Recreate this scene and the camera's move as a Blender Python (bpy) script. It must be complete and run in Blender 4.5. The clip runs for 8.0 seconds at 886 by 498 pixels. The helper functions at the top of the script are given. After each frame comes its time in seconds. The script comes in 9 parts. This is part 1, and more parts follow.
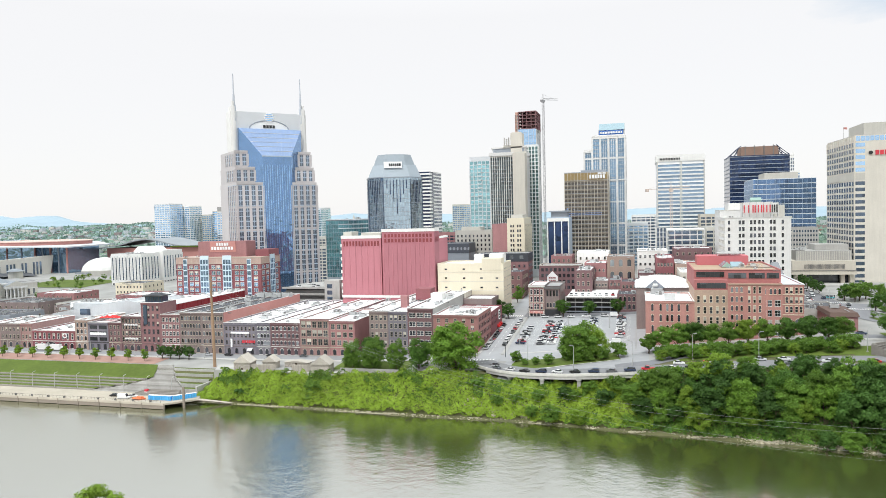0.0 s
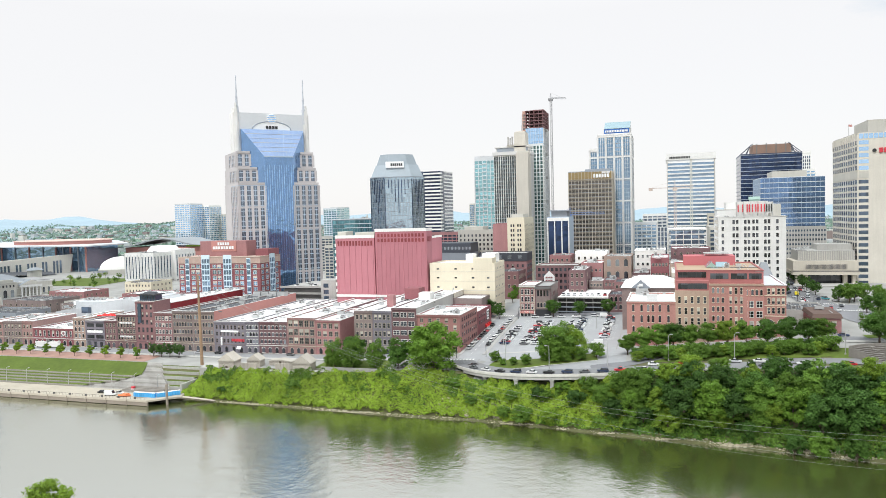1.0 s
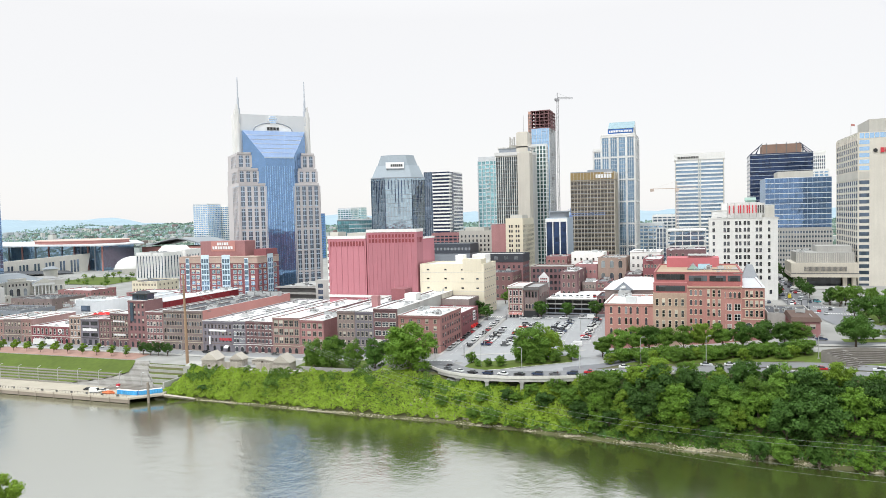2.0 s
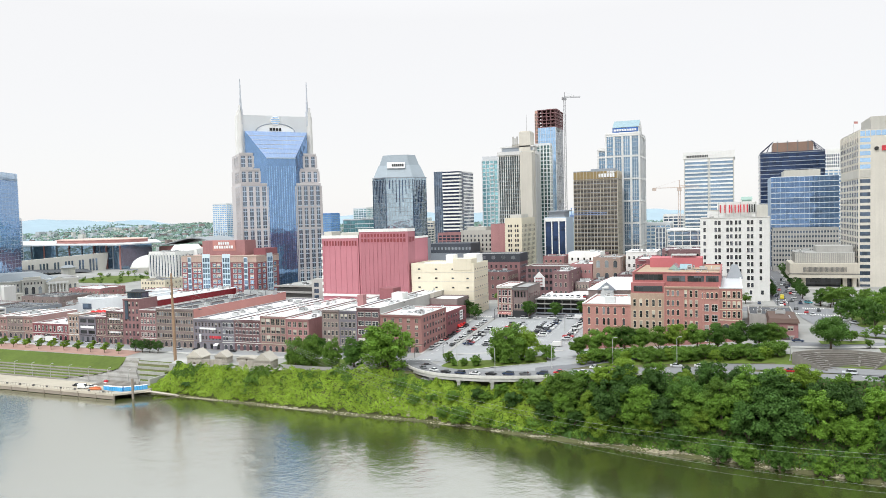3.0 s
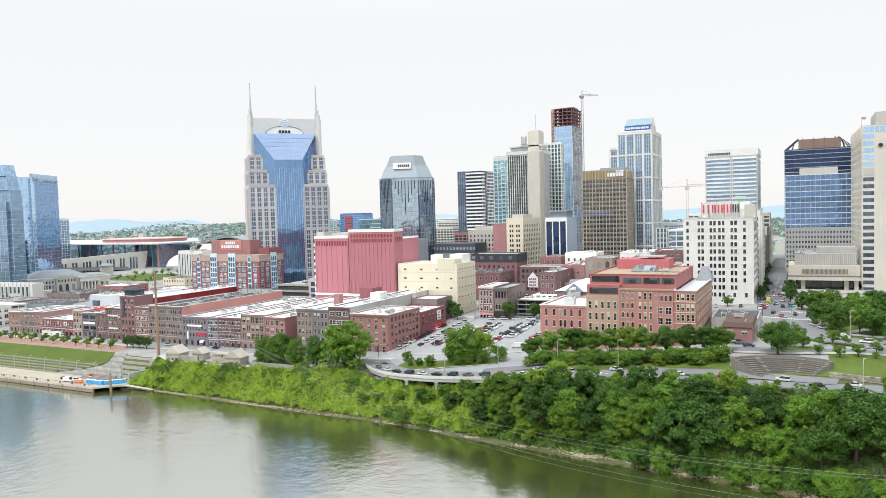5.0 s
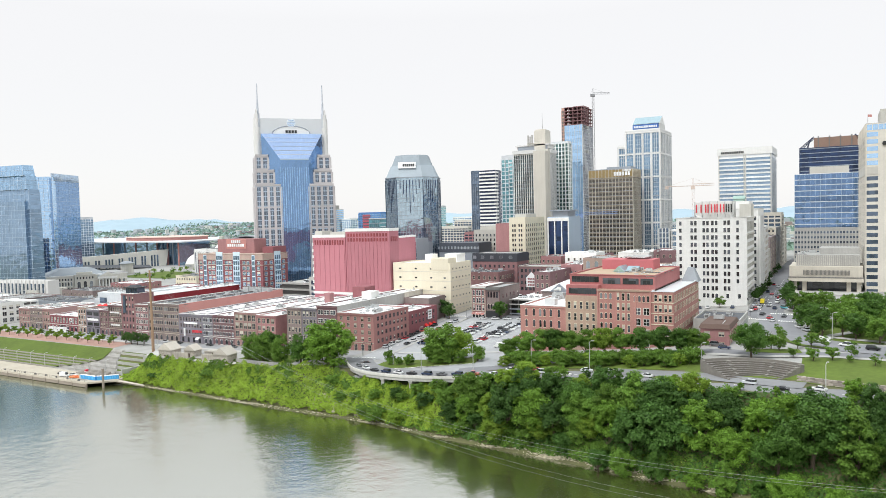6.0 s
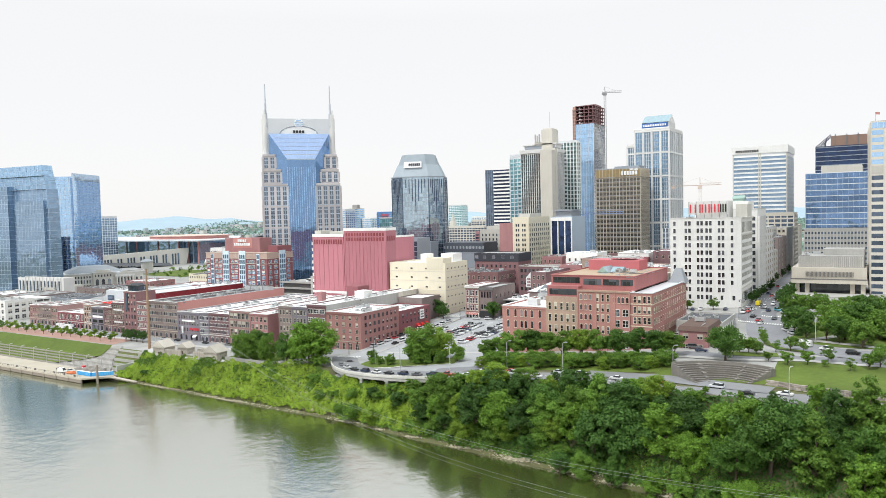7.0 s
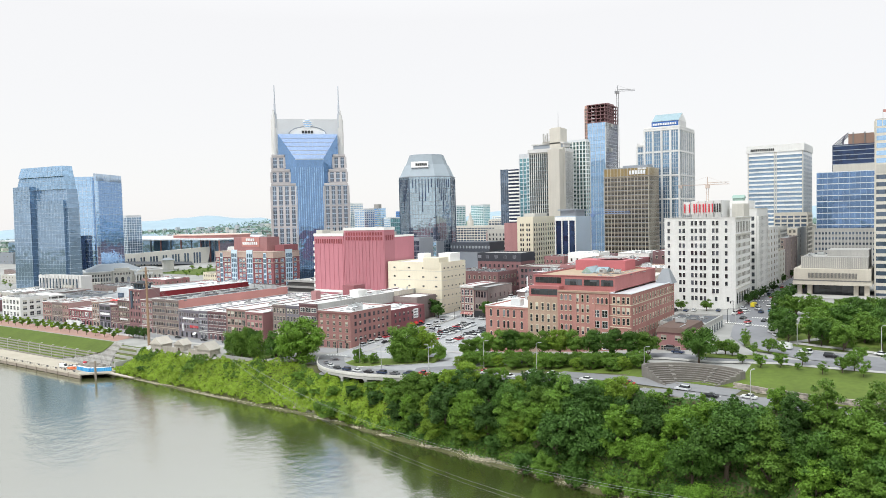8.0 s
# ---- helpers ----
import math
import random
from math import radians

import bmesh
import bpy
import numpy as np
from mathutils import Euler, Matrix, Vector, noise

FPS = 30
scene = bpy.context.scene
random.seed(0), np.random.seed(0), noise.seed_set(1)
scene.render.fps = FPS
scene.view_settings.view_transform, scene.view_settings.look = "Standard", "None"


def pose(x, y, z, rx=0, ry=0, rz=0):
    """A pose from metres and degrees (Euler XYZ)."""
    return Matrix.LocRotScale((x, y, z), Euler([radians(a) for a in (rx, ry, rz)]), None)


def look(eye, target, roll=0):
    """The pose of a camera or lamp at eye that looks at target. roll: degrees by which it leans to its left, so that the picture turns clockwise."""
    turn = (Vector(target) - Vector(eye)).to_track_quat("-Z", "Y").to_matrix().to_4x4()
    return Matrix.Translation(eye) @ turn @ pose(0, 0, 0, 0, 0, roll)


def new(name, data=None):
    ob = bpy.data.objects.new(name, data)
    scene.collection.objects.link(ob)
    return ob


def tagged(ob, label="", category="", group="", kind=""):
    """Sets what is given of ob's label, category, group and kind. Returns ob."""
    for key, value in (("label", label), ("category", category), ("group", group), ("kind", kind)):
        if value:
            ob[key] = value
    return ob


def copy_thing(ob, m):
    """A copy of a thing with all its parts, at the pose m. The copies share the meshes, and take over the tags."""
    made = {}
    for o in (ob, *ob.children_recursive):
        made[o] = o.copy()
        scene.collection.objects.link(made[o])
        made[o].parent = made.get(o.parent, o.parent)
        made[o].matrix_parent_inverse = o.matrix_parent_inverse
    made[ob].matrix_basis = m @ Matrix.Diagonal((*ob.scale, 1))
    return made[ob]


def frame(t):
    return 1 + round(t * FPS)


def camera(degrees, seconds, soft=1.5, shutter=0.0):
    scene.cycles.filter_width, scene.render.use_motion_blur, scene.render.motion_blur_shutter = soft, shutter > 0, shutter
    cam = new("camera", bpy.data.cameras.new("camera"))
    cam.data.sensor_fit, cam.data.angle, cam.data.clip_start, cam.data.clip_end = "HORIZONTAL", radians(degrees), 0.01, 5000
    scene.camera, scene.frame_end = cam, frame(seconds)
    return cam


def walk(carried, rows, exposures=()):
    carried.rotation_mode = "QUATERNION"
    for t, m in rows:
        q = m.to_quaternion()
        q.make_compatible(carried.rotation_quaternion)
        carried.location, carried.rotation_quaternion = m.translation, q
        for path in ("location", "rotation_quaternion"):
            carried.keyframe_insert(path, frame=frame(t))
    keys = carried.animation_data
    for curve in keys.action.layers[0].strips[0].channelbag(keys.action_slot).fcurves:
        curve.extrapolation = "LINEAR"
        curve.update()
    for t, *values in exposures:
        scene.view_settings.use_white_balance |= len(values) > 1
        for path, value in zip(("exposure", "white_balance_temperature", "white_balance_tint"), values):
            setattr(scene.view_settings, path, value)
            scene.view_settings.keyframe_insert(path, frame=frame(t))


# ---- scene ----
# ---------------------------------------------------------------- camera
cam = camera(63.5, 8.0, soft=0.5)
METRES, EYE, TILT, LEAN, TURN = 190.0, 76.0, 0.0, 0.0, 15.3
ROWS = [
    (0.0, 0.0, 0.0, 0.0, -0.07, -2.74, 1.42),
    (0.5, 0.0612, -0.0022, -0.0009, 1.05, -2.75, 1.48),
    (1.0, 0.1238, -0.0023, -0.0006, 2.19, -2.76, 1.5),
    (1.5, 0.1866, -0.0001, -0.0006, 3.28, -2.73, 1.46),
    (3.0, 0.3772, 0.0093, -0.004, 6.61, -2.68, 1.46),
    (3.5, 0.4407, 0.0159, -0.0043, 7.84, -2.7, 1.49),
    (4.0, 0.5037, 0.0208, -0.0047, 9.02, -2.68, 1.51),
    (4.5, 0.5671, 0.0277, -0.0049, 10.17, -2.65, 1.53),
    (6.0, 0.7552, 0.0617, -0.0074, 13.91, -2.65, 1.47),
    (6.5, 0.813, 0.0783, -0.0077, 15.12, -2.67, 1.39),
    (7.0, 0.8722, 0.0958, -0.0088, 16.42, -2.65, 1.39),
    (7.5, 0.93, 0.112, -0.0101, 17.7, -2.63, 1.36),
    (8.0, 0.9862, 0.1282, -0.0111, 18.96, -2.63, 1.34),
]
walk(cam, [(t, pose(0, 0, EYE, TILT, LEAN, TURN) @ pose(METRES * x, METRES * y, METRES * z, 90 + pitch, roll, yaw)) for t, x, y, z, yaw, pitch, roll in ROWS],
     exposures=[(0.0, 0.22), (8.0, 0.22)])

# ---------------------------------------------------------------- world and sun
SUN_UP, SUN_TURN = 58.0, 195.0     # degrees: elevation, compass bearing from +y
world = bpy.data.worlds.new("overcast_sky")
scene.world = world
world.use_nodes = True
wn = world.node_tree
wn.nodes.clear()


def wnode(kind, **inputs):
    n = wn.nodes.new(kind)
    for k, v in inputs.items():
        n.inputs[k.replace("_", " ")].default_value = v
    return n


sky = wnode("ShaderNodeTexSky")
sky.sky_type, sky.sun_disc = "NISHITA", False
sky.sun_elevation, sky.sun_rotation = radians(SUN_UP), radians(SUN_TURN)
coord = wnode("ShaderNodeTexCoord")
stretch = wnode("ShaderNodeMapping")
stretch.inputs["Scale"].default_value = (1.0, 1.0, 3.2)
cloud = wnode("ShaderNodeTexNoise", Scale=1.7, Detail=7.0, Roughness=0.55)
ramp = wn.nodes.new("ShaderNodeValToRGB")
ramp.color_ramp.elements[0].position, ramp.color_ramp.elements[1].position = 0.22, 0.36
ramp.color_ramp.elements[0].color, ramp.color_ramp.elements[1].color = (0.66, 0.78, 0.9, 1), (1.0, 1.0, 1.0, 1)
# an overcast sky is brighter overhead than at the horizon
rise = wn.nodes.new("ShaderNodeSeparateXYZ")
dome = wn.nodes.new("ShaderNodeMapRange")
dome.inputs["From Min"].default_value, dome.inputs["From Max"].default_value = 0.26, 1.0
dome.inputs["To Min"].default_value, dome.inputs["To Max"].default_value = 0.87, 1.75
# thin cloud with some blue showing, low in the north
thin = wn.nodes.new("ShaderNodeVectorMath")
thin.operation, thin.inputs[1].default_value = "DISTANCE", (0.31, 0.92, 0.27)
gap = wn.nodes.new("ShaderNodeMapRange")
gap.inputs["From Min"].default_value, gap.inputs["From Max"].default_value = 0.02, 0.26
gap.inputs["To Min"].default_value, gap.inputs["To Max"].default_value = 0.27, 0.0
wisp_x = wn.nodes.new("ShaderNodeMath")
wisp_x.operation = "SUBTRACT"
skyd = wnode("ShaderNodeBackground", Strength=0.1)
veil = wnode("ShaderNodeBackground", Strength=1.0)
both = wn.nodes.new("ShaderNodeMixShader")
both.inputs[0].default_value = 0.88
wout = wn.nodes.new("ShaderNodeOutputWorld")
wn.links.new(coord.outputs["Generated"], stretch.inputs["Vector"])
wn.links.new(stretch.outputs["Vector"], cloud.inputs["Vector"])
wn.links.new(coord.outputs["Generated"], rise.inputs[0])
wn.links.new(rise.outputs["Z"], dome.inputs["Value"])
wn.links.new(dome.outputs["Result"], veil.inputs["Strength"])
wn.links.new(coord.outputs["Generated"], thin.inputs[0])
wn.links.new(thin.outputs["Value"], gap.inputs["Value"])
wn.links.new(cloud.outputs["Fac"], wisp_x.inputs[0])
wn.links.new(gap.outputs["Result"], wisp_x.inputs[1])
wn.links.new(wisp_x.outputs[0], ramp.inputs["Fac"])
# the cloud overhead is thinner and bluer
tint = wn.nodes.new("ShaderNodeValToRGB")
tint.color_ramp.elements[0].position, tint.color_ramp.elements[1].position = 0.27, 0.8
tint.color_ramp.elements[0].color, tint.color_ramp.elements[1].color = (1.0, 0.99, 0.988, 1), (0.88, 0.97, 1.0, 1)
veil_colour = wn.nodes.new("ShaderNodeVectorMath")
veil_colour.operation = "MULTIPLY"
wn.links.new(rise.outputs["Z"], tint.inputs["Fac"])
wn.links.new(ramp.outputs["Color"], veil_colour.inputs[0])
wn.links.new(tint.outputs["Color"], veil_colour.inputs[1])
wn.links.new(veil_colour.outputs["Vector"], veil.inputs["Color"])
wn.links.new(sky.outputs["Color"], skyd.inputs["Color"])
wn.links.new(skyd.outputs[0], both.inputs[1])
wn.links.new(veil.outputs[0], both.inputs[2])
wn.links.new(both.outputs[0], wout.inputs["Surface"])

sun_data = bpy.data.lights.new("sun", "SUN")
sun_data.energy, sun_data.angle, sun_data.color = 1.9, radians(10), (1.0, 0.985, 0.96)
sun = new("sun", sun_data)
_b, _e = radians(SUN_TURN), radians(SUN_UP)
sun.matrix_basis = look((0, 0, 400), (-400 * math.sin(_b) * math.cos(_e), -400 * math.cos(_b) * math.cos(_e), 400 - 400 * math.sin(_e)))

# ---------------------------------------------------------------- materials
MATS = {}


def mat(name, base, rough=0.8, metal=0.0, var=0.18, fine=1.3, coarse=0.09, bump=0.0, rand=0.12, island=0.0, streak=0.0, spec=0.4, lit=0.0, through_light=0.0):
    """A procedural material: base colour, grain and stains at two scales in world metres, a tint per object and per loose piece."""
    if name in MATS:
        return MATS[name]
    m = bpy.data.materials.new(name)
    m.use_nodes = True
    t = m.node_tree
    n, l = t.nodes, t.links
    bs = n["Principled BSDF"]
    bs.inputs["Roughness"].default_value = rough
    bs.inputs["Metallic"].default_value = metal
    bs.inputs["Specular IOR Level"].default_value = spec
    geo = n.new("ShaderNodeNewGeometry")

    def noise_at(scale, squash=(1, 1, 1)):
        mp = n.new("ShaderNodeMapping")
        mp.inputs["Scale"].default_value = squash
        nz = n.new("ShaderNodeTexNoise")
        nz.inputs["Scale"].default_value, nz.inputs["Detail"].default_value = scale, 5.0
        l.new(geo.outputs["Position"], mp.inputs["Vector"])
        l.new(mp.outputs["Vector"], nz.inputs["Vector"])
        return nz.outputs["Fac"]

    def maths(op, a, b):
        q = n.new("ShaderNodeMath")
        q.operation = op
        for i, v in enumerate((a, b)):
            if isinstance(v, (int, float)):
                q.inputs[i].default_value = v
            else:
                l.new(v, q.inputs[i])
        return q.outputs[0]

    def around(sock, amount):
        return maths("ADD", maths("MULTIPLY", maths("SUBTRACT", sock, 0.5), amount * 2), 1.0)

    f1, f2 = noise_at(fine), noise_at(coarse)
    gain = maths("MULTIPLY", around(f1, var), around(f2, var * 1.2))
    if streak:
        gain = maths("MULTIPLY", gain, around(noise_at(0.9, (1, 1, 0.06)), streak))
    if rand:
        oi = n.new("ShaderNodeObjectInfo")
        gain = maths("MULTIPLY", gain, around(oi.outputs["Random"], rand))
    if island:
        gain = maths("MULTIPLY", gain, around(geo.outputs["Random Per Island"], island))
    mul = n.new("ShaderNodeVectorMath")
    mul.operation = "SCALE"
    mul.inputs[0].default_value = base
    l.new(gain, mul.inputs["Scale"])
    l.new(mul.outputs["Vector"], bs.inputs["Base Color"])
    if bump:
        bp = n.new("ShaderNodeBump")
        bp.inputs["Strength"].default_value, bp.inputs["Distance"].default_value = min(1.0, bump), 0.15
        l.new(f1, bp.inputs["Height"])
        l.new(bp.outputs["Normal"], bs.inputs["Normal"])
    if lit:
        bs.inputs["Emission Color"].default_value = (*base, 1)
        bs.inputs["Emission Strength"].default_value = lit
    if through_light:
        tr = n.new("ShaderNodeBsdfTranslucent")
        mx = n.new("ShaderNodeMixShader")
        mx.inputs[0].default_value = through_light
        l.new(mul.outputs["Vector"], tr.inputs["Color"])
        l.new(bs.outputs[0], mx.inputs[1])
        l.new(tr.outputs[0], mx.inputs[2])
        l.new(mx.outputs[0], n["Material Output"].inputs["Surface"])
    MATS[name] = m
    return m


def glassy(name, base, rough=0.08, metal=0.55, wave=0.25, island=0.35, rand=0.2, scale=0.12, pane=3.1):
    """Coated window glass of a facade: a tinted mirror over a dark body, each pane slightly out of true."""
    m = mat(name, base, rough, metal, 0.1, 0.8, 0.05, 0.0, rand, 0.0, spec=0.9)
    t = m.node_tree
    n, l = t.nodes, t.links
    nz = n.new("ShaderNodeTexNoise")
    nz.inputs["Scale"].default_value = scale
    nz.inputs["Detail"].default_value = 2.0
    geo = n.new("ShaderNodeNewGeometry")
    l.new(geo.outputs["Position"], nz.inputs["Vector"])
    bp = n.new("ShaderNodeBump")
    bp.inputs["Strength"].default_value, bp.inputs["Distance"].default_value = wave, 1.0
    l.new(nz.outputs["Fac"], bp.inputs["Height"])
    l.new(bp.outputs["Normal"], n["Principled BSDF"].inputs["Normal"])
    # panes differ a little from one another
    sn = n.new("ShaderNodeVectorMath")
    sn.operation = "SNAP"
    sn.inputs[1].default_value = (pane, pane, 4.0)
    wh = n.new("ShaderNodeTexWhiteNoise")
    l.new(geo.outputs["Position"], sn.inputs[0])
    l.new(sn.outputs["Vector"], wh.inputs["Vector"])
    rm = n.new("ShaderNodeMapRange")
    rm.inputs["To Min"].default_value, rm.inputs["To Max"].default_value = 1 - island, 1 + island
    l.new(wh.outputs["Value"], rm.inputs["Value"])
    sc = n.new("ShaderNodeVectorMath")
    sc.operation = "SCALE"
    old = n["Principled BSDF"].inputs["Base Color"].links[0].from_socket
    l.new(old, sc.inputs[0])
    l.new(rm.outputs["Result"], sc.inputs["Scale"])
    l.new(sc.outputs["Vector"], n["Principled BSDF"].inputs["Base Color"])
    return m


# masonry and walls
BRICK = mat("brick_red", (0.259, 0.142, 0.144), 0.9, var=0.2, streak=0.12)
BRICK_ORANGE = mat("brick_orange", (0.344, 0.214, 0.199), 0.9, var=0.2, streak=0.12)
BRICK_CORNER = mat("brick_corner", (0.325, 0.166, 0.152), 0.9, var=0.16, streak=0.15)
BRICK_BLOCK = mat("brick_block", (0.462, 0.234, 0.204), 0.9, var=0.16, streak=0.12)
BRICK_BLOCK_TAN = mat("brick_block_tan", (0.418, 0.302, 0.234), 0.9, var=0.16, streak=0.12)
FRAME_BLOCK = mat("cream_sandstone", (0.68, 0.6, 0.47), 0.8, var=0.08)
BRICK_DARK = mat("brick_dark", (0.187, 0.109, 0.115), 0.9, var=0.22, streak=0.15)
BRICK_BROWN = mat("brick_brown", (0.248, 0.196, 0.186), 0.9, var=0.2, streak=0.15)
BRICK_TAN = mat("brick_tan", (0.376, 0.277, 0.232), 0.9, var=0.16, streak=0.12)
BRICK_GREY = mat("brick_grey", (0.215, 0.201, 0.232), 0.9, var=0.2, streak=0.15)
BRICK_MAROON = mat("brick_maroon", (0.260, 0.097, 0.108), 0.9, var=0.15, streak=0.1)
BRICK_ROSE = mat("brick_rose", (0.358, 0.182, 0.182), 0.9, var=0.16, streak=0.12)
TAN_BRICK = mat("tan_brick", (0.5, 0.36, 0.31), 0.9, var=0.14, streak=0.1)
PALE_BLUE_FRAME = mat("pale_blue_frame", (0.6, 0.72, 0.8), 0.5, var=0.06)
PINK = mat("pink_panel", (0.46, 0.182, 0.212), 0.7, var=0.08, streak=0.08)
PINK_DARK = mat("pink_screen", (0.24, 0.055, 0.06), 0.8, var=0.1)
CREAM = mat("cream_stucco", (0.74, 0.675, 0.53), 0.85, var=0.06, streak=0.06)
CREAM_STONE = mat("cream_stone", (0.6, 0.565, 0.5), 0.85, var=0.09, streak=0.1)
BEIGE = mat("beige_concrete", (0.58, 0.535, 0.455), 0.85, var=0.1, streak=0.1)
STONE = mat("pale_limestone", (0.55, 0.53, 0.48), 0.85, var=0.1, streak=0.12)
PALE_GRANITE = mat("pale_granite", (0.72, 0.71, 0.69), 0.7, var=0.06, streak=0.06)
GREY_STONE = mat("grey_granite", (0.54, 0.51, 0.51), 0.6, var=0.08, streak=0.06)
CONCRETE = mat("grey_concrete", (0.4, 0.39, 0.37), 0.85, var=0.14, streak=0.15)
CONCRETE_DARK = mat("dark_concrete", (0.17, 0.165, 0.16), 0.85, var=0.15)
WHITE_WALL = mat("white_paint", (0.83, 0.82, 0.79), 0.8, var=0.07, streak=0.08)
SILVER = mat("silver_panel", (0.7, 0.72, 0.74), 0.45, 0.3, var=0.06)
BLUE_GREY = mat("blue_grey_panel", (0.42, 0.5, 0.59), 0.5, var=0.06)
STEEL_GREY = mat("steel_grey_panel", (0.3, 0.33, 0.37), 0.5, 0.2, var=0.08)
DARK_METAL = mat("dark_metal", (0.05, 0.052, 0.056), 0.5, 0.3)
RUST_STEEL = mat("red_oxide_steel", (0.24, 0.13, 0.135), 0.8)
COPPER = mat("green_copper", (0.3, 0.42, 0.37), 0.7, var=0.12)
RED_ROOF_WALL = mat("red_metal_wall", (0.26, 0.022, 0.03), 0.6, var=0.1, streak=0.1)
SALMON = mat("salmon_wall", (0.464, 0.220, 0.196), 0.85, var=0.12)
NAVY = mat("navy_panel", (0.02, 0.03, 0.07), 0.5)
# roofs
ROOF_WHITE = mat("white_roof_membrane", (0.8, 0.8, 0.8), 0.8, var=0.18, fine=0.5, coarse=0.06)
ROOF_GREY = mat("grey_roof_gravel", (0.34, 0.335, 0.33), 0.95, var=0.22, fine=0.6)
ROOF_DARK = mat("dark_roof_tar", (0.085, 0.09, 0.1), 0.9, var=0.2, fine=0.4)
ROOF_TAN = mat("tan_roof_gravel", (0.42, 0.31, 0.22), 0.95, var=0.12, fine=0.5)
ROOF_BROWN = mat("brown_shingle", (0.13, 0.085, 0.07), 0.9, var=0.15)
AGED_WHITE = mat("aged_white_paint", (0.64, 0.635, 0.615), 0.85, var=0.1, streak=0.12)
ROOF_SLATE = mat("grey_standing_seam", (0.26, 0.28, 0.3), 0.6, 0.1, var=0.1)
OCT_PANEL = mat("octagon_panel", (0.34, 0.39, 0.43), 0.7, var=0.08, streak=0.06)
SIDE_LATTICE = mat("oxide_lattice", (0.5, 0.3, 0.24), 0.8)
UNIT = mat("unit_sheet_metal", (0.52, 0.53, 0.53), 0.5, 0.3, var=0.12)
# glass
G_DARK = glassy("window_glass_dark", (0.05, 0.055, 0.065), 0.1, 0.1, island=0.6, rand=0.6)
G_BLUE = glassy("curtain_glass_blue", (0.2, 0.34, 0.57), 0.07, 0.8, island=0.05, rand=0.1)
G_SLOPE = glassy("sloped_glass_pale", (0.27, 0.35, 0.53), 0.3, 0.8, island=0.04, rand=0.05)
G_BLUE_PALE = glassy("curtain_glass_pale", (0.42, 0.62, 0.86), 0.07, 0.85, island=0.05, rand=0.1)
G_BLUE_DEEP = glassy("curtain_glass_deep", (0.022, 0.045, 0.11), 0.08, 0.6, island=0.3, rand=0.2)
G_TOWER = glassy("tower_glass_green_grey", (0.05, 0.075, 0.08), 0.1, 0.4, island=0.5, rand=0.2, pane=2.2)
G_GREEN = glassy("curtain_glass_green", (0.13, 0.24, 0.24), 0.08, 0.6, island=0.4, rand=0.2)
G_TEAL = glassy("curtain_glass_teal", (0.28, 0.55, 0.6), 0.08, 0.7, island=0.15, rand=0.2)
G_TEAL_DARK = glassy("curtain_glass_teal_dark", (0.1, 0.26, 0.3), 0.1, 0.6, island=0.4, rand=0.2)
G_STEEL = glassy("curtain_glass_steel", (0.33, 0.5, 0.68), 0.08, 0.75, island=0.13, rand=0.2)
G_BRONZE = glassy("curtain_glass_bronze", (0.1, 0.09, 0.08), 0.1, 0.5, island=0.35, rand=0.25)
G_SLATE = glassy("curtain_glass_slate", (0.1, 0.14, 0.2), 0.1, 0.5, island=0.35, rand=0.25)
# window trim
FRAME_WHITE = mat("white_frame", (0.72, 0.71, 0.67), 0.6, var=0.06)
FRAME_CREAM = mat("cream_trim", (0.47, 0.41, 0.33), 0.8, var=0.08)
BLIND = mat("window_blind", (0.5, 0.48, 0.42), 0.8, var=0.1, rand=0.3)
# a sky reflection is mixed into this brighter pane colour
G_PANE = glassy("window_glass_bright", (0.3, 0.33, 0.36), 0.1, 0.4, island=0.3, rand=0.3)
FRAME_DARK = mat("dark_frame", (0.05, 0.045, 0.045), 0.6)
# ground
ASPHALT_PALE = mat("pale_asphalt", (0.32, 0.323, 0.33), 0.9, var=0.14, fine=0.35, coarse=0.05, bump=0.1)
ASPHALT_MID = mat("worn_asphalt", (0.2, 0.2, 0.205), 0.9, var=0.14, fine=0.35, coarse=0.05, bump=0.1)
ASPHALT = mat("asphalt", (0.192, 0.192, 0.203), 0.9, var=0.14, fine=0.35, coarse=0.05, bump=0.1)
PAVING = mat("concrete_paving", (0.420, 0.408, 0.387), 0.9, var=0.14, fine=0.4)
PAVING_RED = mat("brick_paving", (0.36, 0.22, 0.18), 0.9, var=0.16, fine=0.5)
PAINT = mat("road_paint", (0.75, 0.75, 0.72), 0.8, var=0.12)
GRASS = mat("mown_grass", (0.09, 0.13, 0.018), 0.95, var=0.3, fine=0.5, coarse=0.06, bump=0.4)
SOIL = mat("bank_soil", (0.1, 0.1, 0.045), 0.95, var=0.3, fine=0.4, bump=0.4)
STONE_OLD = mat("weathered_stone", (0.27, 0.25, 0.225), 0.95, var=0.2, fine=0.8, bump=0.2)
LANDING_STONE = mat("landing_concrete", (0.38, 0.365, 0.34), 0.95, var=0.16, fine=0.8)
WALK_STONE = mat("worn_path_stone", (0.3, 0.285, 0.265), 0.95, var=0.2, fine=0.8)
AMPHI_EDGE = mat("worn_wall_stone", (0.2, 0.185, 0.165), 0.95, var=0.25, fine=0.8, bump=0.3)
AMPHI = mat("worn_step_stone", (0.15, 0.135, 0.12), 0.95, var=0.2, fine=0.8, bump=0.2)
ROCK = mat("shore_rock", (0.4, 0.36, 0.27), 0.95, var=0.2, fine=0.8, bump=0.3, island=0.25)
CITY = mat("city_ground", (0.3, 0.295, 0.28), 0.95, var=0.25, fine=0.08, coarse=0.02)
# both far colours carry distance haze, paler and bluer than the land itself
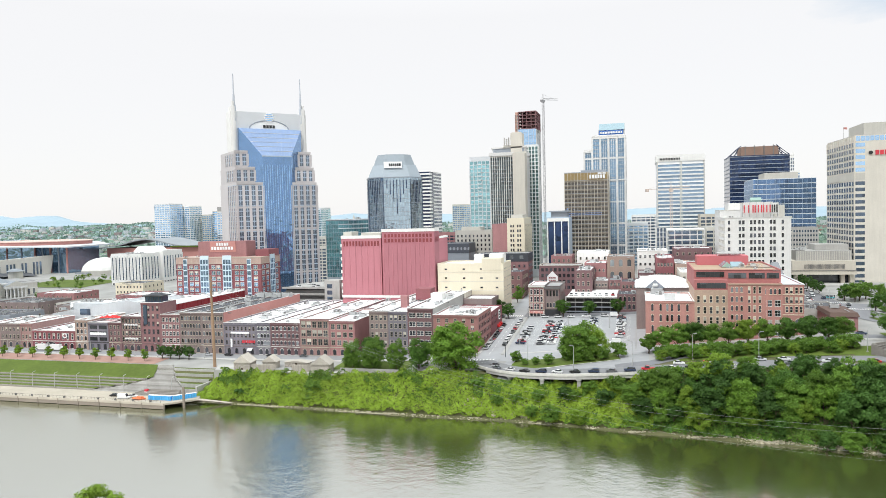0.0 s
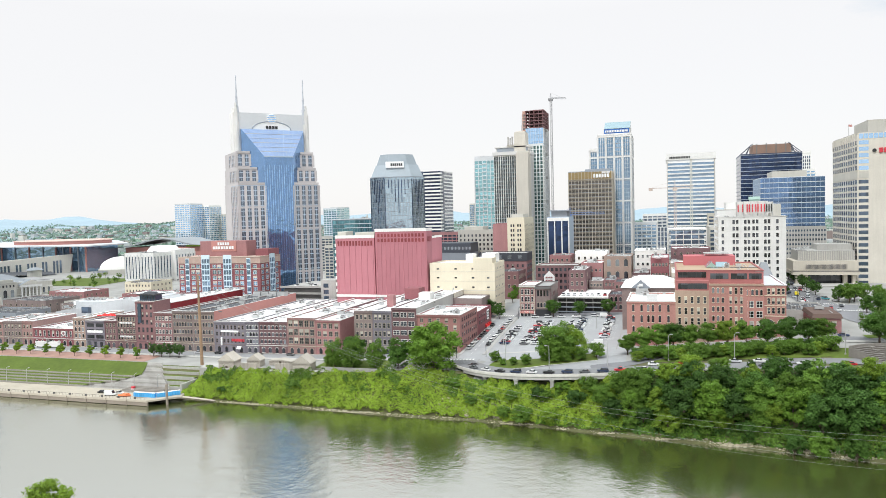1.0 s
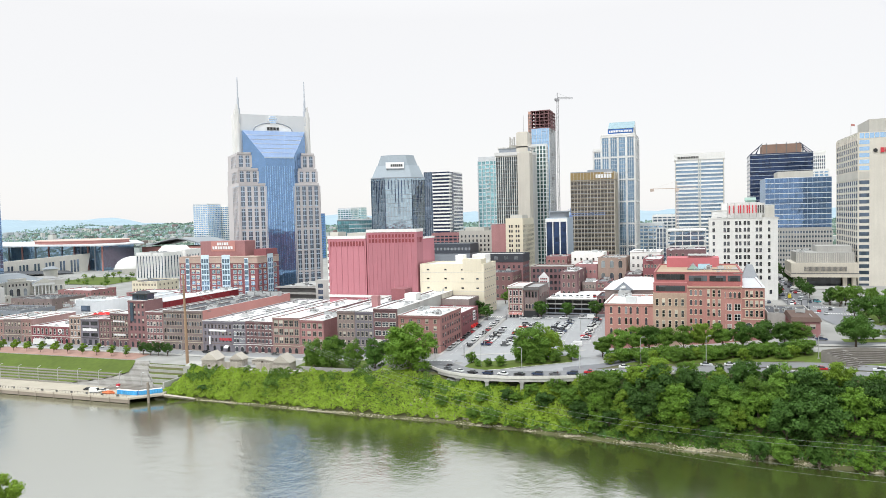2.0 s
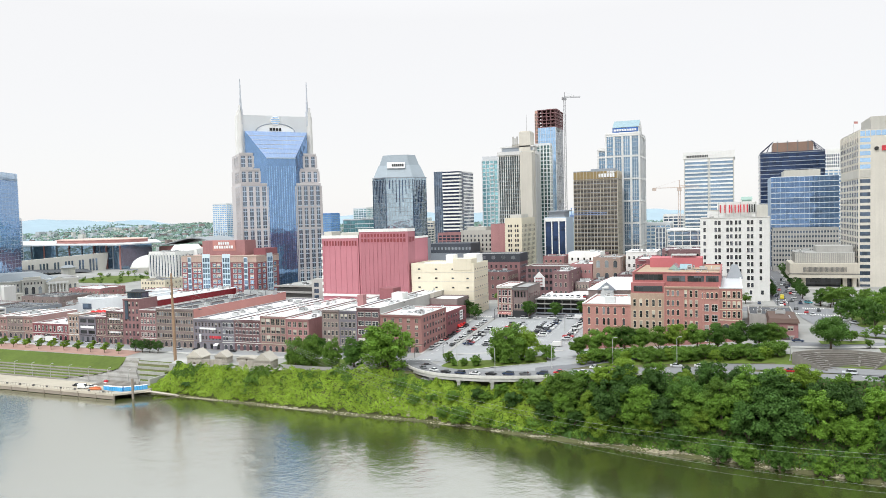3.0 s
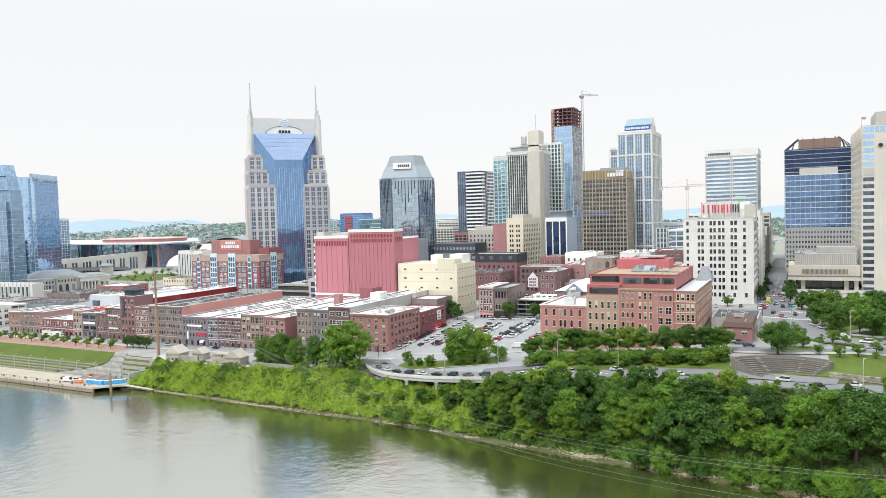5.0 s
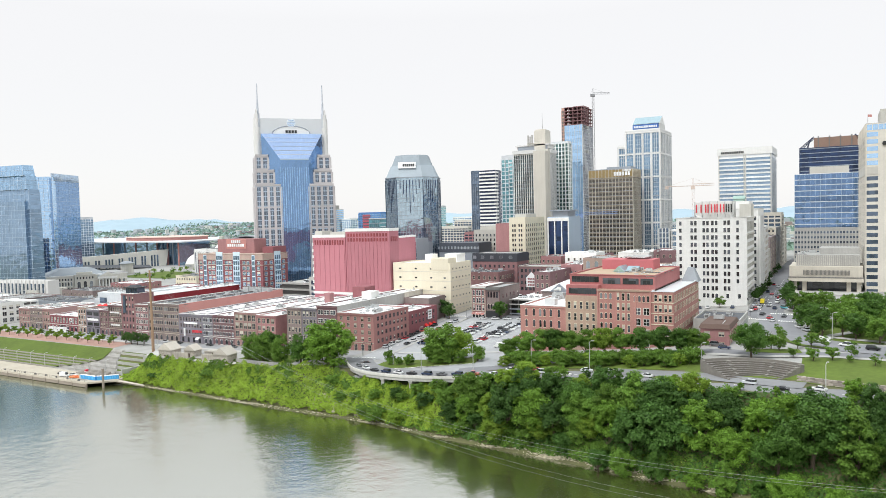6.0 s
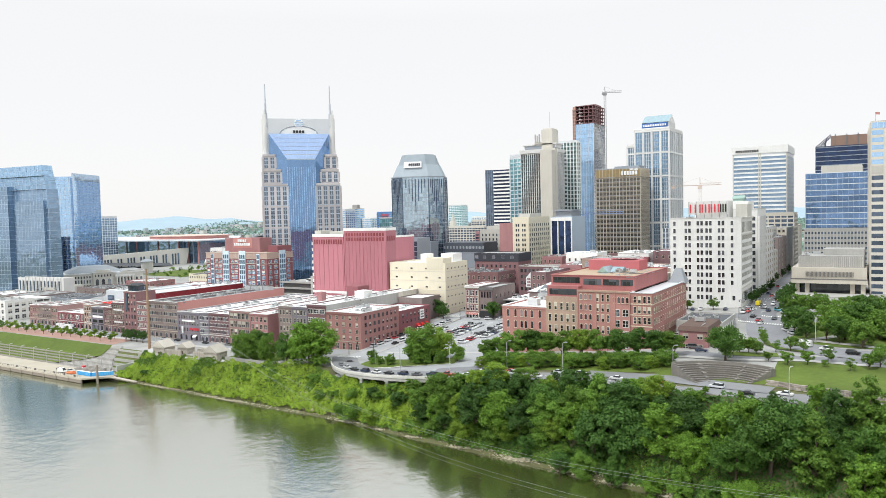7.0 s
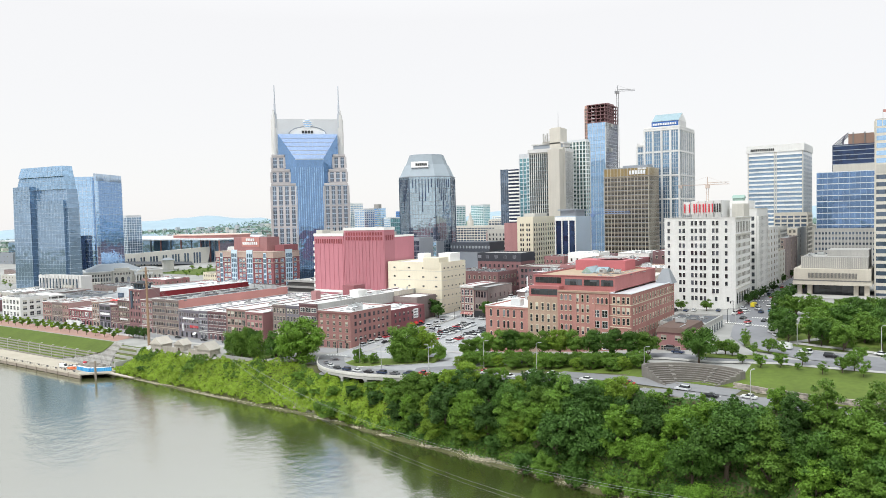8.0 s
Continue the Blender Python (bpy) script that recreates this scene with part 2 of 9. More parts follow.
HAZY_FIELD = mat("far_country_hazed", (0.15, 0.22, 0.15), 0.95, var=0.3, fine=0.02, coarse=0.004)
HAZY_HILL = mat("far_hills_hazed", (0.3, 0.39, 0.45), 1.0, var=0.08, fine=0.01, coarse=0.002)
TIMBER = mat("weathered_timber", (0.47, 0.43, 0.375), 0.9, var=0.2, fine=2.0, streak=0.1)
POLE_WOOD = mat("pole_wood", (0.3, 0.2, 0.13), 0.9, var=0.15)
G_GABLE_ROOF = glassy("gable_roof_glass", (0.26, 0.36, 0.4), 0.2, 0.4, island=0.06)
G_GABLE = glassy("curtain_glass_gable", (0.2, 0.33, 0.47), 0.08, 0.65, island=0.12, rand=0.1)
G_SHOULDER = glassy("window_glass_blue_grey", (0.14, 0.18, 0.24), 0.1, 0.45, island=0.3, rand=0.2)
G_MIST = glassy("curtain_glass_mist", (0.24, 0.35, 0.48), 0.09, 0.65, island=0.12, rand=0.15)
CRANE = mat("crane_paint", (0.56, 0.46, 0.4), 0.6)
CRANE_BLUE = mat("crane_blue", (0.2, 0.29, 0.5), 0.6)
PARAPET = mat("pale_parapet", (0.62, 0.6, 0.56), 0.85, var=0.12, streak=0.15)
SPIRE = mat("spire_metal", (0.5, 0.53, 0.58), 0.5, 0.0, var=0.05)
CRANE_GREY = mat("crane_grey", (0.3, 0.3, 0.31), 0.6)
POLE_GREY = mat("weathered_pile", (0.26, 0.22, 0.18), 0.9, var=0.2)
DOCK = mat("dock_concrete", (0.47, 0.42, 0.34), 0.9, var=0.14, fine=0.5)
# plants
LEAF = mat("leaf_green", (0.108, 0.202, 0.028), 0.6, var=0.18, fine=0.5, coarse=0.12, rand=0.2, island=0.22, spec=0.2, through_light=0.1)
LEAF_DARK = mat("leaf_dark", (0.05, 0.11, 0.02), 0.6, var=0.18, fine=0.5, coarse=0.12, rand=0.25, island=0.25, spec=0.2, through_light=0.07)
LEAF_LIGHT = mat("leaf_light", (0.175, 0.275, 0.032), 0.6, var=0.18, fine=0.5, coarse=0.12, rand=0.2, island=0.25, spec=0.2, through_light=0.2)
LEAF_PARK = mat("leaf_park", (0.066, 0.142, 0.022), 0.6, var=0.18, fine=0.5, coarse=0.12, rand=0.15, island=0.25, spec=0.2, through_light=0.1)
LEAF_BRIGHT = mat("leaf_bright", (0.135, 0.252, 0.03), 0.6, var=0.18, fine=0.5, coarse=0.12, rand=0.1, island=0.25, spec=0.2, through_light=0.2)
KUDZU = mat("vine_leaf", (0.235, 0.345, 0.036), 0.6, var=0.42, fine=0.3, coarse=0.05, rand=0.0, island=0.16, spec=0.2, through_light=0.2)
BARK = mat("bark", (0.1, 0.075, 0.055), 0.95, var=0.25, fine=2.0)
# odds
TYRE = mat("tyre_rubber", (0.015, 0.015, 0.016), 0.9)
LAMP_GREY = mat("lamp_post_grey", (0.5, 0.5, 0.49), 0.5, 0.4)
WIRE = mat("wire_aluminium", (0.3, 0.32, 0.29), 0.7, 0.1)
RED_CLOTH = mat("red_canvas", (0.75, 0.03, 0.03), 0.8)
BLUE_PLASTIC = mat("blue_plastic", (0.06, 0.33, 0.68), 0.5)
ORANGE = mat("orange_paint", (0.7, 0.2, 0.08), 0.5)
SIGN_RED = mat("sign_red", (0.62, 0.05, 0.07), 0.6)
SIGN_BLUE = mat("sign_blue", (0.06, 0.17, 0.5), 0.6)
SIGN_WHITE = mat("sign_white", (0.85, 0.85, 0.85), 0.6, var=0.04)
SIGN_BLACK = mat("sign_black", (0.03, 0.03, 0.03), 0.6)

WATER = mat("river_water", (0.064, 0.078, 0.02), 0.13, var=0.16, fine=0.03, coarse=0.008, rand=0.0, spec=1.0)


def ripple(m, layers):
    """Waves in layers (scale, height, strength, stretch), calmer and rougher by patches of wind."""
    t = m.node_tree
    n, l = t.nodes, t.links
    n["Principled BSDF"].inputs["IOR"].default_value = 3.3
    geo = n.new("ShaderNodeNewGeometry")
    wind = n.new("ShaderNodeTexNoise")
    wind.inputs["Scale"].default_value, wind.inputs["Detail"].default_value = 0.016, 3.0
    l.new(geo.outputs["Position"], wind.inputs["Vector"])
    last = None
    for scale, rise_, strength, squash in layers:
        mp = n.new("ShaderNodeMapping")
        mp.inputs["Scale"].default_value = squash
        nz = n.new("ShaderNodeTexNoise")
        nz.inputs["Scale"].default_value, nz.inputs["Detail"].default_value = scale, 2.0
        mr = n.new("ShaderNodeMapRange")
        mr.inputs["From Min"].default_value, mr.inputs["From Max"].default_value = 0.38, 0.62
        mr.inputs["To Min"].default_value, mr.inputs["To Max"].default_value = strength * 0.3, strength
        bp = n.new("ShaderNodeBump")
        bp.inputs["Distance"].default_value = rise_
        l.new(wind.outputs["Fac"], mr.inputs["Value"])
        l.new(mr.outputs["Result"], bp.inputs["Strength"])
        l.new(geo.outputs["Position"], mp.inputs["Vector"])
        l.new(mp.outputs["Vector"], nz.inputs["Vector"])
        l.new(nz.outputs["Fac"], bp.inputs["Height"])
        if last:
            l.new(last.outputs["Normal"], bp.inputs["Normal"])
        last = bp
    l.new(last.outputs["Normal"], n["Principled BSDF"].inputs["Normal"])


ripple(WATER, ((0.06, 0.5, 0.25, (1, 0.6, 1)), (0.3, 0.28, 0.55, (0.8, 0.8, 1)), (1.3, 0.09, 0.6, (0.9, 0.9, 1)), (3.0, 0.03, 0.4, (1, 1, 1))))

# ---------------------------------------------------------------- kit
class Shape:
    """Gathers faces for one mesh."""

    def __init__(self):
        self.v, self.f, self.m = [], [], []

    def poly(self, pts, mi=0):
        k = len(self.v)
        self.v.extend(pts)
        self.f.append(tuple(range(k, k + len(pts))))
        self.m.append(mi)
        return self

    def box(self, x0, x1, y0, y1, z0, z1, mi=0, top=None):
        k = len(self.v)
        self.v.extend([(x0, y0, z0), (x1, y0, z0), (x1, y1, z0), (x0, y1, z0), (x0, y0, z1), (x1, y0, z1), (x1, y1, z1), (x0, y1, z1)])
        for i, q in enumerate(((0, 3, 2, 1), (4, 5, 6, 7), (0, 1, 5, 4), (1, 2, 6, 5), (2, 3, 7, 6), (3, 0, 4, 7))):
            self.f.append(tuple(k + j for j in q))
            self.m.append(top if (i == 1 and top is not None) else mi)
        return self

    def prism(self, pts, z0, z1, mi=0, top=None, shrink=1.0, centre=(0, 0)):
        """pts: counter-clockwise plan; the upper outline may be drawn in towards centre."""
        k, n = len(self.v), len(pts)
        self.v.extend([(x, y, z0) for x, y in pts])
        self.v.extend([(centre[0] + (x - centre[0]) * shrink, centre[1] + (y - centre[1]) * shrink, z1) for x, y in pts])
        for i in range(n):
            j = (i + 1) % n
            self.f.append((k + i, k + j, k + n + j, k + n + i))
            self.m.append(mi)
        self.f.append(tuple(k + n + i for i in range(n)))
        self.m.append(mi if top is None else top)
        self.f.append(tuple(k + n - 1 - i for i in range(n)))
        self.m.append(mi)
        return self

    def tube(self, path, radii, n=8, mi=0):
        k = len(self.v)
        for i, p in enumerate(path):
            p = Vector(p)
            d = (Vector(path[min(i + 1, len(path) - 1)]) - Vector(path[max(i - 1, 0)])).normalized()
            a = d.orthogonal().normalized()
            b = d.cross(a)
            for j in range(n):
                w = 2 * math.pi * j / n
                self.v.append(tuple(p + radii[i] * (math.cos(w) * a + math.sin(w) * b)))
        for i in range(len(path) - 1):
            for j in range(n):
                q = (j + 1) % n
                self.f.append((k + i * n + j, k + i * n + q, k + (i + 1) * n + q, k + (i + 1) * n + j))
                self.m.append(mi)
        self.f.append(tuple(k + n - 1 - j for j in range(n)))
        self.f.append(tuple(k + (len(path) - 1) * n + j for j in range(n)))
        self.m += [mi, mi]
        return self

    def gable(self, x0, x1, y0, y1, z0, z1, mi=0, along="y", end=None):
        """A ridged roof from eaves z0 to ridge z1."""
        e = mi if end is None else end
        if along == "y":
            c = (x0 + x1) / 2
            a, b, r, s = (x0, y0, z0), (x1, y0, z0), (c, y0, z1), (c, y1, z1)
            d, g = (x1, y1, z0), (x0, y1, z0)
            self.poly([a, b, r], e).poly([d, g, s], e).poly([b, d, s, r], mi).poly([g, a, r, s], mi).poly([a, g, d, b], mi)
        else:
            c = (y0 + y1) / 2
            a, b, r, s = (x0, y0, z0), (x0, y1, z0), (x0, c, z1), (x1, c, z1)
            d, g = (x1, y1, z0), (x1, y0, z0)
            self.poly([b, a, r], e).poly([g, d, s], e).poly([a, g, s, r], mi).poly([d, b, r, s], mi).poly([a, b, d, g], mi)
        return self

    def mesh(self, name, mats):
        me = bpy.data.meshes.new(name)
        me.from_pydata(self.v, [], self.f)
        for q in mats:
            me.materials.append(q)
        if len(mats) > 1:
            me.polygons.foreach_set("material_index", self.m)
        me.update()
        return me


WORLD = {}


def place(ob, parent, m):
    WORLD[ob.name] = m
    if parent is None:
        ob.matrix_basis = m
    else:
        ob.parent = parent
        ob.matrix_basis = WORLD[parent.name].inverted() @ m
    return ob


def thing(name, x, y, z, label, category, group="", turn=0.0, kind=""):
    ob = new(name)
    ob.empty_display_size = 0.5
    place(ob, None, pose(x, y, z, 0, 0, turn))
    return tagged(ob, label, category, group, kind)


def part(name, shape, mats, parent=None, label="", m=None, kind=""):
    """Links a shape as one mesh object under a thing or a part; m is its pose in the world."""
    if not isinstance(mats, (list, tuple)):
        mats = [mats]
    me = shape.mesh(name, mats) if isinstance(shape, Shape) else shape
    ob = new(name, me)
    place(ob, parent, m if m is not None else Matrix.Identity(4))
    return tagged(ob, label, kind=kind)


def lone(name, shape, mats, label, category, m=None, group="", kind=""):
    return tagged(part(name, shape, mats, None, label, m, kind), category=category, group=group)


def mesh_from_arrays(name, verts, quads, mats, smooth=False):
    me = bpy.data.meshes.new(name)
    me.vertices.add(len(verts))
    me.vertices.foreach_set("co", np.asarray(verts, dtype=np.float32).ravel())
    k = quads.shape[1]
    me.loops.add(quads.size)
    me.loops.foreach_set("vertex_index", quads.astype(np.int32).ravel())
    me.polygons.add(len(quads))
    me.polygons.foreach_set("loop_start", np.arange(0, quads.size, k, dtype=np.int32))
    me.polygons.foreach_set("loop_total", np.full(len(quads), k, dtype=np.int32))
    if smooth:
        me.polygons.foreach_set("use_smooth", np.ones(len(quads), dtype=bool))
    for q in mats:
        me.materials.append(q)
    me.update(calc_edges=True)
    return me


# ---- facades: a face has its origin at its lower left corner, u to the right, z up, -y outwards
def south(x, y, z):
    return pose(x, y, z)


def east(x, y, z):
    return pose(x, y, z, 0, 0, 90)


def west(x, y, z):
    return pose(x, y, z, 0, 0, -90)


WINDOWS = {}
WINDOW_SHAPES = {}
RB = random.Random(41)


def window_mesh(w, h, style, trim, glass, blind=False):
    """One window: a proud frame or lintel and sill, with the pane behind it. Origin: middle of the bottom edge."""
    key = (round(w, 2), round(h, 2), style, trim.name, glass.name, blind)
    if key in WINDOWS:
        return WINDOWS[key]
    s = Shape()
    a = w / 2
    if style == "arch":
        n = 7
        top = [(a * math.cos(math.pi * i / n), h - a + a * math.sin(math.pi * i / n)) for i in range(n + 1)]
        s.poly([(-a, -0.03, 0), (a, -0.03, 0)] + [(x, -0.03, z) for x, z in top], 1)
        b = a + 0.22
        outer = [(b * math.cos(math.pi * i / n), h - a + b * math.sin(math.pi * i / n)) for i in range(n + 1)]
        for i in range(n):
            (p, q), (r, t) = top[i], top[i + 1]
            (P, Q), (R, T) = outer[i], outer[i + 1]
            s.poly([(p, -0.16, q), (P, -0.16, Q), (R, -0.16, T), (r, -0.16, t)], 0)
            s.poly([(p, -0.03, q), (p, -0.16, q), (r, -0.16, t), (r, -0.03, t)], 0)
        s.box(-a - 0.2, a + 0.2, -0.24, 0, -0.22, 0.0, 0)
    else:
        drop = h * 0.46 if blind else h
        s.poly([(-a, -0.03, 0), (a, -0.03, 0), (a, -0.03, drop), (-a, -0.03, drop)], 1)
        if blind:
            s.poly([(-a, -0.035, drop), (a, -0.035, drop), (a, -0.035, h), (-a, -0.035, h)], 2)
        e, lo, hi = (0.05, 0.05, 0.05) if style == "bare" else (0.12, 0.2, 0.34 if style == "hood" else 0.2)
        inner = [(-a, 0), (a, 0), (a, h), (-a, h)]
        outer = [(-a - e, -lo), (a + e, -lo), (a + e, h + hi), (-a - e, h + hi)]
        k = len(s.v)
        for y in (-0.16, 0.0):
            s.v += [(x, y, z) for x, z in inner] + [(x, y, z) for x, z in outer]
        for i in range(4):
            j = (i + 1) % 4
            s.f += [(k + i, k + 4 + i, k + 4 + j, k + j), (k + 4 + i, k + 12 + i, k + 12 + j, k + 4 + j), (k + i, k + j, k + 8 + j, k + 8 + i)]
            s.m += [0, 0, 0]
        if style in ("sash", "hood", "pair"):
            s.box(-a, a, -0.1, 0, h * 0.5 - 0.05, h * 0.5 + 0.05, 0)
        if style == "pair":
            s.box(-0.06, 0.06, -0.12, 0, 0, h, 0)
    WINDOWS[key] = s.mesh("window", [trim, G_PANE if blind and style == "arch" else glass, BLIND])
    WINDOW_SHAPES[WINDOWS[key].name] = s
    return WINDOWS[key]


def windows(parent, face, us, zs, w, h, style="sash", trim=None, glass=None, name="window"):
    """Single windows, each an object, at the places us along the face and sills zs."""
    me = window_mesh(w, h, style, trim or FRAME_CREAM, glass or G_DARK)
    drawn = window_mesh(w, h, style, trim or FRAME_CREAM, glass or G_DARK, True) if style != "bare" else me
    for z in zs:
        for u in us:
            part(name, drawn if RB.random() < 0.3 else me, None, parent, m=face @ pose(u, 0, z))


def window_rows(parent, face, us, zs, w, h, style="sash", trim=None, glass=None):
    """Small windows of a far facade, one part to each storey."""
    one = WINDOW_SHAPES[window_mesh(w, h, style, trim or FRAME_CREAM, glass or G_DARK).name]
    s = Shape()
    for u in us:
        k = len(s.v)
        s.v += [(x + u, y, z) for x, y, z in one.v]
        s.f += [tuple(k + i for i in q) for q in one.f]
        s.m += one.m
    me = s.mesh("window_band", [trim or FRAME_CREAM, glass or G_DARK])
    for z in zs:
        part("window_band", me, None, parent, m=face @ pose(0, 0, z), kind="stuff")


def spread(a, b, n):
    return [a + (b - a) * (i + 0.5) / n for i in range(n)]


def rows(parent, face, width, z0, dz, n, cols, wf, h, glass, name="window_band", start=0.0, sill=None, skip=(), deep=0.22):
    """A band of glass to each storey, parted into windows by uprights."""
    me = Shape().poly([(start, -0.04, 0), (start + width, -0.04, 0), (start + width, -0.04, h), (start, -0.04, h)]).mesh(name, [glass])
    for k in range(n):
        if k not in skip:
            part(name, me, None, parent, m=face @ pose(0, 0, z0 + k * dz))
    if cols > 1 and wf < 0.97:
        step = width / cols
        half = step * (1 - wf) / 2
        s = Shape()
        for i in range(cols + 1):
            u = start + step * i
            s.box(u - half, u + half, -deep, 0.0, z0 - 0.3, z0 + (n - 1) * dz + h + 0.3)
        part("mullions", s, sill or FRAME_WHITE, parent, m=face, kind="stuff")


def uprights(parent, face, us, z0, z1, w, d, material, name="pier"):
    me = Shape().box(-w / 2, w / 2, -d, 0.0, 0, z1 - z0).mesh(name, [material])
    for u in us:
        part(name, me, None, parent, m=face @ pose(u, 0, z0))


def bands(parent, face, u0, u1, zs, h, d, material, name="spandrel"):
    me = Shape().box(u0, u1, -d, 0.0, 0, h).mesh(name, [material])
    for z in zs:
        part(name, me, None, parent, m=face @ pose(0, 0, z))


def ring(x0, x1, y0, y1, p, z0, z1):
    """Four walls as one hollow shell, p thick."""
    s = Shape()
    for z in (z0, z1):
        s.v += [(x0, y0, z), (x1, y0, z), (x1, y1, z), (x0, y1, z), (x0 + p, y0 + p, z), (x1 - p, y0 + p, z), (x1 - p, y1 - p, z), (x0 + p, y1 - p, z)]
    for i in range(4):
        j = (i + 1) % 4
        s.f += [(i, j, 8 + j, 8 + i), (4 + j, 4 + i, 12 + i, 12 + j), (8 + i, 8 + j, 12 + j, 12 + i), (j, i, 4 + i, 4 + j)]
    s.m = [0] * 16
    return s


def body(parent, x0, x1, y0, y1, z0, z1, wall, roof, parapet=0.9, rim=None, name="wall"):
    """A storey block: walls, a flat roof sunk behind a parapet."""
    p = min(0.5, (x1 - x0) / 6)
    part(name, ring(x0, x1, y0, y1, p, z0, z1), wall, parent)
    part("roof", Shape().box(x0 + p - 0.02, x1 - p + 0.02, y0 + p - 0.02, y1 - p + 0.02, z1 - parapet - 0.6, z1 - parapet), roof, parent)
    if rim:
        part("coping", ring(x0 - 0.25, x1 + 0.25, y0 - 0.25, y1 + 0.25, p + 0.25, z1, z1 + 0.3), rim, parent)


UNIT_MESHES = []


def roof_units(parent, x0, x1, y0, y1, z, n, seed):
    """Air conditioners, vents and hatches on a flat roof."""
    if not UNIT_MESHES:
        for a, b, c in ((2.6, 1.8, 1.5), (1.6, 1.6, 1.1), (4.0, 2.2, 1.9), (0.9, 0.9, 1.6)):
            s = Shape().box(-a / 2, a / 2, -b / 2, b / 2, 0.25, c)
            s.box(-a / 2 + 0.1, -a / 2 + 0.3, -b / 2 + 0.1, b / 2 - 0.1, 0, 0.25).box(a / 2 - 0.3, a / 2 - 0.1, -b / 2 + 0.1, b / 2 - 0.1, 0, 0.25)
            s.prism([(0.35 * a * math.cos(t * math.pi / 4), 0.35 * b * math.sin(t * math.pi / 4)) for t in range(8)], c, c + 0.22, 1)
            s.box(-a / 2 - 0.02, -a / 2 + 0.06, -b / 3, b / 3, 0.5, c - 0.25, 1)
            UNIT_MESHES.append(s.mesh("air_conditioner", [UNIT, CONCRETE_DARK]))
    rng = random.Random(seed)
    s = Shape()
    for _ in range(min(60, int((x1 - x0) * (y1 - y0) / 22))):
        x, y = rng.uniform(x0 - 1, x1 + 1), rng.uniform(y0 - 3, y1 + 3)
        kind = rng.random()
        if kind < 0.3:
            s.tube([(x, y, z - 0.1), (x, y, z + 0.5), (x, y, z + rng.uniform(0.6, 1.3))], [0.16, 0.16, 0.26], 6)
        elif kind < 0.5:
            w, d = rng.uniform(0.5, 1.1), rng.uniform(0.5, 1.2)
            s.box(x - w, x + w, y - d, y + d, z - 0.1, z + rng.uniform(0.3, 0.7), 0, 1)
        elif kind < 0.7:
            w, d = rng.uniform(0.8, 2.4), rng.uniform(0.8, 3.2)
            s.box(x - w, x + w, y - d, y + d, z - 0.1, z + 0.03, 2)
        elif kind < 0.85:
            d = rng.uniform(2, 6)
            s.box(x - 0.12, x + 0.12, y - d, y + d, z + 0.05, z + 0.28, 0)
        else:
            d = rng.uniform(2, 5)
            s.box(x - d, x + d, y - 0.25, y + 0.25, z - 0.1, z + 0.35, 1)
    part("roof_clutter", s, [UNIT, CONCRETE_DARK, ROOF_GREY], parent, kind="stuff")
    for _ in range(n):
        part("air_conditioner", rng.choice(UNIT_MESHES), None, parent, m=pose(rng.uniform(x0, x1), rng.uniform(y0, y1), z, 0, 0, rng.choice((0, 90))))

# ---------------------------------------------------------------- terrain
# sections across the bank: x, then (y, z) of river bed, shore, bank top, riverside road, first street, second street, and beyond
SECTIONS = [
    (-4600, (262, -15), (292, -11.8), (322, -0.6), (340, 0.0), (357, 0.0), (445, 1), (560, 3), (800, 9), (1600, 6)),
    (-430, (262, -15), (292, -11.8), (322, -0.6), (340, 0.0), (357, 0.0), (445, 3), (560, 4), (800, 9), (1600, 6)),
    (-208, (262, -15), (296, -11.8), (322, -0.6), (340, 0.0), (357, 0.0), (445, 7), (560, 10), (800, 10), (1600, 6)),
    (-200, (270, -15), (299, -11.6), (313, -0.4), (340, 0.2), (357, 0.2), (445, 7.2), (560, 10), (800, 10), (1600, 6)),
    (-150, (265, -15), (296.5, -11.6), (313, 0.2), (340, 1.0), (357, 1.0), (445, 9), (560, 11.5), (800, 11), (1600, 6)),
    (-85, (260, -15), (293.5, -11.6), (318, 3.0), (338, 4.0), (357, 4.4), (445, 11), (560, 14), (800, 12), (1600, 8)),
    (-58, (260, -15), (294, -11.6), (311, 1.2), (330, 4.6), (357, 5.2), (445, 11.4), (560, 14.5), (800, 13), (1600, 8)),
    (-28, (260, -15), (291.5, -11.6), (306, 1.8), (325, 6.4), (357, 7.2), (445, 12.2), (560, 15.5), (800, 14), (1600, 8)),
    (-4, (255, -15), (287.5, -11.6), (303, 4.6), (322, 8.6), (357, 9.4), (445, 13.6), (560, 17), (800, 16), (1600, 8)),
    (6, (255, -15), (286.5, -11.6), (303, 9.0), (322, 9.4), (357, 10.4), (445, 14.4), (560, 17), (800, 17), (1600, 8)),
    (50, (250, -15), (282, -11.6), (302, 12.4), (322, 12.8), (357, 14.4), (445, 18.5), (560, 20), (800, 20), (1600, 8)),
    (90, (245, -15), (276.5, -11.6), (299, 14.2), (315, 14.8), (345, 18.6), (445, 21.2), (560, 21), (800, 21), (1600, 8)),
    (130, (240, -15), (270, -11.6), (295, 15.4), (311, 15.8), (345, 19.3), (445, 21.2), (560, 21), (800, 21), (1600, 8)),
    (200, (225, -15), (258, -11.6), (282, 16.6), (300, 17.4), (357, 20.0), (445, 21.2), (560, 21), (800, 21), (1600, 8)),
    (500, (180, -15), (210, -11.6), (238, 16.6), (260, 17.4), (357, 20.0), (445, 21.2), (560, 21), (800, 21), (1600, 8)),
    (4600, (120, -15), (150, -11.6), (180, 16.6), (230, 17.4), (357, 20.0), (445, 21.2), (560, 21), (800, 21), (1600, 8)),
]
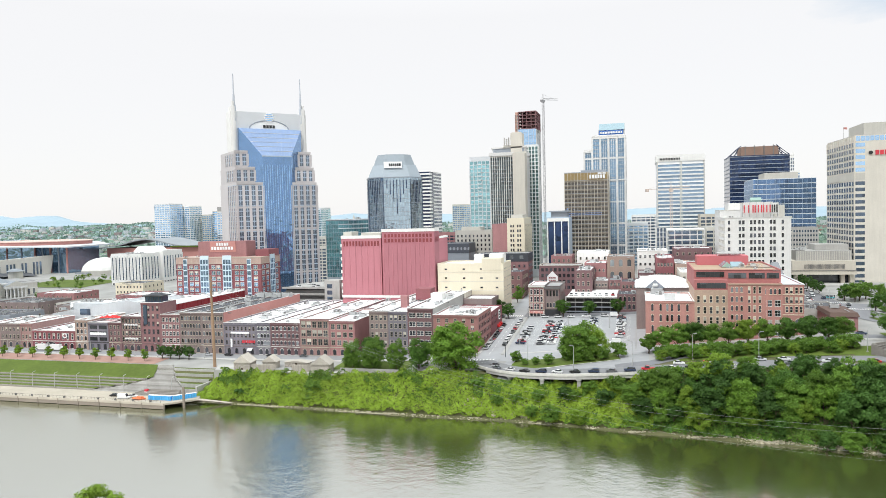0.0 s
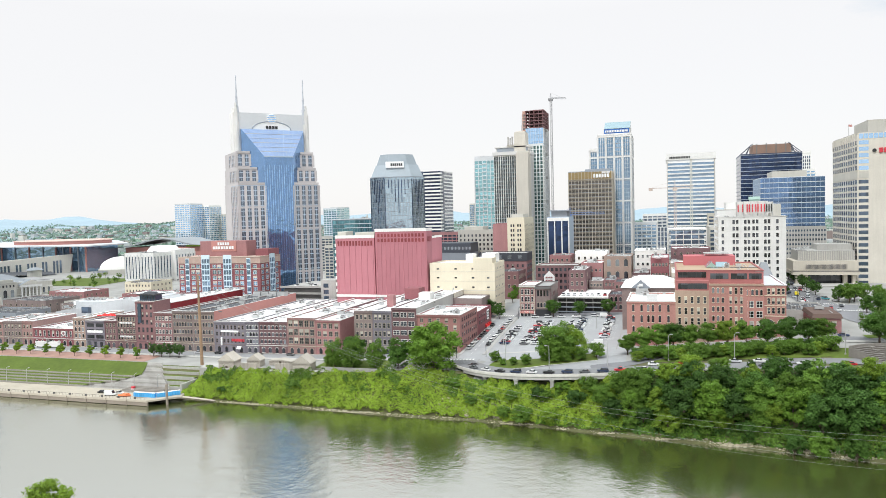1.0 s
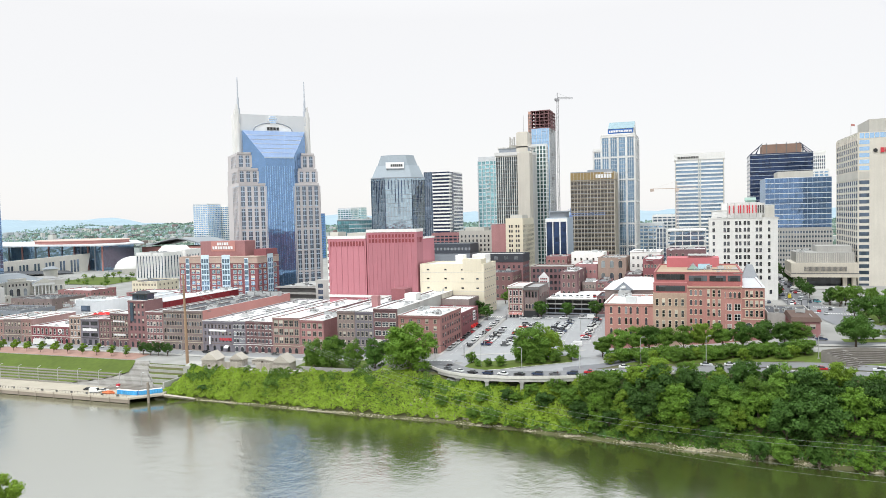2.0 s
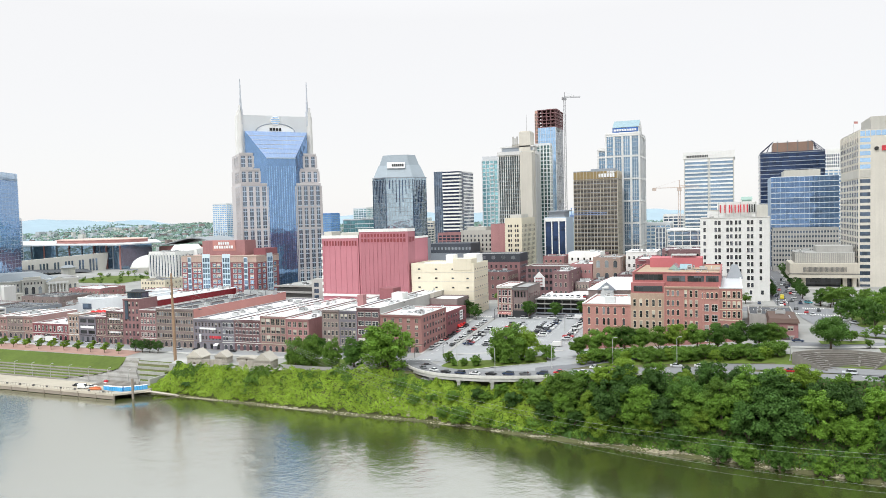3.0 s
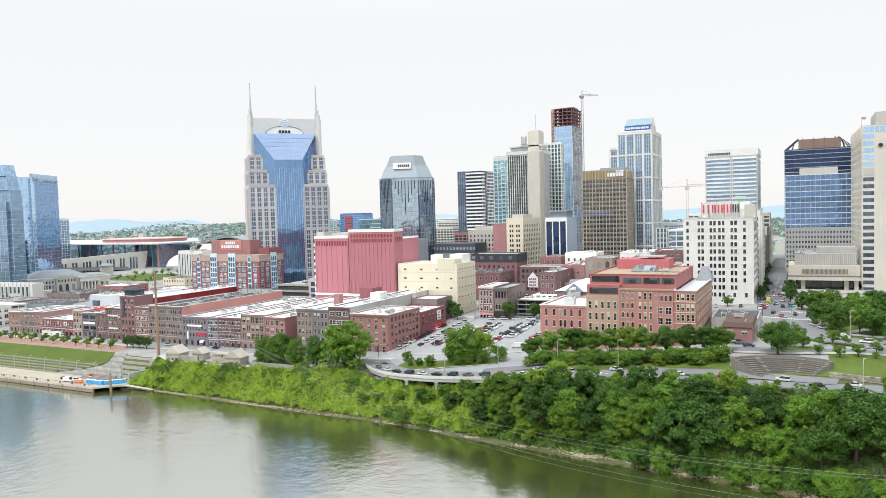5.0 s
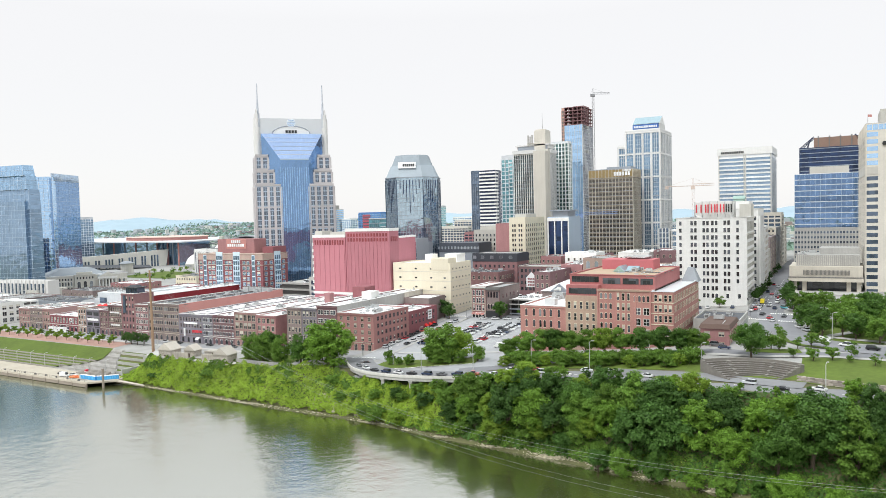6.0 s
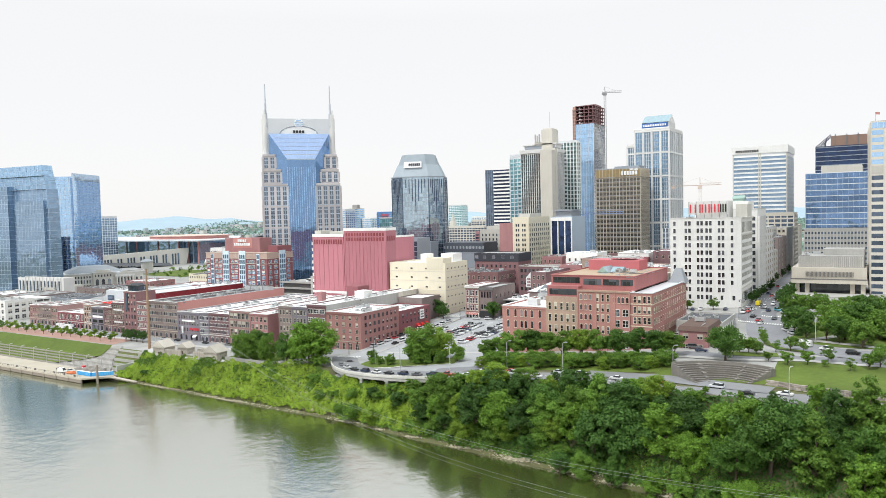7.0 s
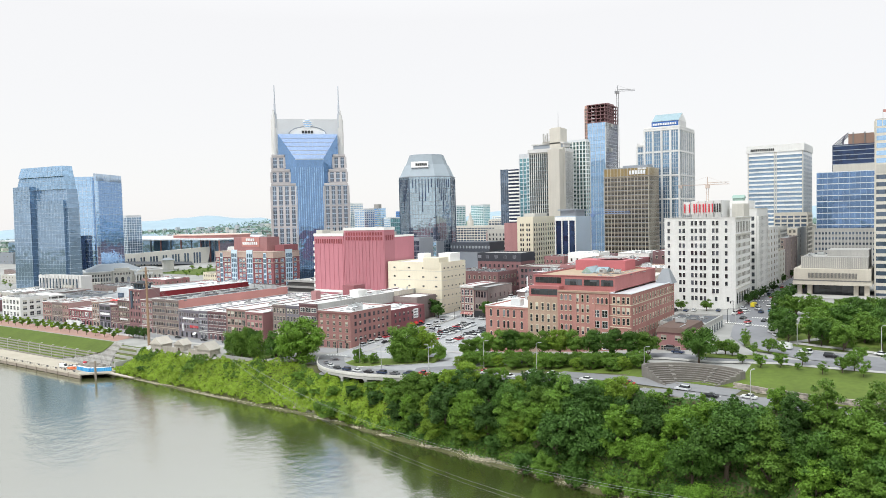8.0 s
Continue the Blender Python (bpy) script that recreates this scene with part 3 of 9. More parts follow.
_XS = np.array([q[0] for q in SECTIONS], dtype=float)


def height(x, y):
    """The ground's height."""
    i = int(np.clip(np.searchsorted(_XS, x) - 1, 0, len(_XS) - 2))
    k = (x - _XS[i]) / (_XS[i + 1] - _XS[i])
    k = min(1.0, max(0.0, k))
    ys = [a[0] * (1 - k) + b[0] * k for a, b in zip(SECTIONS[i][1:], SECTIONS[i + 1][1:])]
    zs = [a[1] * (1 - k) + b[1] * k for a, b in zip(SECTIONS[i][1:], SECTIONS[i + 1][1:])]
    z = float(np.interp(y, ys, zs))
    if y < ys[0] - 60:
        z = float(np.interp(y, [40, 120, 158, 175, 200], [-5.0, -6.0, -9.0, -13.0, -15.0]))
    if y > 2000:
        r = math.hypot(x, y)
        z += max(0.0, (y - 2000) / 2600) * 14
        if r > 2900:
            z += (r - 2900) / 1500 * 60 * (0.62 + 0.75 * noise.noise((x / 900, y / 900, 3.1)) + 0.4 * noise.noise((x / 260, y / 260, 7.7)) + 0.14 * noise.noise((x / 90, y / 90, 2.2)))
    return z


def ticks(*spans):
    out = []
    for a, b, step in spans:
        out += list(np.arange(a, b, step))
    return out + [spans[-1][1]]


def ground_sheet():
    xs = ticks((-4600, -1400, 100), (-1400, -460, 40), (-460, 270, 4), (270, 900, 35), (900, 4600, 120))
    ys = ticks((-700, 40, 60), (40, 240, 10), (240, 380, 2.5), (380, 620, 8), (620, 1700, 40), (1700, 4700, 75))
    v = [(x, y, height(x, y)) for y in ys for x in xs]
    nx = len(xs)
    s = Shape()
    s.v = v
    for j in range(len(ys) - 1):
        for i in range(nx - 1):
            a = j * nx + i
            s.f.append((a, a + 1, a + nx + 1, a + nx))
            x, y = (xs[i] + xs[i + 1]) / 2, (ys[j] + ys[j + 1]) / 2
            r = math.hypot(x, y)
            wet = y < 322 if x < 200 else y < 322 - (x - 200) * 0.12
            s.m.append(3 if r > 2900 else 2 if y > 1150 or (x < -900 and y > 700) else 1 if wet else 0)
    lone("ground", s, [CITY, SOIL, HAZY_FIELD, HAZY_HILL], "city ground rising from a green river bank", "ground", kind="structure")


ground_sheet()
lone("water", Shape().poly([(-4600, -700, -11.5), (4600, -700, -11.5), (4600, 305, -11.5), (-4600, 305, -11.5)]), WATER, "calm olive-green river with small ripples", "water", kind="structure")


def drape(name, path, width, material, label, category, off=0.1, step=3.0, kind="structure", across=4):
    """A strip laid over the ground along a line."""
    pts, s = [], Shape()
    for (x0, y0), (x1, y1) in zip(path[:-1], path[1:]):
        n = max(1, int(math.hypot(x1 - x0, y1 - y0) / step))
        pts += [(x0 + (x1 - x0) * i / n, y0 + (y1 - y0) * i / n) for i in range(n)]
    pts.append(path[-1])
    for i, (x, y) in enumerate(pts):
        a, b = pts[max(0, i - 1)], pts[min(len(pts) - 1, i + 1)]
        d = Vector((b[0] - a[0], b[1] - a[1])).normalized()
        for j in range(across + 1):
            q = width * (j / across - 0.5)
            px, py = x + d.y * q, y - d.x * q
            s.v.append((px, py, height(px, py) + off))
    k = across + 1
    for i in range(len(pts) - 1):
        for j in range(across):
            s.f.append((i * k + j, i * k + j + 1, (i + 1) * k + j + 1, (i + 1) * k + j))
            s.m.append(0)
    return lone(name, s, material, label, category, kind=kind)


def patch(name, x0, x1, y0, y1, material, label, category, off=0.1, step=3.0, kind="structure"):
    nx, ny = max(1, int((x1 - x0) / step)), max(1, int((y1 - y0) / step))
    s = Shape()
    s.v = [(x0 + (x1 - x0) * i / nx, y0 + (y1 - y0) * j / ny, 0) for j in range(ny + 1) for i in range(nx + 1)]
    s.v = [(x, y, height(x, y) + off) for x, y, _ in s.v]
    for j in range(ny):
        for i in range(nx):
            a = j * (nx + 1) + i
            s.f.append((a, a + 1, a + nx + 2, a + nx + 1))
            s.m.append(0)
    return lone(name, s, material, label, category, kind=kind)


# streets
drape("road", [(-900, 350), (-110, 350), (-84, 349)], 10, ASPHALT_PALE, "grey asphalt street before the warehouses", "road", 0.1)
drape("road", [(-71, 330), (-73, 352), (-75, 445), (-77, 640)], 11, ASPHALT_PALE, "grey asphalt side street up the hill", "road", 0.16)
RAMP = [(-78, 341), (-70, 330), (-60, 320), (-48, 314), (-30, 310.5), (-10, 309), (10, 310), (50, 311), (100, 307), (140, 301), (200, 288), (320, 270)]
patch("car_park", -66, -2, 338, 442, ASPHALT_PALE, "grey asphalt car park with painted bays", "car park", 0.14)
drape("road", [(-72, 344), (-60, 349), (-30, 352), (-10, 351), (0, 342), (3, 352), (3, 448)], 9, ASPHALT_PALE, "asphalt lane round the car park", "road", 0.2)
drape("road", [(-10, 318), (6, 322), (16, 330), (60, 346), (107, 345), (130, 349), (165, 350), (260, 340)], 8, ASPHALT, "asphalt street below the brick block", "road", 0.18)
drape("road", [(-90, 447), (40, 447), (90, 440), (150, 424), (260, 380)], 14, ASPHALT, "wide asphalt street on the hill", "road", 0.12)
drape("road", [(105, 424), (100, 450), (97, 560), (95, 900)], 17, ASPHALT, "long asphalt avenue between the towers", "road", 0.2, step=6)
drape("road", [(106, 440), (108, 415), (112, 392), (121, 374), (138, 363), (165, 359), (260, 347)], 16, ASPHALT, "asphalt boulevard curving round a lawn", "road", 0.24)
drape("pavement", [(-900, 343), (-100, 343)], 4, PAVING, "pale concrete pavement", "pavement", 0.2)
drape("pavement", [(-205, 316), (-150, 317.5), (-110, 321), (-84, 325)], 4.5, PAVING, "pale riverside footpath", "pavement", 0.16)
patch("plaza", -430, -252, 327, 341, PAVING_RED, "reddish brick-paved promenade", "promenade", 0.14)
drape("pavement", [(-79.4, 353), (-80.8, 445)], 1.6, PAVING, "pale concrete pavement along the side street", "pavement", 0.3)
drape("pavement", [(-66.6, 353), (-68.2, 440)], 2.0, PAVING, "pale concrete pavement beside the car park", "pavement", 0.3)
drape("pavement", [(-64, 354.5), (-30, 357.5), (-6, 356)], 2.4, PAVING, "pale concrete pavement before the car park", "pavement", 0.3)
# lawns
patch("road", -62, 4, 312, 352, ASPHALT_PALE, "pale asphalt round the grass island", "road", 0.12)
drape("lawn", [(-58, 332), (-50, 331), (-38, 332), (-24, 335), (-10, 338.5)], 15, GRASS, "mown grass island beside the ramp", "lawn", 0.32)
drape("kerb", [(-58, 324.3), (-50, 323.3), (-38, 324.2), (-24, 327), (-9, 330.6)], 0.5, PARAPET, "pale concrete kerb of the grass island", "kerb", 0.34)
patch("lawn", 8, 84, 322, 348, GRASS, "shaded grass verge under the trees", "lawn", 0.14)
patch("lawn", 122, 250, 313, 345, GRASS, "broad mown lawn on a gentle slope", "lawn", 0.16)
patch("lawn", -148, -108, 324, 340, GRASS, "patchy grass under riverside trees", "lawn", 0.14)
patch("lawn", 122, 250, 374, 432, GRASS, "shaded lawn of the square under trees", "lawn", 0.16)
drape("pavement", [(128, 384), (140, 400), (150, 430), (152, 520)], 4, PAVING, "pale path through the square", "pavement", 0.3)
drape("pavement", [(124, 386), (170, 372), (250, 364)], 4, PAVING, "pale path along the boulevard", "pavement", 0.3)
drape("pavement", [(86, 341), (107, 340.5), (130, 344.5), (165, 345), (250, 336)], 2.4, PAVING, "pale path above the lawn", "pavement", 0.3)
patch("lawn", 84, 126, 316, 332, GRASS, "grass slope about the stone steps", "lawn", 0.1)
drape("lawn", [(123, 319.5), (144, 313), (165, 309.5), (250, 292)], 11, GRASS, "lower edge of the mown lawn", "lawn", 0.18)
drape("lawn", [(102, 349), (112, 349.5), (121, 351.5)], 7, GRASS, "planted traffic island with small trees", "lawn", 0.34)
drape("lawn", [(110.5, 394), (112, 382), (115, 371), (121, 363.5), (131, 359.2)], 2.6, GRASS, "narrow planted median of the boulevard", "lawn", 0.4)
patch("lawn", -690, -590, 650, 725, GRASS, "green park lawn before the arena", "lawn", 0.3, 10)

drape("road", [(58, 318.5), (84, 315.5), (100, 313), (124, 309.5)], 8, ASPHALT_MID, "worn asphalt strip beside the ramp road", "road", 0.24)

# ---- the terraced river landing
landing = thing("river_landing", -300, 300, -9, "terraced grass and stone landing by the river", "landing", kind="structure")
part("lawn_slope", Shape().poly([(-430, 312, -3.7), (-241.5, 312, -3.7), (-247, 324, 0.12), (-430, 324, 0.12)]), GRASS, landing)
# seat steps of stone between strips of grass
for i in range(5):
    y0, z0 = 299.6 + i * 2.48, -8.3 + i * 0.92
    x1 = float(np.interp(y0, [299.6, 305, 312], [-268, -251, -241.5]))
    part("seat_step", Shape().box(-430, x1, y0, y0 + 0.55, z0 - 1.2, z0 + 0.46, 0), STONE_OLD, landing)
    part("seat_step", Shape().box(-430, x1 + 0.6, y0 + 0.56, y0 + 0.9, z0 - 1.2, z0 + 0.62, 0), STONE_OLD, landing)
    part("terrace", Shape().poly([(-430, y0 + 0.9, z0 + 0.64), (x1 + 0.9, y0 + 0.9, z0 + 0.64), (x1 + 2.4, y0 + 2.5, z0 + 0.92), (-430, y0 + 2.5, z0 + 0.92)]), GRASS, landing)
# a broad stepped path bending down to the dock
for k in range(30):
    a = k / 29
    y0 = 324.2 - 24.4 * a
    z = 0.16 - 8.5 * a ** 0.92
    xl = float(np.interp(y0, [299.6, 305, 312, 318, 324], [-272, -254, -243, -243.5, -247]))
    xr = float(np.interp(y0, [299.6, 305, 312, 318, 324], [-214, -219, -228, -233, -237.6]))
    part("stair", Shape().prism([(xl, y0 - 0.9), (xr, y0 - 0.9), (xr, y0 + 0.1), (xl, y0 + 0.1)], z - 1.6, z), WALK_STONE if k % 6 in (3, 4) else LANDING_STONE, landing)
# grassed planters with low walls beside the path
for k in range(5):
    y0, z = 303.5 + 4.1 * k, -6.9 + 1.55 * k
    xl = float(np.interp(y0, [299.6, 305, 312, 318, 324], [-214, -218.4, -227.4, -232.4, -237]))
    part("planter", Shape().prism([(xl, y0), (-208.6, y0), (-208.6, y0 + 4.1), (xl - 4.5, y0 + 4.1)], z - 3, z), [GRASS], landing)
    part("planter_wall", Shape().box(xl, -208.6, y0 - 0.35, y0, z - 3, z + 0.25), CONCRETE, landing)
    part("planter_wall", Shape().prism([(xl - 0.4, y0 - 0.3), (xl, y0 - 0.3), (xl - 4.5, y0 + 4.1), (xl - 4.9, y0 + 4.1)], z - 3, z + 0.4), CONCRETE, landing)
part("wing_wall", Shape().box(-208.5, -207.6, 300, 322, -11, -4.5), CONCRETE, landing)
for k in range(6):
    part("amphi_step", Shape().box(-242 + k * 1.0, -216, 294.5 + k * 0.8, 295.3 + k * 0.8, -9, -8.3 + 0.42 * k), STONE_OLD, landing)

# ---- the dock
dock = thing("dock", -260, 288, -11.5, "long concrete river dock on piles", "dock", kind="structure")
part("deck", Shape().prism([(-520, 283.2), (-213.5, 283.2), (-202.5, 293.4), (-206, 300.5), (-520, 300.5)], -9.3, -8.5), DOCK, dock)
part("fender", Shape().box(-520, -213.6, 282.9, 283.3, -9.5, -8.4), DOCK, dock)
part("fender", Shape().box(-520, -213.9, 283.1, 283.6, -11.3, -9.5), POLE_GREY, dock)
pile = Shape().tube([(0, 0, -3.5), (0, 0, 1.6)], [0.26, 0.26], 8).mesh("pile", [POLE_GREY])
for k in range(26):
    part("pile", pile, None, dock, m=pose(-214 - k * 12, 283.0, -10.2))
bollard = Shape().box(-0.35, 0.35, -0.35, 0.35, 0, 0.9).mesh("bollard", [CONCRETE_DARK])
for k in range(30):
    part("bollard", bollard, None, dock, m=pose(-222 - k * 9.8, 284.2, -8.5))
mooring = Shape().tube([(0, 0, -4), (0, 0, 9.0)], [0.6, 0.6], 12).mesh("mooring_pile", [POLE_GREY])
part("mooring_pile", mooring, None, dock, m=pose(-206.4, 287.6, -10.5))
part("gangway", Shape().poly([(-203, 292, -8.6), (-187, 297.4, -11.0), (-188.4, 299.6, -11.0), (-204.4, 295, -8.6)]).poly([(-203, 292, -9.1), (-204.4, 295, -9.1), (-188.4, 299.6, -11.5), (-187, 297.4, -11.5)]), DOCK, dock)
rail = Shape()
for k in range(150):
    rail.box(-520 + k * 2.04, -519.93 + k * 2.04, 283.5, 283.57, -8.5, -7.4)
rail.box(-520, -214, 283.5, 283.58, -7.45, -7.37)
part("railing", rail, DARK_METAL, dock)

# ---- the curved ramp bridge
ramp = thing("ramp_bridge", -30, 309, 0, "curved concrete road ramp on piers above the bank", "bridge", kind="structure")


def ramp_z(x):
    return float(np.interp(x, [-80, -60, -48, -30, -10, 10, 50, 100, 140, 200, 320], [4.2, 4.8, 5.3, 6.3, 7.8, 9.5, 12.6, 14.6, 15.8, 17.0, 18.0]))


def ramp_line(step=2.5):
    pts = []
    for (x0, y0), (x1, y1) in zip(RAMP[:-1], RAMP[1:]):
        n = max(1, int(math.hypot(x1 - x0, y1 - y0) / step))
        pts += [(x0 + (x1 - x0) * i / n, y0 + (y1 - y0) * i / n) for i in range(n)]
    pts.append(RAMP[-1])
    w = np.array(pts)
    for _ in range(6):
        w[1:-1] = (w[:-2] + w[1:-1] * 2 + w[2:]) / 4
    return [tuple(q) for q in w]


def ramp_strip(offs, mi_list, mats, name, parent, x_from=-999, x_to=999):
    """offs: a closed profile of (side, rise) swept along the ramp."""
    pts = [p for p in ramp_line()]
    s = Shape()
    k = len(offs)
    n = 0
    for i, (x, y) in enumerate(pts):
        a, b = pts[max(0, i - 1)], pts[min(len(pts) - 1, i + 1)]
        d = Vector((b[0] - a[0], b[1] - a[1])).normalized()
        if x_from <= x <= x_to:
            for q, r in offs:
                s.v.append((x + d.y * q, y - d.x * q, ramp_z(x) + r))
            n += 1
    for i in range(n - 1):
        for j in range(k):
            jj = (j + 1) % k
            s.f.append((i * k + j, (i + 1) * k + j, (i + 1) * k + jj, i * k + jj))
            s.m.append(mi_list[j])
    s.f.append(tuple(range(k)))
    s.f.append(tuple((n - 1) * k + j for j in reversed(range(k))))
    s.m += [mi_list[0]] * 2
    return part(name, s, mats, parent)


ramp_strip([(-6.5, 0.25), (6.3, 0.25), (6.3, -0.5), (-6.5, -0.5)], [0, 1, 1, 1], [ASPHALT_MID, CONCRETE], "roadway", ramp)
ramp_strip([(6.3, 0.85), (6.7, 0.85), (6.7, -0.35), (6.3, -0.35)], [0, 0, 0, 0], [PARAPET], "parapet", ramp, -74, 40)
ramp_strip([(5.6, -0.5), (6.4, -0.5), (6.4, -1.7), (5.6, -1.7)], [0, 0, 0, 0], [CONCRETE], "girder", ramp, -64, 14)
for x in (-56, -41, -25, -10, 6):
    y = float(np.interp(x, [q[0] for q in RAMP], [q[1] for q in RAMP]))
    part("bridge_pier", Shape().box(x - 0.7, x + 0.7, y - 6.2, y + 5, -6, ramp_z(x) - 0.5).box(x - 1.0, x + 1.0, y - 6.6, y + 5, ramp_z(x) - 2.2, ramp_z(x) - 1.2), CONCRETE, ramp)
# dark wall added under the ramp in place of the shade there
part("abutment_shade", Shape().box(-60, 4, 318.5, 319.3, -4, 4.2), CONCRETE_DARK, ramp)
line = Shape()
for x, y in ramp_line(4.0)[::2]:
    if x < 200:
        line.box(x - 1.2, x + 1.2, y - 0.08, y + 0.08, ramp_z(x) + 0.2, ramp_z(x) + 0.262)
lone("lane_marking", line, PAINT, "broken white lane line on the ramp", "road marking", kind="structure")

# ---------------------------------------------------------------- the warehouse row along the river street
ROW = "brick warehouses along the river street"


def bars(parent, face, u, z, w, h, n, material, name="sign_bar"):
    """Unreadable lettering as plain bars."""
    step = w / n
    for i in range(n):
        part(name, Shape().box(u + i * step, u + i * step + step * 0.72, -0.32, -0.1, z, z + h), material, parent, m=face)


def warehouse(x0, x1, y1, z1, wall, floors, cols, label, w=1.15, h=2.1, style="sash", trim=None, roof=None, ground=0.2, door="arch", units=4, seed=1, cornice=None, first=4.6, y0=357.0, sides=None):
    b = thing("warehouse", (x0 + x1) / 2, y0, ground, label, "warehouse", ROW)
    body(b, x0 + 0.02, x1 - 0.02, y0, y1, ground - 4, z1, wall, roof or ROOF_WHITE, 0.55, rim=PALE_GRANITE)
    face = south(x0, y0, ground)
    wid = x1 - x0
    hh = z1 - ground - first - 1.2
    dz = hh / floors
    part("cornice", Shape().box(0.1, wid - 0.1, -0.55, 0, -0.9, -0.35).box(0.1, wid - 0.1, -0.3, 0, -1.25, -0.9), cornice or wall, b, m=south(x0, y0, z1))
    bands(b, face, 0.1, wid - 0.1, [first - 0.35], 0.4, 0.25, trim or FRAME_CREAM, "string_course")
    windows(b, face, spread(0.5, wid - 0.5, cols), [first + dz * (k + 0.25) for k in range(floors)], w, min(h, dz * 0.68), style, trim, name="window")
    n = max(2, int(wid / 4.2))
    me = window_mesh(1.9, 3.1, door, trim or FRAME_CREAM, G_DARK)
    for u in spread(0.6, wid - 0.6, n):
        part("shopfront", me, None, b, m=face @ pose(u, 0, 0.25))
    for u in (0.25, wid - 0.25):
        part("pilaster", Shape().box(u - 0.25, u + 0.25, -0.18, 0, 0, z1 - ground - 1.3), wall, b, m=face)
    if sides:
        f = east(x1, y0, ground)
        windows(b, f, spread(2, y1 - y0 - 2, sides), [first + dz * (k + 0.25) for k in range(floors)], w, min(h, dz * 0.6), style, trim)
    roof_units(b, x0 + 2.5, x1 - 2.5, y0 + 6, y1 - 5, z1 - 0.7, units, seed)
    return b


warehouse(-400, -386.7, 392, 14.4, BRICK_ORANGE, 2, 4, "orange brick warehouse with a white roof", w=1.2, seed=3)
warehouse(-386.7, -371, 392, 15.0, BRICK_BROWN, 2, 5, "brown brick warehouse with a white roof", w=1.2, seed=4)
warehouse(-371, -362, 392, 15.2, BRICK_ORANGE, 2, 3, "narrow orange brick warehouse", w=1.2, seed=5)
wb = warehouse(-362, -330, 395, 11.0, BRICK_MAROON, 1, 9, "low dark red brick building with a round clock", w=1.3, h=3.4, seed=6, trim=FRAME_WHITE, units=7)
part("clock_face", Shape().tube([(0, -0.1, 0), (0, -0.4, 0)], [1.5, 1.5], 20), SIGN_WHITE, wb, m=south(-337.6, 357, 8.2))
part("clock_hub", Shape().tube([(0, -0.4, 0), (0, -0.5, 0)], [0.9, 0.9], 16), BRICK, wb, m=south(-337.6, 357, 8.2))
part("garage_door", Shape().box(0, 6, -0.1, 0, 0.2, 3.8), SIGN_BLACK, wb, m=south(-352, 357, 0.2))
warehouse(-330, -320.6, 390, 17.8, BRICK_TAN, 3, 3, "narrow tan stone warehouse with arched windows", w=1.3, h=2.6, style="arch", trim=FRAME_WHITE, seed=7)
wd = warehouse(-320.6, -306, 390, 16.6, BRICK_GREY, 3, 2, "grey brick warehouse with wide windows and a sign", w=5.2, h=2.0, style="bare", trim=FRAME_DARK, seed=8, door="bare")
part("sign_board", Shape().box(1.5, 13, -0.3, 0, 0, 1.5), SIGN_WHITE, wd, m=south(-320.6, 357, 9.1))
warehouse(-306, -297, 390, 16.8, BRICK_DARK, 3, 3, "narrow dark brick warehouse", seed=9)
wf = warehouse(-297, -282.6, 400, 20.6, BRICK_DARK, 4, 6, "dark brick warehouse with pale sign letters", w=1.3, h=2.4, seed=10, trim=FRAME_CREAM)
bars(wf, south(-297, 357, 0), 2.5, 15.2, 9.5, 1.0, 8, SIGN_WHITE)
bars(wf, south(-297, 357, 0), 2.5, 6.9, 9.5, 1.0, 9, SIGN_WHITE)
# the tall brick house with a roof pavilion and a long red side wall
wg = warehouse(-282.6, -269.4, 372, 28.8, BRICK, 5, 4, "tall red brick building with a glazed roof pavilion", w=1.3, h=2.6, seed=11, trim=BRICK_DARK, units=0)
part("stair_glass", Shape().box(-280.8, -278.4, 356.6, 357, 16, 27.5), G_SLATE, wg)
part("pavilion", Shape().box(-281.5, -270.5, 360, 366, 28.1, 32.2), G_SLATE, wg)
for u in range(7):
    part("pavilion_post", Shape().box(-281.6 + u * 1.82, -281.3 + u * 1.82, 359.8, 360.1, 28.1, 32.2), DARK_METAL, wg)
part("pavilion_roof", Shape().box(-282.8, -269.4, 358.6, 367.2, 32.2, 32.8), DARK_METAL, wg)
part("pavilion_roof", Shape().prism([(-280, 360.5), (-272, 360.5), (-272, 365.5), (-280, 365.5)], 32.8, 34.0, shrink=0.7, centre=(-276, 363)), ROOF_DARK, wg)
wr = thing("warehouse", -276, 372, 3, "long building with a dark red metal side wall", "warehouse", ROW)
part("wall", Shape().prism([(-283, 372), (-269.3, 372), (-269.3, 450), (-283, 450)], -2, 26.0), RED_ROOF_WALL, wr)
part("roof", Shape().box(-283.2, -269.0, 372, 450, 26.0, 26.5), ROOF_WHITE, wr)
for k in range(20):
    part("wall_rib", Shape().box(-269.3, -269.1, 374 + k * 3.9, 374.25 + k * 3.9, 10, 26), RED_ROOF_WALL, wr)
roof_units(wr, -281, -272, 405, 445, 26.5, 7, 12)
warehouse(-269.4, -256.5, 440, 22.0, BRICK, 4, 5, "red brick warehouse with white windows and a dark roof", w=1.35, h=2.2, trim=FRAME_WHITE, roof=ROOF_GREY, seed=13, units=2)
warehouse(-256.5, -242.2, 452, 23.4, BRICK_BROWN, 4, 7, "weathered brown brick warehouse with arched windows", w=1.1, h=2.4, style="arch", roof=ROOF_DARK, seed=14, units=8)
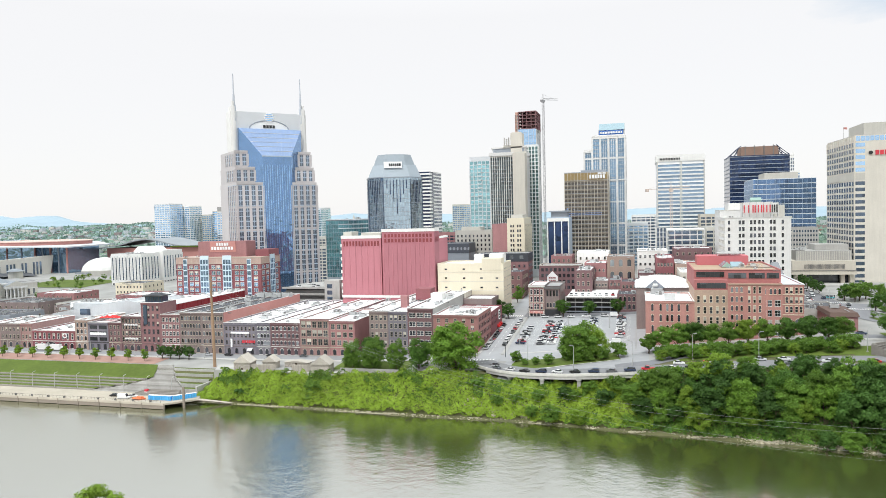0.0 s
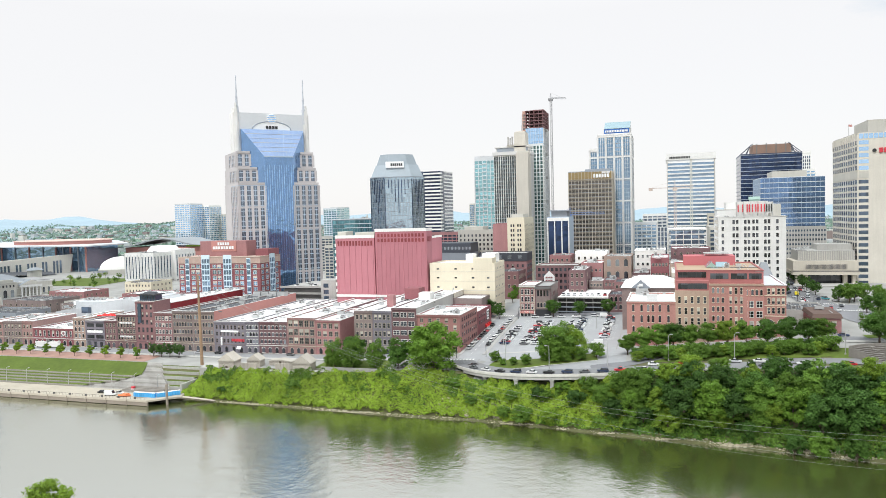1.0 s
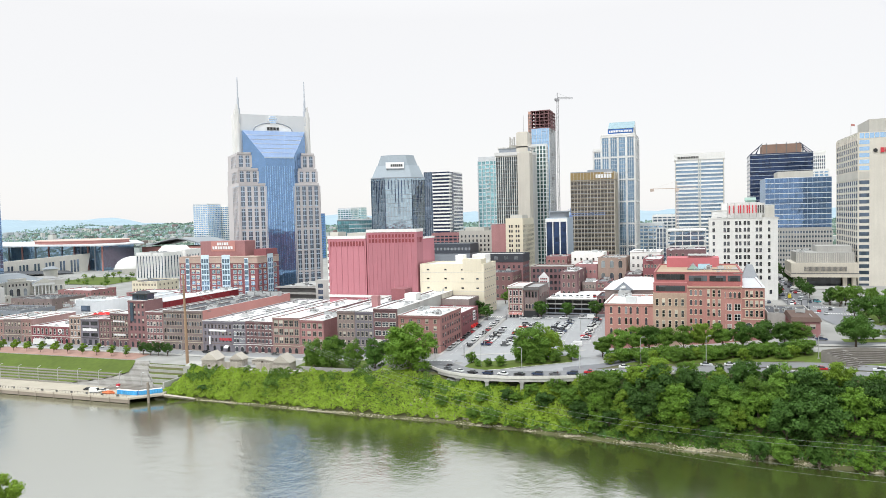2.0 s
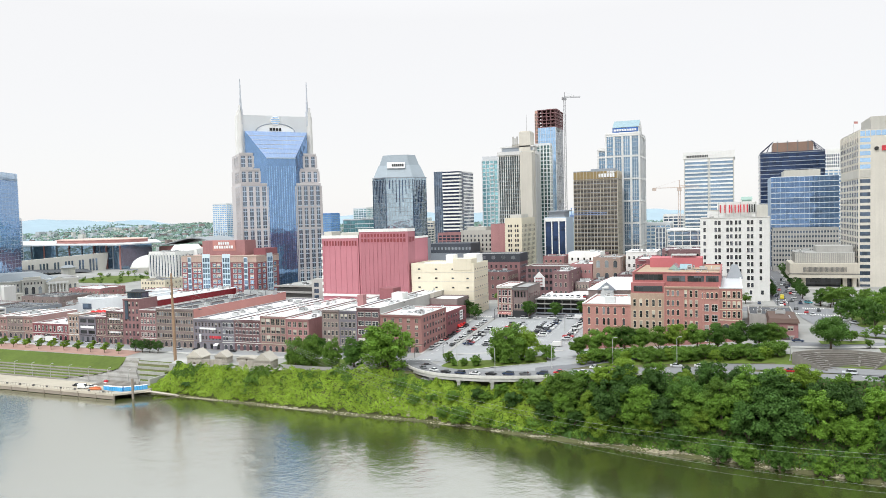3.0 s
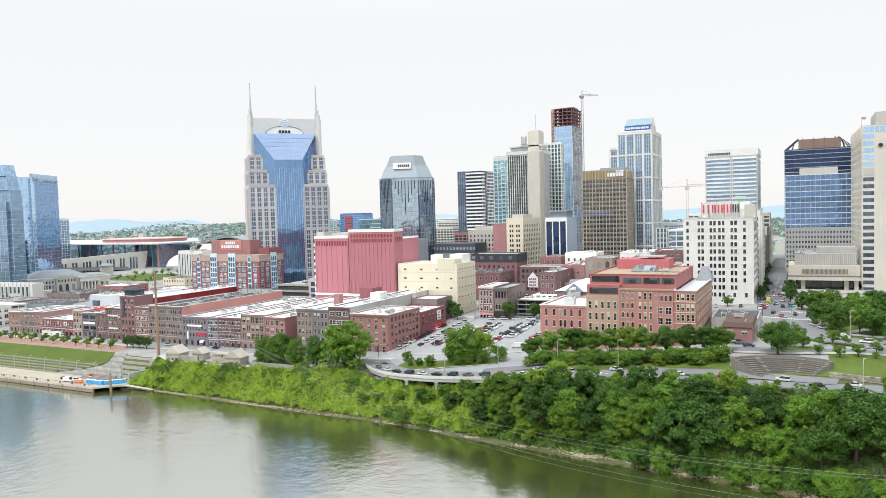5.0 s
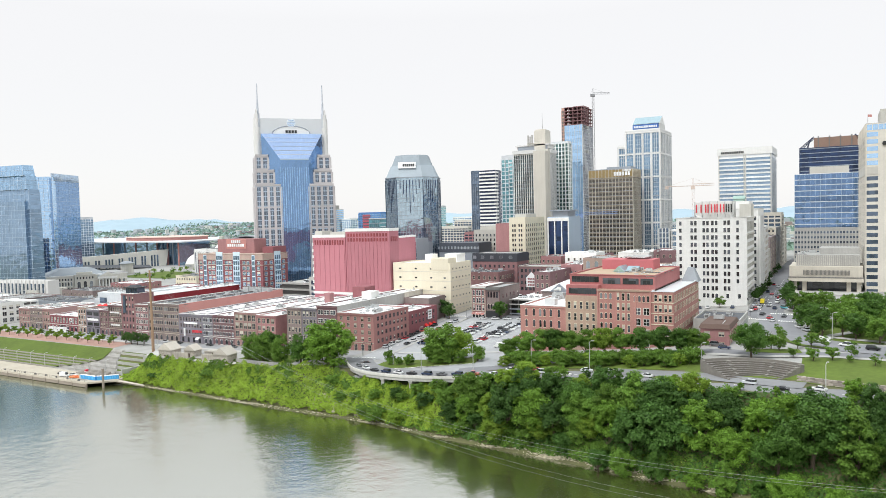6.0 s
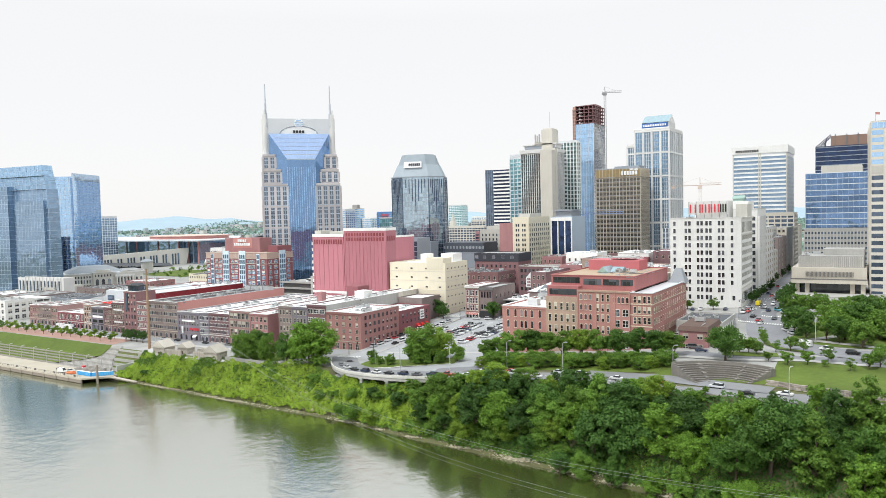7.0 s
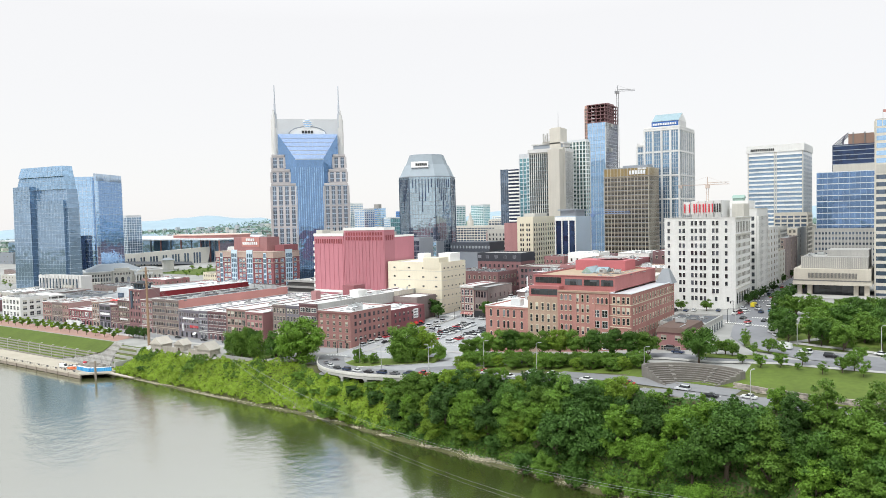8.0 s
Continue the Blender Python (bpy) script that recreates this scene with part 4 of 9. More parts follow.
wi = warehouse(-242.2, -228, 452, 23.4, BRICK_BROWN, 4, 7, "weathered brown brick warehouse with a salmon side wall", w=1.1, h=2.4, style="arch", roof=ROOF_DARK, seed=15, units=8)
part("side_wall", Shape().box(-228.0, -227.7, 357.2, 452, 8, 23.6), SALMON, wi)
for k in range(4):
    part("rooftop_chiller", Shape().box(0, 5.5, 0, 5, 0.3, 3.2).box(0.6, 2.4, 1.0, 4.0, 3.2, 3.6, 1).box(3.1, 4.9, 1.0, 4.0, 3.2, 3.6, 1), [UNIT, CONCRETE_DARK], wi, m=pose(-252 + k * 6.3, 436, 22.7))
wj = warehouse(-228, -207.4, 463, 17.8, BRICK_GREY, 3, 8, "dark grey brick warehouse with pub signs", w=1.1, h=2.0, trim=BRICK_BROWN, seed=16, units=10)
part("sign_board", Shape().box(4.5, 16, -0.3, 0, 0, 1.0), SIGN_WHITE, wj, m=south(-228, 357, 11.8))
bars(wj, south(-228, 357, 0), 11.6, 6.6, 8.6, 1.5, 6, SIGN_RED)
part("blade_sign", Shape().box(4.6, 5.6, -0.9, -0.2, 4.2, 8.8), SIGN_WHITE, wj, m=south(-228, 357, 0))
part("awning", Shape().poly([(15, 0, 3.6), (15, -1.5, 2.6), (18, -1.5, 2.6), (18, 0, 3.6)]).box(15, 18, -1.5, -1.4, 2.2, 2.6), SIGN_WHITE, wj, m=south(-228, 357, 0.2))
warehouse(-207.4, -198.6, 463, 18.0, BRICK_GREY, 3, 4, "narrow grey stone-fronted warehouse", w=1.25, h=2.3, style="arch", trim=FRAME_WHITE, seed=17, units=4)
warehouse(-198.6, -180.5, 463, 18.3, BRICK_DARK, 3, 7, "dark brick warehouse with white arched windows", w=1.25, h=2.2, style="arch", trim=FRAME_WHITE, seed=18, units=9, ground=0.5)
warehouse(-180.5, -163, 463, 20.8, BRICK_ORANGE, 3, 5, "orange brick warehouse with tall grouped windows", w=2.3, h=3.5, style="pair", trim=FRAME_CREAM, seed=19, units=9, ground=0.7)
warehouse(-163, -148.1, 405, 19.8, BRICK_ROSE, 3, 4, "red brick warehouse with stone lintels", w=2.0, h=2.6, style="pair", trim=FRAME_CREAM, seed=20, units=6, ground=1.0)
wo = thing("warehouse", -170, 440, 8, "white-roofed rear warehouse with skylights", "warehouse", ROW)
body(wo, -163, -142, 405.1, 466, 2, 20.6, BRICK_DARK, ROOF_WHITE, 0.7)
roof_units(wo, -161, -144, 410, 462, 19.9, 12, 21)
warehouse(-139.6, -128.8, 455, 25.4, BRICK_BROWN, 4, 4, "tall tan-brown brick warehouse", w=1.35, h=2.4, seed=22, units=4, ground=1.4)
warehouse(-128.8, -118, 455, 25.4, BRICK_GREY, 4, 4, "tall grey-brown brick warehouse", w=1.35, h=2.4, seed=23, units=4, ground=1.9)
wq = warehouse(-118, -104.2, 458, 27.2, BRICK_DARK, 4, 3, "tall dark brick warehouse with wide window groups", w=3.4, h=2.2, style="pair", trim=FRAME_WHITE, seed=24, units=8, ground=2.5)
part("side_wall", Shape().box(-104.2, -103.95, 357.3, 458, 4, 27.2), CONCRETE, wq)
part("chimney", Shape().box(-128.4, -124.6, 377, 381, 24.6, 31.5), BRICK_ROSE, wq)
part("lift_house", Shape().box(-128, -119, 404, 415, 26, 32.5), BRICK_MAROON, wq)
part("lift_house", Shape().box(-117, -110, 398, 406, 26, 30.5), WHITE_WALL, wq)
# corner warehouse with a long side
wz = warehouse(-103.9, -80.2, 391.7, 23.9, BRICK_CORNER, 4, 5, "red-brown brick corner warehouse by the street", w=1.5, h=1.9, style="pair", trim=FRAME_CREAM, seed=25, units=9, ground=4.0, door="pair")
wz_face = east(-80.2, 357, 4.0)
windows(wz, wz_face, spread(2, 33, 8), [4.2, 8.4, 12.4, 16.2], 1.5, 1.9, "sash", BRICK_DARK)
wy = thing("warehouse", -92, 392, 6, "maroon brick building with red awnings and a painted sign", "warehouse", ROW)
body(wy, -103.9, -80.1, 391.8, 424, 3, 20.8, BRICK_MAROON, ROOF_WHITE, 0.7)
f = east(-80.1, 391.8, 6)
windows(wy, f, spread(1.5, 30, 7), [7.2, 10.8], 1.3, 1.8, "sash", BRICK_DARK)
part("sign_board", Shape().box(21, 25.5, -0.25, 0, 7.6, 13.2), SIGN_WHITE, wy, m=f)
for k in range(3):
    bars(wy, f, 21.6, 8.4 + k * 1.6, 3.3, 0.8, 3, SIGN_BLACK)
    part("awning", Shape().poly([(0, 0, 5.4), (2.8, 0, 5.4), (2.8, -1.6, 3.9), (0, -1.6, 3.9)]).poly([(0, 0, 5.4), (0, -1.6, 3.9), (0, 0, 3.9)]).poly([(2.8, 0, 5.4), (2.8, 0, 3.9), (2.8, -1.6, 3.9)]), RED_CLOTH, wy, m=f @ pose(17 + k * 4.6, 0, 0))
roof_units(wy, -101, -84, 396, 420, 20.1, 6, 26)
wx = thing("warehouse", -95, 425, 8, "white stepped rear roof with fenced plant", "warehouse", ROW)
body(wx, -104, -86, 424.2, 445, 4, 24.5, BRICK_BROWN, ROOF_WHITE, 0.7)
for k in range(8):
    part("fence_panel", Shape().box(-103.5, -103.2, 424.5 + k * 2.4, 426.7 + k * 2.4, 24.5, 27.5), TIMBER, wx)

# red parasols on a roof terrace
for k in range(12):
    p = thing("parasol", -318 + (k % 6) * 3.3, 366 + (k // 6) * 4.5 + (k % 2) * 1.2, 16.0, "red canvas parasol on a roof terrace", "parasol", "roof terrace parasols")
    part("pole", Shape().tube([(0, 0, 0), (0, 0, 2.9)], [0.05, 0.05], 6), LAMP_GREY, p, m=WORLD[p.name])
    part("canopy", Shape().prism([(1.9 * math.cos(q * math.pi / 4), 1.9 * math.sin(q * math.pi / 4)) for q in range(8)], 2.3, 3.1, shrink=0.05), RED_CLOTH, p, m=WORLD[p.name])

# white vaulted hall behind the row
hall = thing("hall", -345, 400, 2, "white metal hall with a rounded vault", "hall")
prof = [(-385, 12), (-385, 15.5), (-360, 19), (-345, 22), (-332, 24), (-322, 24.5), (-316, 23.5), (-312, 20), (-311, 12)]
s = Shape()
for (xa, za), (xb, zb) in zip(prof[:-1], prof[1:]):
    s.poly([(xa, 397, za), (xb, 397, zb), (xb, 440, zb), (xa, 440, za)])
s.poly([(x, 397, z) for x, z in prof][::-1]).poly([(x, 440, z) for x, z in prof])
s.box(-385, -311, 397.2, 439.8, -2, 14.2)
HALL_METAL = mat("pale_hall_metal", (0.52, 0.54, 0.56), 0.6, 0.1, var=0.12, streak=0.1)
part("vault", s, HALL_METAL, hall)
for k in range(14):
    x = -380 + k * 4.9
    z = float(np.interp(x, [q[0] for q in prof[1:]], [q[1] for q in prof[1:]]))
    part("roof_seam", Shape().box(x - 0.12, x + 0.12, 397, 440, z - 0.1, z + 0.25), UNIT, hall)
part("roof_step", Shape().box(-384, -352, 412, 428, 15, 21), ROOF_WHITE, hall)
for k in range(16):
    part("wall_rib", Shape().box(-383.6 + k * 2, -383.4 + k * 2, 411.8, 412, 16, 20.8), UNIT, hall)
part("roof_step", Shape().box(-372, -340, 402, 409, 17, 22.0), HALL_METAL, hall)
part("door_panel", Shape().box(-362, -354, 396.6, 397, 15, 19), G_SLATE, hall)
roof_units(hall, -380, -362, 399, 410, 17.4, 7, 27)
roof_units(hall, -383, -354, 413, 427, 21, 9, 28)

# low blocks between the second and third streets
LOW = "low downtown blocks behind the river street"


def low_block(x0, x1, y0, y1, z1, wall, roof, label, cols=5, floors=2, units=4, seed=0, side=True, w=1.2, h=1.8, rim=None, trim=None, style="sash"):
    g0 = height((x0 + x1) / 2, (y0 + y1) / 2)
    b = thing("low_building", (x0 + x1) / 2, (y0 + y1) / 2, g0, label, "building", LOW)
    body(b, x0, x1, y0, y1, g0 - 4, z1, wall, roof, 0.7, rim)
    make = windows if y0 < 440 or style == "arch" else window_rows
    dz = (z1 - g0 - 1.0) / floors
    zs = [dz * (k + 0.3) for k in range(floors)]
    make(b, south(x0, y0, g0), spread(0.6, x1 - x0 - 0.6, cols), zs, w, min(h, dz * 0.62), style, trim)
    if side:
        make(b, east(x1, y0, g0), spread(1, y1 - y0 - 1, max(2, int(cols * 0.7))), zs, w, min(h, dz * 0.62), style, trim)
    roof_units(b, x0 + 2, x1 - 2, y0 + 2, y1 - 2, z1 - 0.7, units, seed)
    return b


low_block(-405, -378, 400, 432, 12, BRICK_BROWN, ROOF_WHITE, "low brown brick block with a white roof", 6, 2, 5, 31)
low_block(-425, -398, 440, 480, 15, BRICK_BROWN, ROOF_GREY, "brown brick block with a flat grey roof", 6, 3, 4, 32)
low_block(-392, -352, 446, 478, 17, BRICK_MAROON, ROOF_WHITE, "maroon brick block with a pale roof", 8, 3, 5, 33)
low_block(-348, -300, 452, 478, 20, BRICK_MAROON, ROOF_WHITE, "maroon brick block with a white roof", 9, 3, 4, 34)
low_block(-297, -262, 456, 476, 19, BRICK_ROSE, ROOF_WHITE, "red brick block with a white roof", 7, 3, 5, 35)
low_block(-452, -418, 470, 500, 13, STONE, ROOF_GREY, "pale stone block with a grey roof", 7, 2, 3, 36)
low_block(-360, -322, 500, 530, 18, CREAM, ROOF_WHITE, "cream rendered block with a white roof", 9, 3, 3, 37)
low_block(-420, -372, 500, 530, 16, BRICK_ROSE, ROOF_WHITE, "red brick block with a white flat roof", 8, 2, 3, 38)

# ---- the pink parking tower and the cream one
pink = thing("parking_tower", -159, 446.5, 9, "tall windowless pink-panelled parking tower", "parking tower")
body(pink, -193, -164.6, 446.5, 472, 2, 61.5, PINK, ROOF_GREY, 1.0)
body(pink, -163.6, -127.6, 445.8, 457, 2, 65.5, PINK, ROOF_GREY, 1.0)
body(pink, -163.6, -127.7, 457.1, 479, 2, 60.5, PINK, ROOF_GREY, 1.0, rim=None)
for a, b_, y, z in ((-193.2, -164.6, 446.2, 61.5), (-163.8, -127.4, 445.5, 65.5)):
    part("white_coping", Shape().box(a, b_, y, y + 1.2, z, z + 2.0), WHITE_WALL, pink)
part("white_coping", Shape().box(-128.6, -127.3, 446.7, 457, 65.5, 67.4), WHITE_WALL, pink)
part("white_coping", Shape().box(-193.4, -192.2, 447.4, 472, 61.5, 63.6), WHITE_WALL, pink)
part("white_coping", Shape().box(-128.6, -127.4, 457.2, 479, 60.5, 61.8), WHITE_WALL, pink)
part("white_base", Shape().box(-193.2, -127.4, 445.6, 447, 22.0, 23.6), WHITE_WALL, pink)
part("recess", Shape().box(-164.6, -163.6, 448, 450, 2, 61), PINK_DARK, pink)
uprights(pink, south(-193, 446.5, 0), [1.5 + 4.3 * k for k in range(7)], 23.6, 58, 0.35, 0.22, PINK, "panel_rib")
uprights(pink, south(-163.6, 445.8, 0), [1.0 + 3.1 * k for k in range(12)], 23.6, 58, 0.35, 0.22, PINK, "panel_rib")
for z in (58.6, 61.9):
    me = window_mesh(1.6, 2.4 if z < 60 else 2.2, "bare", PINK, PINK_DARK)
    for u in spread(-162.4, -128.8, 14):
        part("screen_opening", me, None, pink, m=south(u, 445.8, z))
me = window_mesh(1.3, 3.3, "bare", PINK, PINK_DARK)
for u in spread(-192, -165.6, 12):
    part("screen_opening", me, None, pink, m=south(u, 446.5, 56.4))
for u in spread(446.6, 456, 4):
    part("screen_opening", me, None, pink, m=east(-127.6, u, 58.6))
for k in range(8):
    part("quoin", Shape().box(-193.5, -192.6, 446.0, 447.4, 25 + k * 4.4, 27.2 + k * 4.4), WHITE_WALL, pink)
part("penthouse", Shape().box(-180, -166, 450, 466, 61, 65.2).box(-192, -186, 448, 460, 61, 66), STONE, pink)
roof_units(pink, -186, -168, 450, 468, 61, 8, 41)
part("penthouse", Shape().box(-150, -136, 458, 470, 60, 64), CONCRETE, pink)

yel = thing("parking_tower", -104, 447.5, 11, "cream rendered parking building with small vents", "parking tower")
body(yel, -126.4, -83, 447.5, 476, 4, 44.4, CREAM, ROOF_WHITE, 0.9)
part("stair_tower", Shape().box(-97, -84.5, 447.3, 458, 40, 47.4), CREAM, yel)
part("stair_tower", Shape().box(-102, -97, 448.2, 456, 44, 50.0), WHITE_WALL, yel)
part("lift_house", Shape().box(-95, -86, 462, 474, 44, 49.5), WHITE_WALL, yel)
bands(yel, south(-125.3, 447.5, 0), 0, 42.3, [14.6, 20.6, 26.6, 32.6, 38.6], 0.25, 0.12, CREAM_STONE, "ledge")
bands(yel, east(-83, 447.5, 0), 0, 28.5, [14.6, 20.6, 26.6, 32.6, 38.6], 0.25, 0.12, CREAM_STONE, "ledge")
windows(yel, south(-125.3, 447.5, 0), [4.5, 16.5, 28, 38], [16.4, 22.4, 28.4, 34.4, 40.2], 1.6, 0.9, "bare", CREAM_STONE)
windows(yel, east(-83, 447.5, 0), [3, 7.5, 12, 16.5, 21, 25.5], [16.4, 22.4, 28.4, 34.4, 40.2], 1.2, 0.9, "bare", CREAM_STONE)

# ---- open parking deck beside the pink tower
deck = thing("parking_deck", -220, 475, 8, "open concrete parking deck with cars on the roof", "parking deck")
for k in range(4):
    z = 11 + k * 4.6
    part("deck_slab", Shape().box(-252, -196, 472, 520, z, z + 0.5), CONCRETE, deck)
    part("deck_rail", Shape().box(-252, -196, 471.8, 472.1, z, z + 1.5).box(-196.2, -195.9, 472, 520, z, z + 1.5), CONCRETE, deck)
# dark box added inside for the shade of the open storeys
part("deck_core", Shape().box(-250, -198, 474, 518, 3, 24), CONCRETE_DARK, deck)
part("stair_tower", Shape().box(-217, -205.3, 469.6, 480, 4, 31.2), CONCRETE, deck)
rows(deck, south(-215, 469.6, 12), 4, 0, 4.5, 4, 1, 0.9, 3.0, G_SLATE)
part("stair_tower", Shape().box(-203, -194, 476, 486, 4, 49), CONCRETE, deck)
for k in range(8):
    part("stair_opening", Shape().box(-202, -196, 475.8, 476.1, 14 + k * 4.4, 16.2 + k * 4.4), CONCRETE_DARK, deck)

# ---- brick office block with a white-lettered sign
off = thing("office_block", -310, 480, 10, "eight-storey red brick office block with pale blue window bays", "office block")
body(off, -346, -273, 480, 509.5, 2, 47.5, BRICK_MAROON, ROOF_GREY, 0.8)
part("attic_storey", Shape().box(-346.1, -272.9, 479.9, 509.6, 43.2, 47.8), TAN_BRICK, off)
for face, wid, slim, wide_, pairs in (
        (south(-346, 480, 0), 73, (8.1, 63.2), (25.0, 44.6), (2.9, 13.3, 17.7, 32.7, 37.0, 52.6, 57.0, 68.6)),
        (east(-273, 480, 0), 29.5, (), (17.0,), (3.4, 9.6, 24.4))):
    for u, half in [(u, 1.7) for u in slim] + [(u, 3.7) for u in wide_]:
        z1 = 49.2 if half > 2 else 46.6
        part("window_bay", Shape().box(u - half, u + half, -0.5, 0, 12, z1), PALE_BLUE_FRAME, off, m=face)
        rows(off, face @ pose(u - half + 0.2, -0.5, 12.6), half * 2 - 0.4, 0, 4.3, 8, 3 if half > 2 else 1, 0.84, 3.3, G_MIST, sill=PALE_BLUE_FRAME)
    windows(off, face, list(pairs), [13 + 4.3 * j for j in range(7)], 3.0, 2.7, "pair", FRAME_WHITE, G_STEEL)
    for u in pairs:
        windows(off, face, [u - 1.0, u + 1.0], [44.0], 1.0, 2.4, "sash", FRAME_CREAM)
    bands(off, face, -0.2, wid + 0.2, [38.4, 42.7, 47.4], 0.5, 0.4, FRAME_CREAM, "cornice")
part("penthouse", Shape().box(-332, -290, 489, 503, 47, 59.6), BRICK_ROSE, off)
part("penthouse", Shape().box(-284, -272.8, 492, 508, 47, 53), BRICK_MAROON, off)
panel = part("sign_panel", Shape().box(-321.5, -299, 488.7, 489, 51.5, 59.6), SALMON, off)
bars(panel, south(-315.5, 488.6, 0), 0, 56.3, 11, 2.3, 5, SIGN_WHITE)
bars(panel, south(-320, 488.6, 0), 0, 53.2, 19.5, 2.3, 8, SIGN_WHITE)
roof_units(off, -342, -326, 484, 505, 47, 5, 43)

# ---------------------------------------------------------------- the blocks on the hill
# red and tan brick block above the trees
blk = thing("brick_block", 38, 358, 14, "long red and tan brick block with arched windows", "brick block")
body(blk, 3.1, 25.3, 357.6, 396, 2, 32.0, BRICK_BLOCK, ROOF_WHITE, 0.6, rim=WHITE_WALL)
body(blk, 25.3, 40.2, 357.4, 416, 2, 37.4, BRICK_BLOCK_TAN, ROOF_TAN, 0.4)
body(blk, 40.2, 63.5, 357.2, 416, 2, 40.6, BRICK_BLOCK, ROOF_TAN, 0.4, name="wall")
body(blk, 63.5, 72.8, 357.6, 417, 2, 40.0, BRICK_BLOCK, SILVER, 0.3, rim=SILVER)
fa = south(3.1, 357.6, 0)
windows(blk, fa, [3.0, 6.8, 9.9, 12.0, 15.1, 19.0], [17.0, 22.2, 27.3], 1.0, 3.3, "arch", FRAME_BLOCK)
windows(blk, south(25.3, 357.4, 0), [1.8, 4.6, 7.4, 10.2, 13.0], [16.3, 21.5, 26.3, 31.5], 1.1, 3.0, "hood", FRAME_BLOCK)
ft = south(40.2, 357.2, 0)
windows(blk, ft, [1.75, 3.8, 5.9], [19.6, 23.5, 27.8, 32.0, 36.5], 0.95, 2.4, "arch", FRAME_BLOCK)
windows(blk, ft, [9.2, 11.5, 13.8], [17.6, 22.1, 27.2, 31.6, 36.0], 0.95, 2.9, "hood", FRAME_BLOCK)
windows(blk, ft, [17.7, 21.4], [16.4, 20.8, 25.4, 30.0], 2.3, 2.7, "pair", FRAME_WHITE)
windows(blk, ft, [16.6, 18.5, 20.3, 22.2], [35.6], 0.95, 2.5, "arch", FRAME_BLOCK)
fw = south(63.5, 357.6, 0)
windows(blk, fw, [2.0, 3.9, 6.1, 8.0], [27.2, 31.6, 36.0], 1.1, 2.6, "sash", FRAME_BLOCK)
windows(blk, fw, [2.7, 7.0], [21.4], 3.0, 2.9, "arch", FRAME_BLOCK)
fe = east(72.8, 357.6, 0)
windows(blk, fe, spread(1, 58, 16), [17.5, 22, 26.8, 31.4, 36.0], 1.15, 2.3, "sash", FRAME_BLOCK)
bands(blk, fw, 0, 9.3, [25.9, 30.6, 35.2], 0.35, 0.2, FRAME_BLOCK, "string_course")
bands(blk, fe, 0, 59, [35.2], 0.35, 0.2, FRAME_BLOCK, "string_course")
bands(blk, fa, 0, 22, [16.0], 0.4, 0.25, FRAME_BLOCK, "string_course")
bands(blk, fa, 0, 22, [31.2], 0.6, 0.3, BRICK_BLOCK, "cornice")
bands(blk, ft, 0, 23.3, [39.8], 0.7, 0.35, BRICK_BLOCK_TAN, "cornice")
uprights(blk, ft, [0.2, 8.4, 16.8, 23.1], 4, 40.4, 0.6, 0.3, BRICK_BLOCK, "pilaster")
# set-back upper storeys
BRICK_SETBACK = mat("brick_setback", (0.396, 0.154, 0.150), 0.9, var=0.14, streak=0.1)
body(blk, 25.6, 64.0, 363.0, 416.6, 36, 46.3, BRICK_SETBACK, ROOF_TAN, 0.3, rim=BRICK_SETBACK)
part("upper_storey", Shape().box(25.4, 40.2, 358.6, 365, 36.5, 42.0), BRICK_SETBACK, blk)
for a, b_, y, z in ((26.6, 39.4, 358.5, 38.1), (26.6, 39.2, 362.9, 43.0), (41.0, 49.0, 362.9, 42.4), (50.0, 57.0, 362.9, 42.4), (57.8, 63.2, 362.9, 42.4)):
    part("ribbon_window", Shape().box(a, b_, y - 0.05, y + 0.3, z, z + 2.6), G_DARK, blk)
    n = int((b_ - a) / 2)
    for k in range(1, n):
        part("mullion", Shape().box(-0.06, 0.06, -0.1, 0, 0, 2.6), FRAME_DARK, blk, m=south(a + (b_ - a) * k / n, y, z))
part("penthouse", Shape().box(29.8, 55, 400, 414, 46, 50.8), mat("rose_penthouse", (0.5, 0.15, 0.165), 0.8, var=0.08), blk)
part("skylight", Shape().gable(40, 45.4, 383, 396, 46.2, 48.8, 0, "y", 1), [G_GABLE_ROOF, COPPER], blk)
part("skylight", Shape().gable(45, 50.5, 387, 396, 46.2, 48.4, 0, "x", 0), [G_GABLE_ROOF], blk)
part("hipped_turret", Shape().prism([(66, 410), (74, 410), (74, 418), (66, 418)], 39.6, 46.4, shrink=0.35, centre=(70, 414)), ROOF_SLATE, blk)
roof_units(blk, 44, 62, 368, 398, 46, 3, 51)
part("rooftop_chiller", Shape().box(12, 17, 366, 370, 31.4, 34.4), UNIT, blk)
part("pipe_rack", Shape().box(40, 52, 402, 412, 51.8, 52.2).box(40, 40.3, 402, 402.3, 50.8, 52), LAMP_GREY, blk)
# neighbour with pitched white roofs
nb = thing("white_roofed_house", 10, 410, 14, "low brick house with white gabled roofs", "building")
part("wall", Shape().box(-1.5, 27, 397.5, 440, 4, 34.4), BRICK_BROWN, nb)
part("hipped_roof", Shape().prism([(-2.3, 396.8), (27.8, 396.8), (27.8, 440.6), (-2.3, 440.6)], 34.4, 38.6, shrink=0.42, centre=(13, 416)), ROOF_WHITE, nb)
part("pediment", Shape().gable(3.0, 13.4, 396.2, 407, 34.2, 38.6, 0, "y", 1), [ROOF_WHITE, STEEL_GREY], nb)
part("pediment_window", Shape().box(7.2, 9.2, 396.0, 396.2, 34.9, 36.6), FRAME_WHITE, nb)
part("plant_room", Shape().box(6, 12, 391.5, 396, 31.4, 34.2), UNIT, nb)
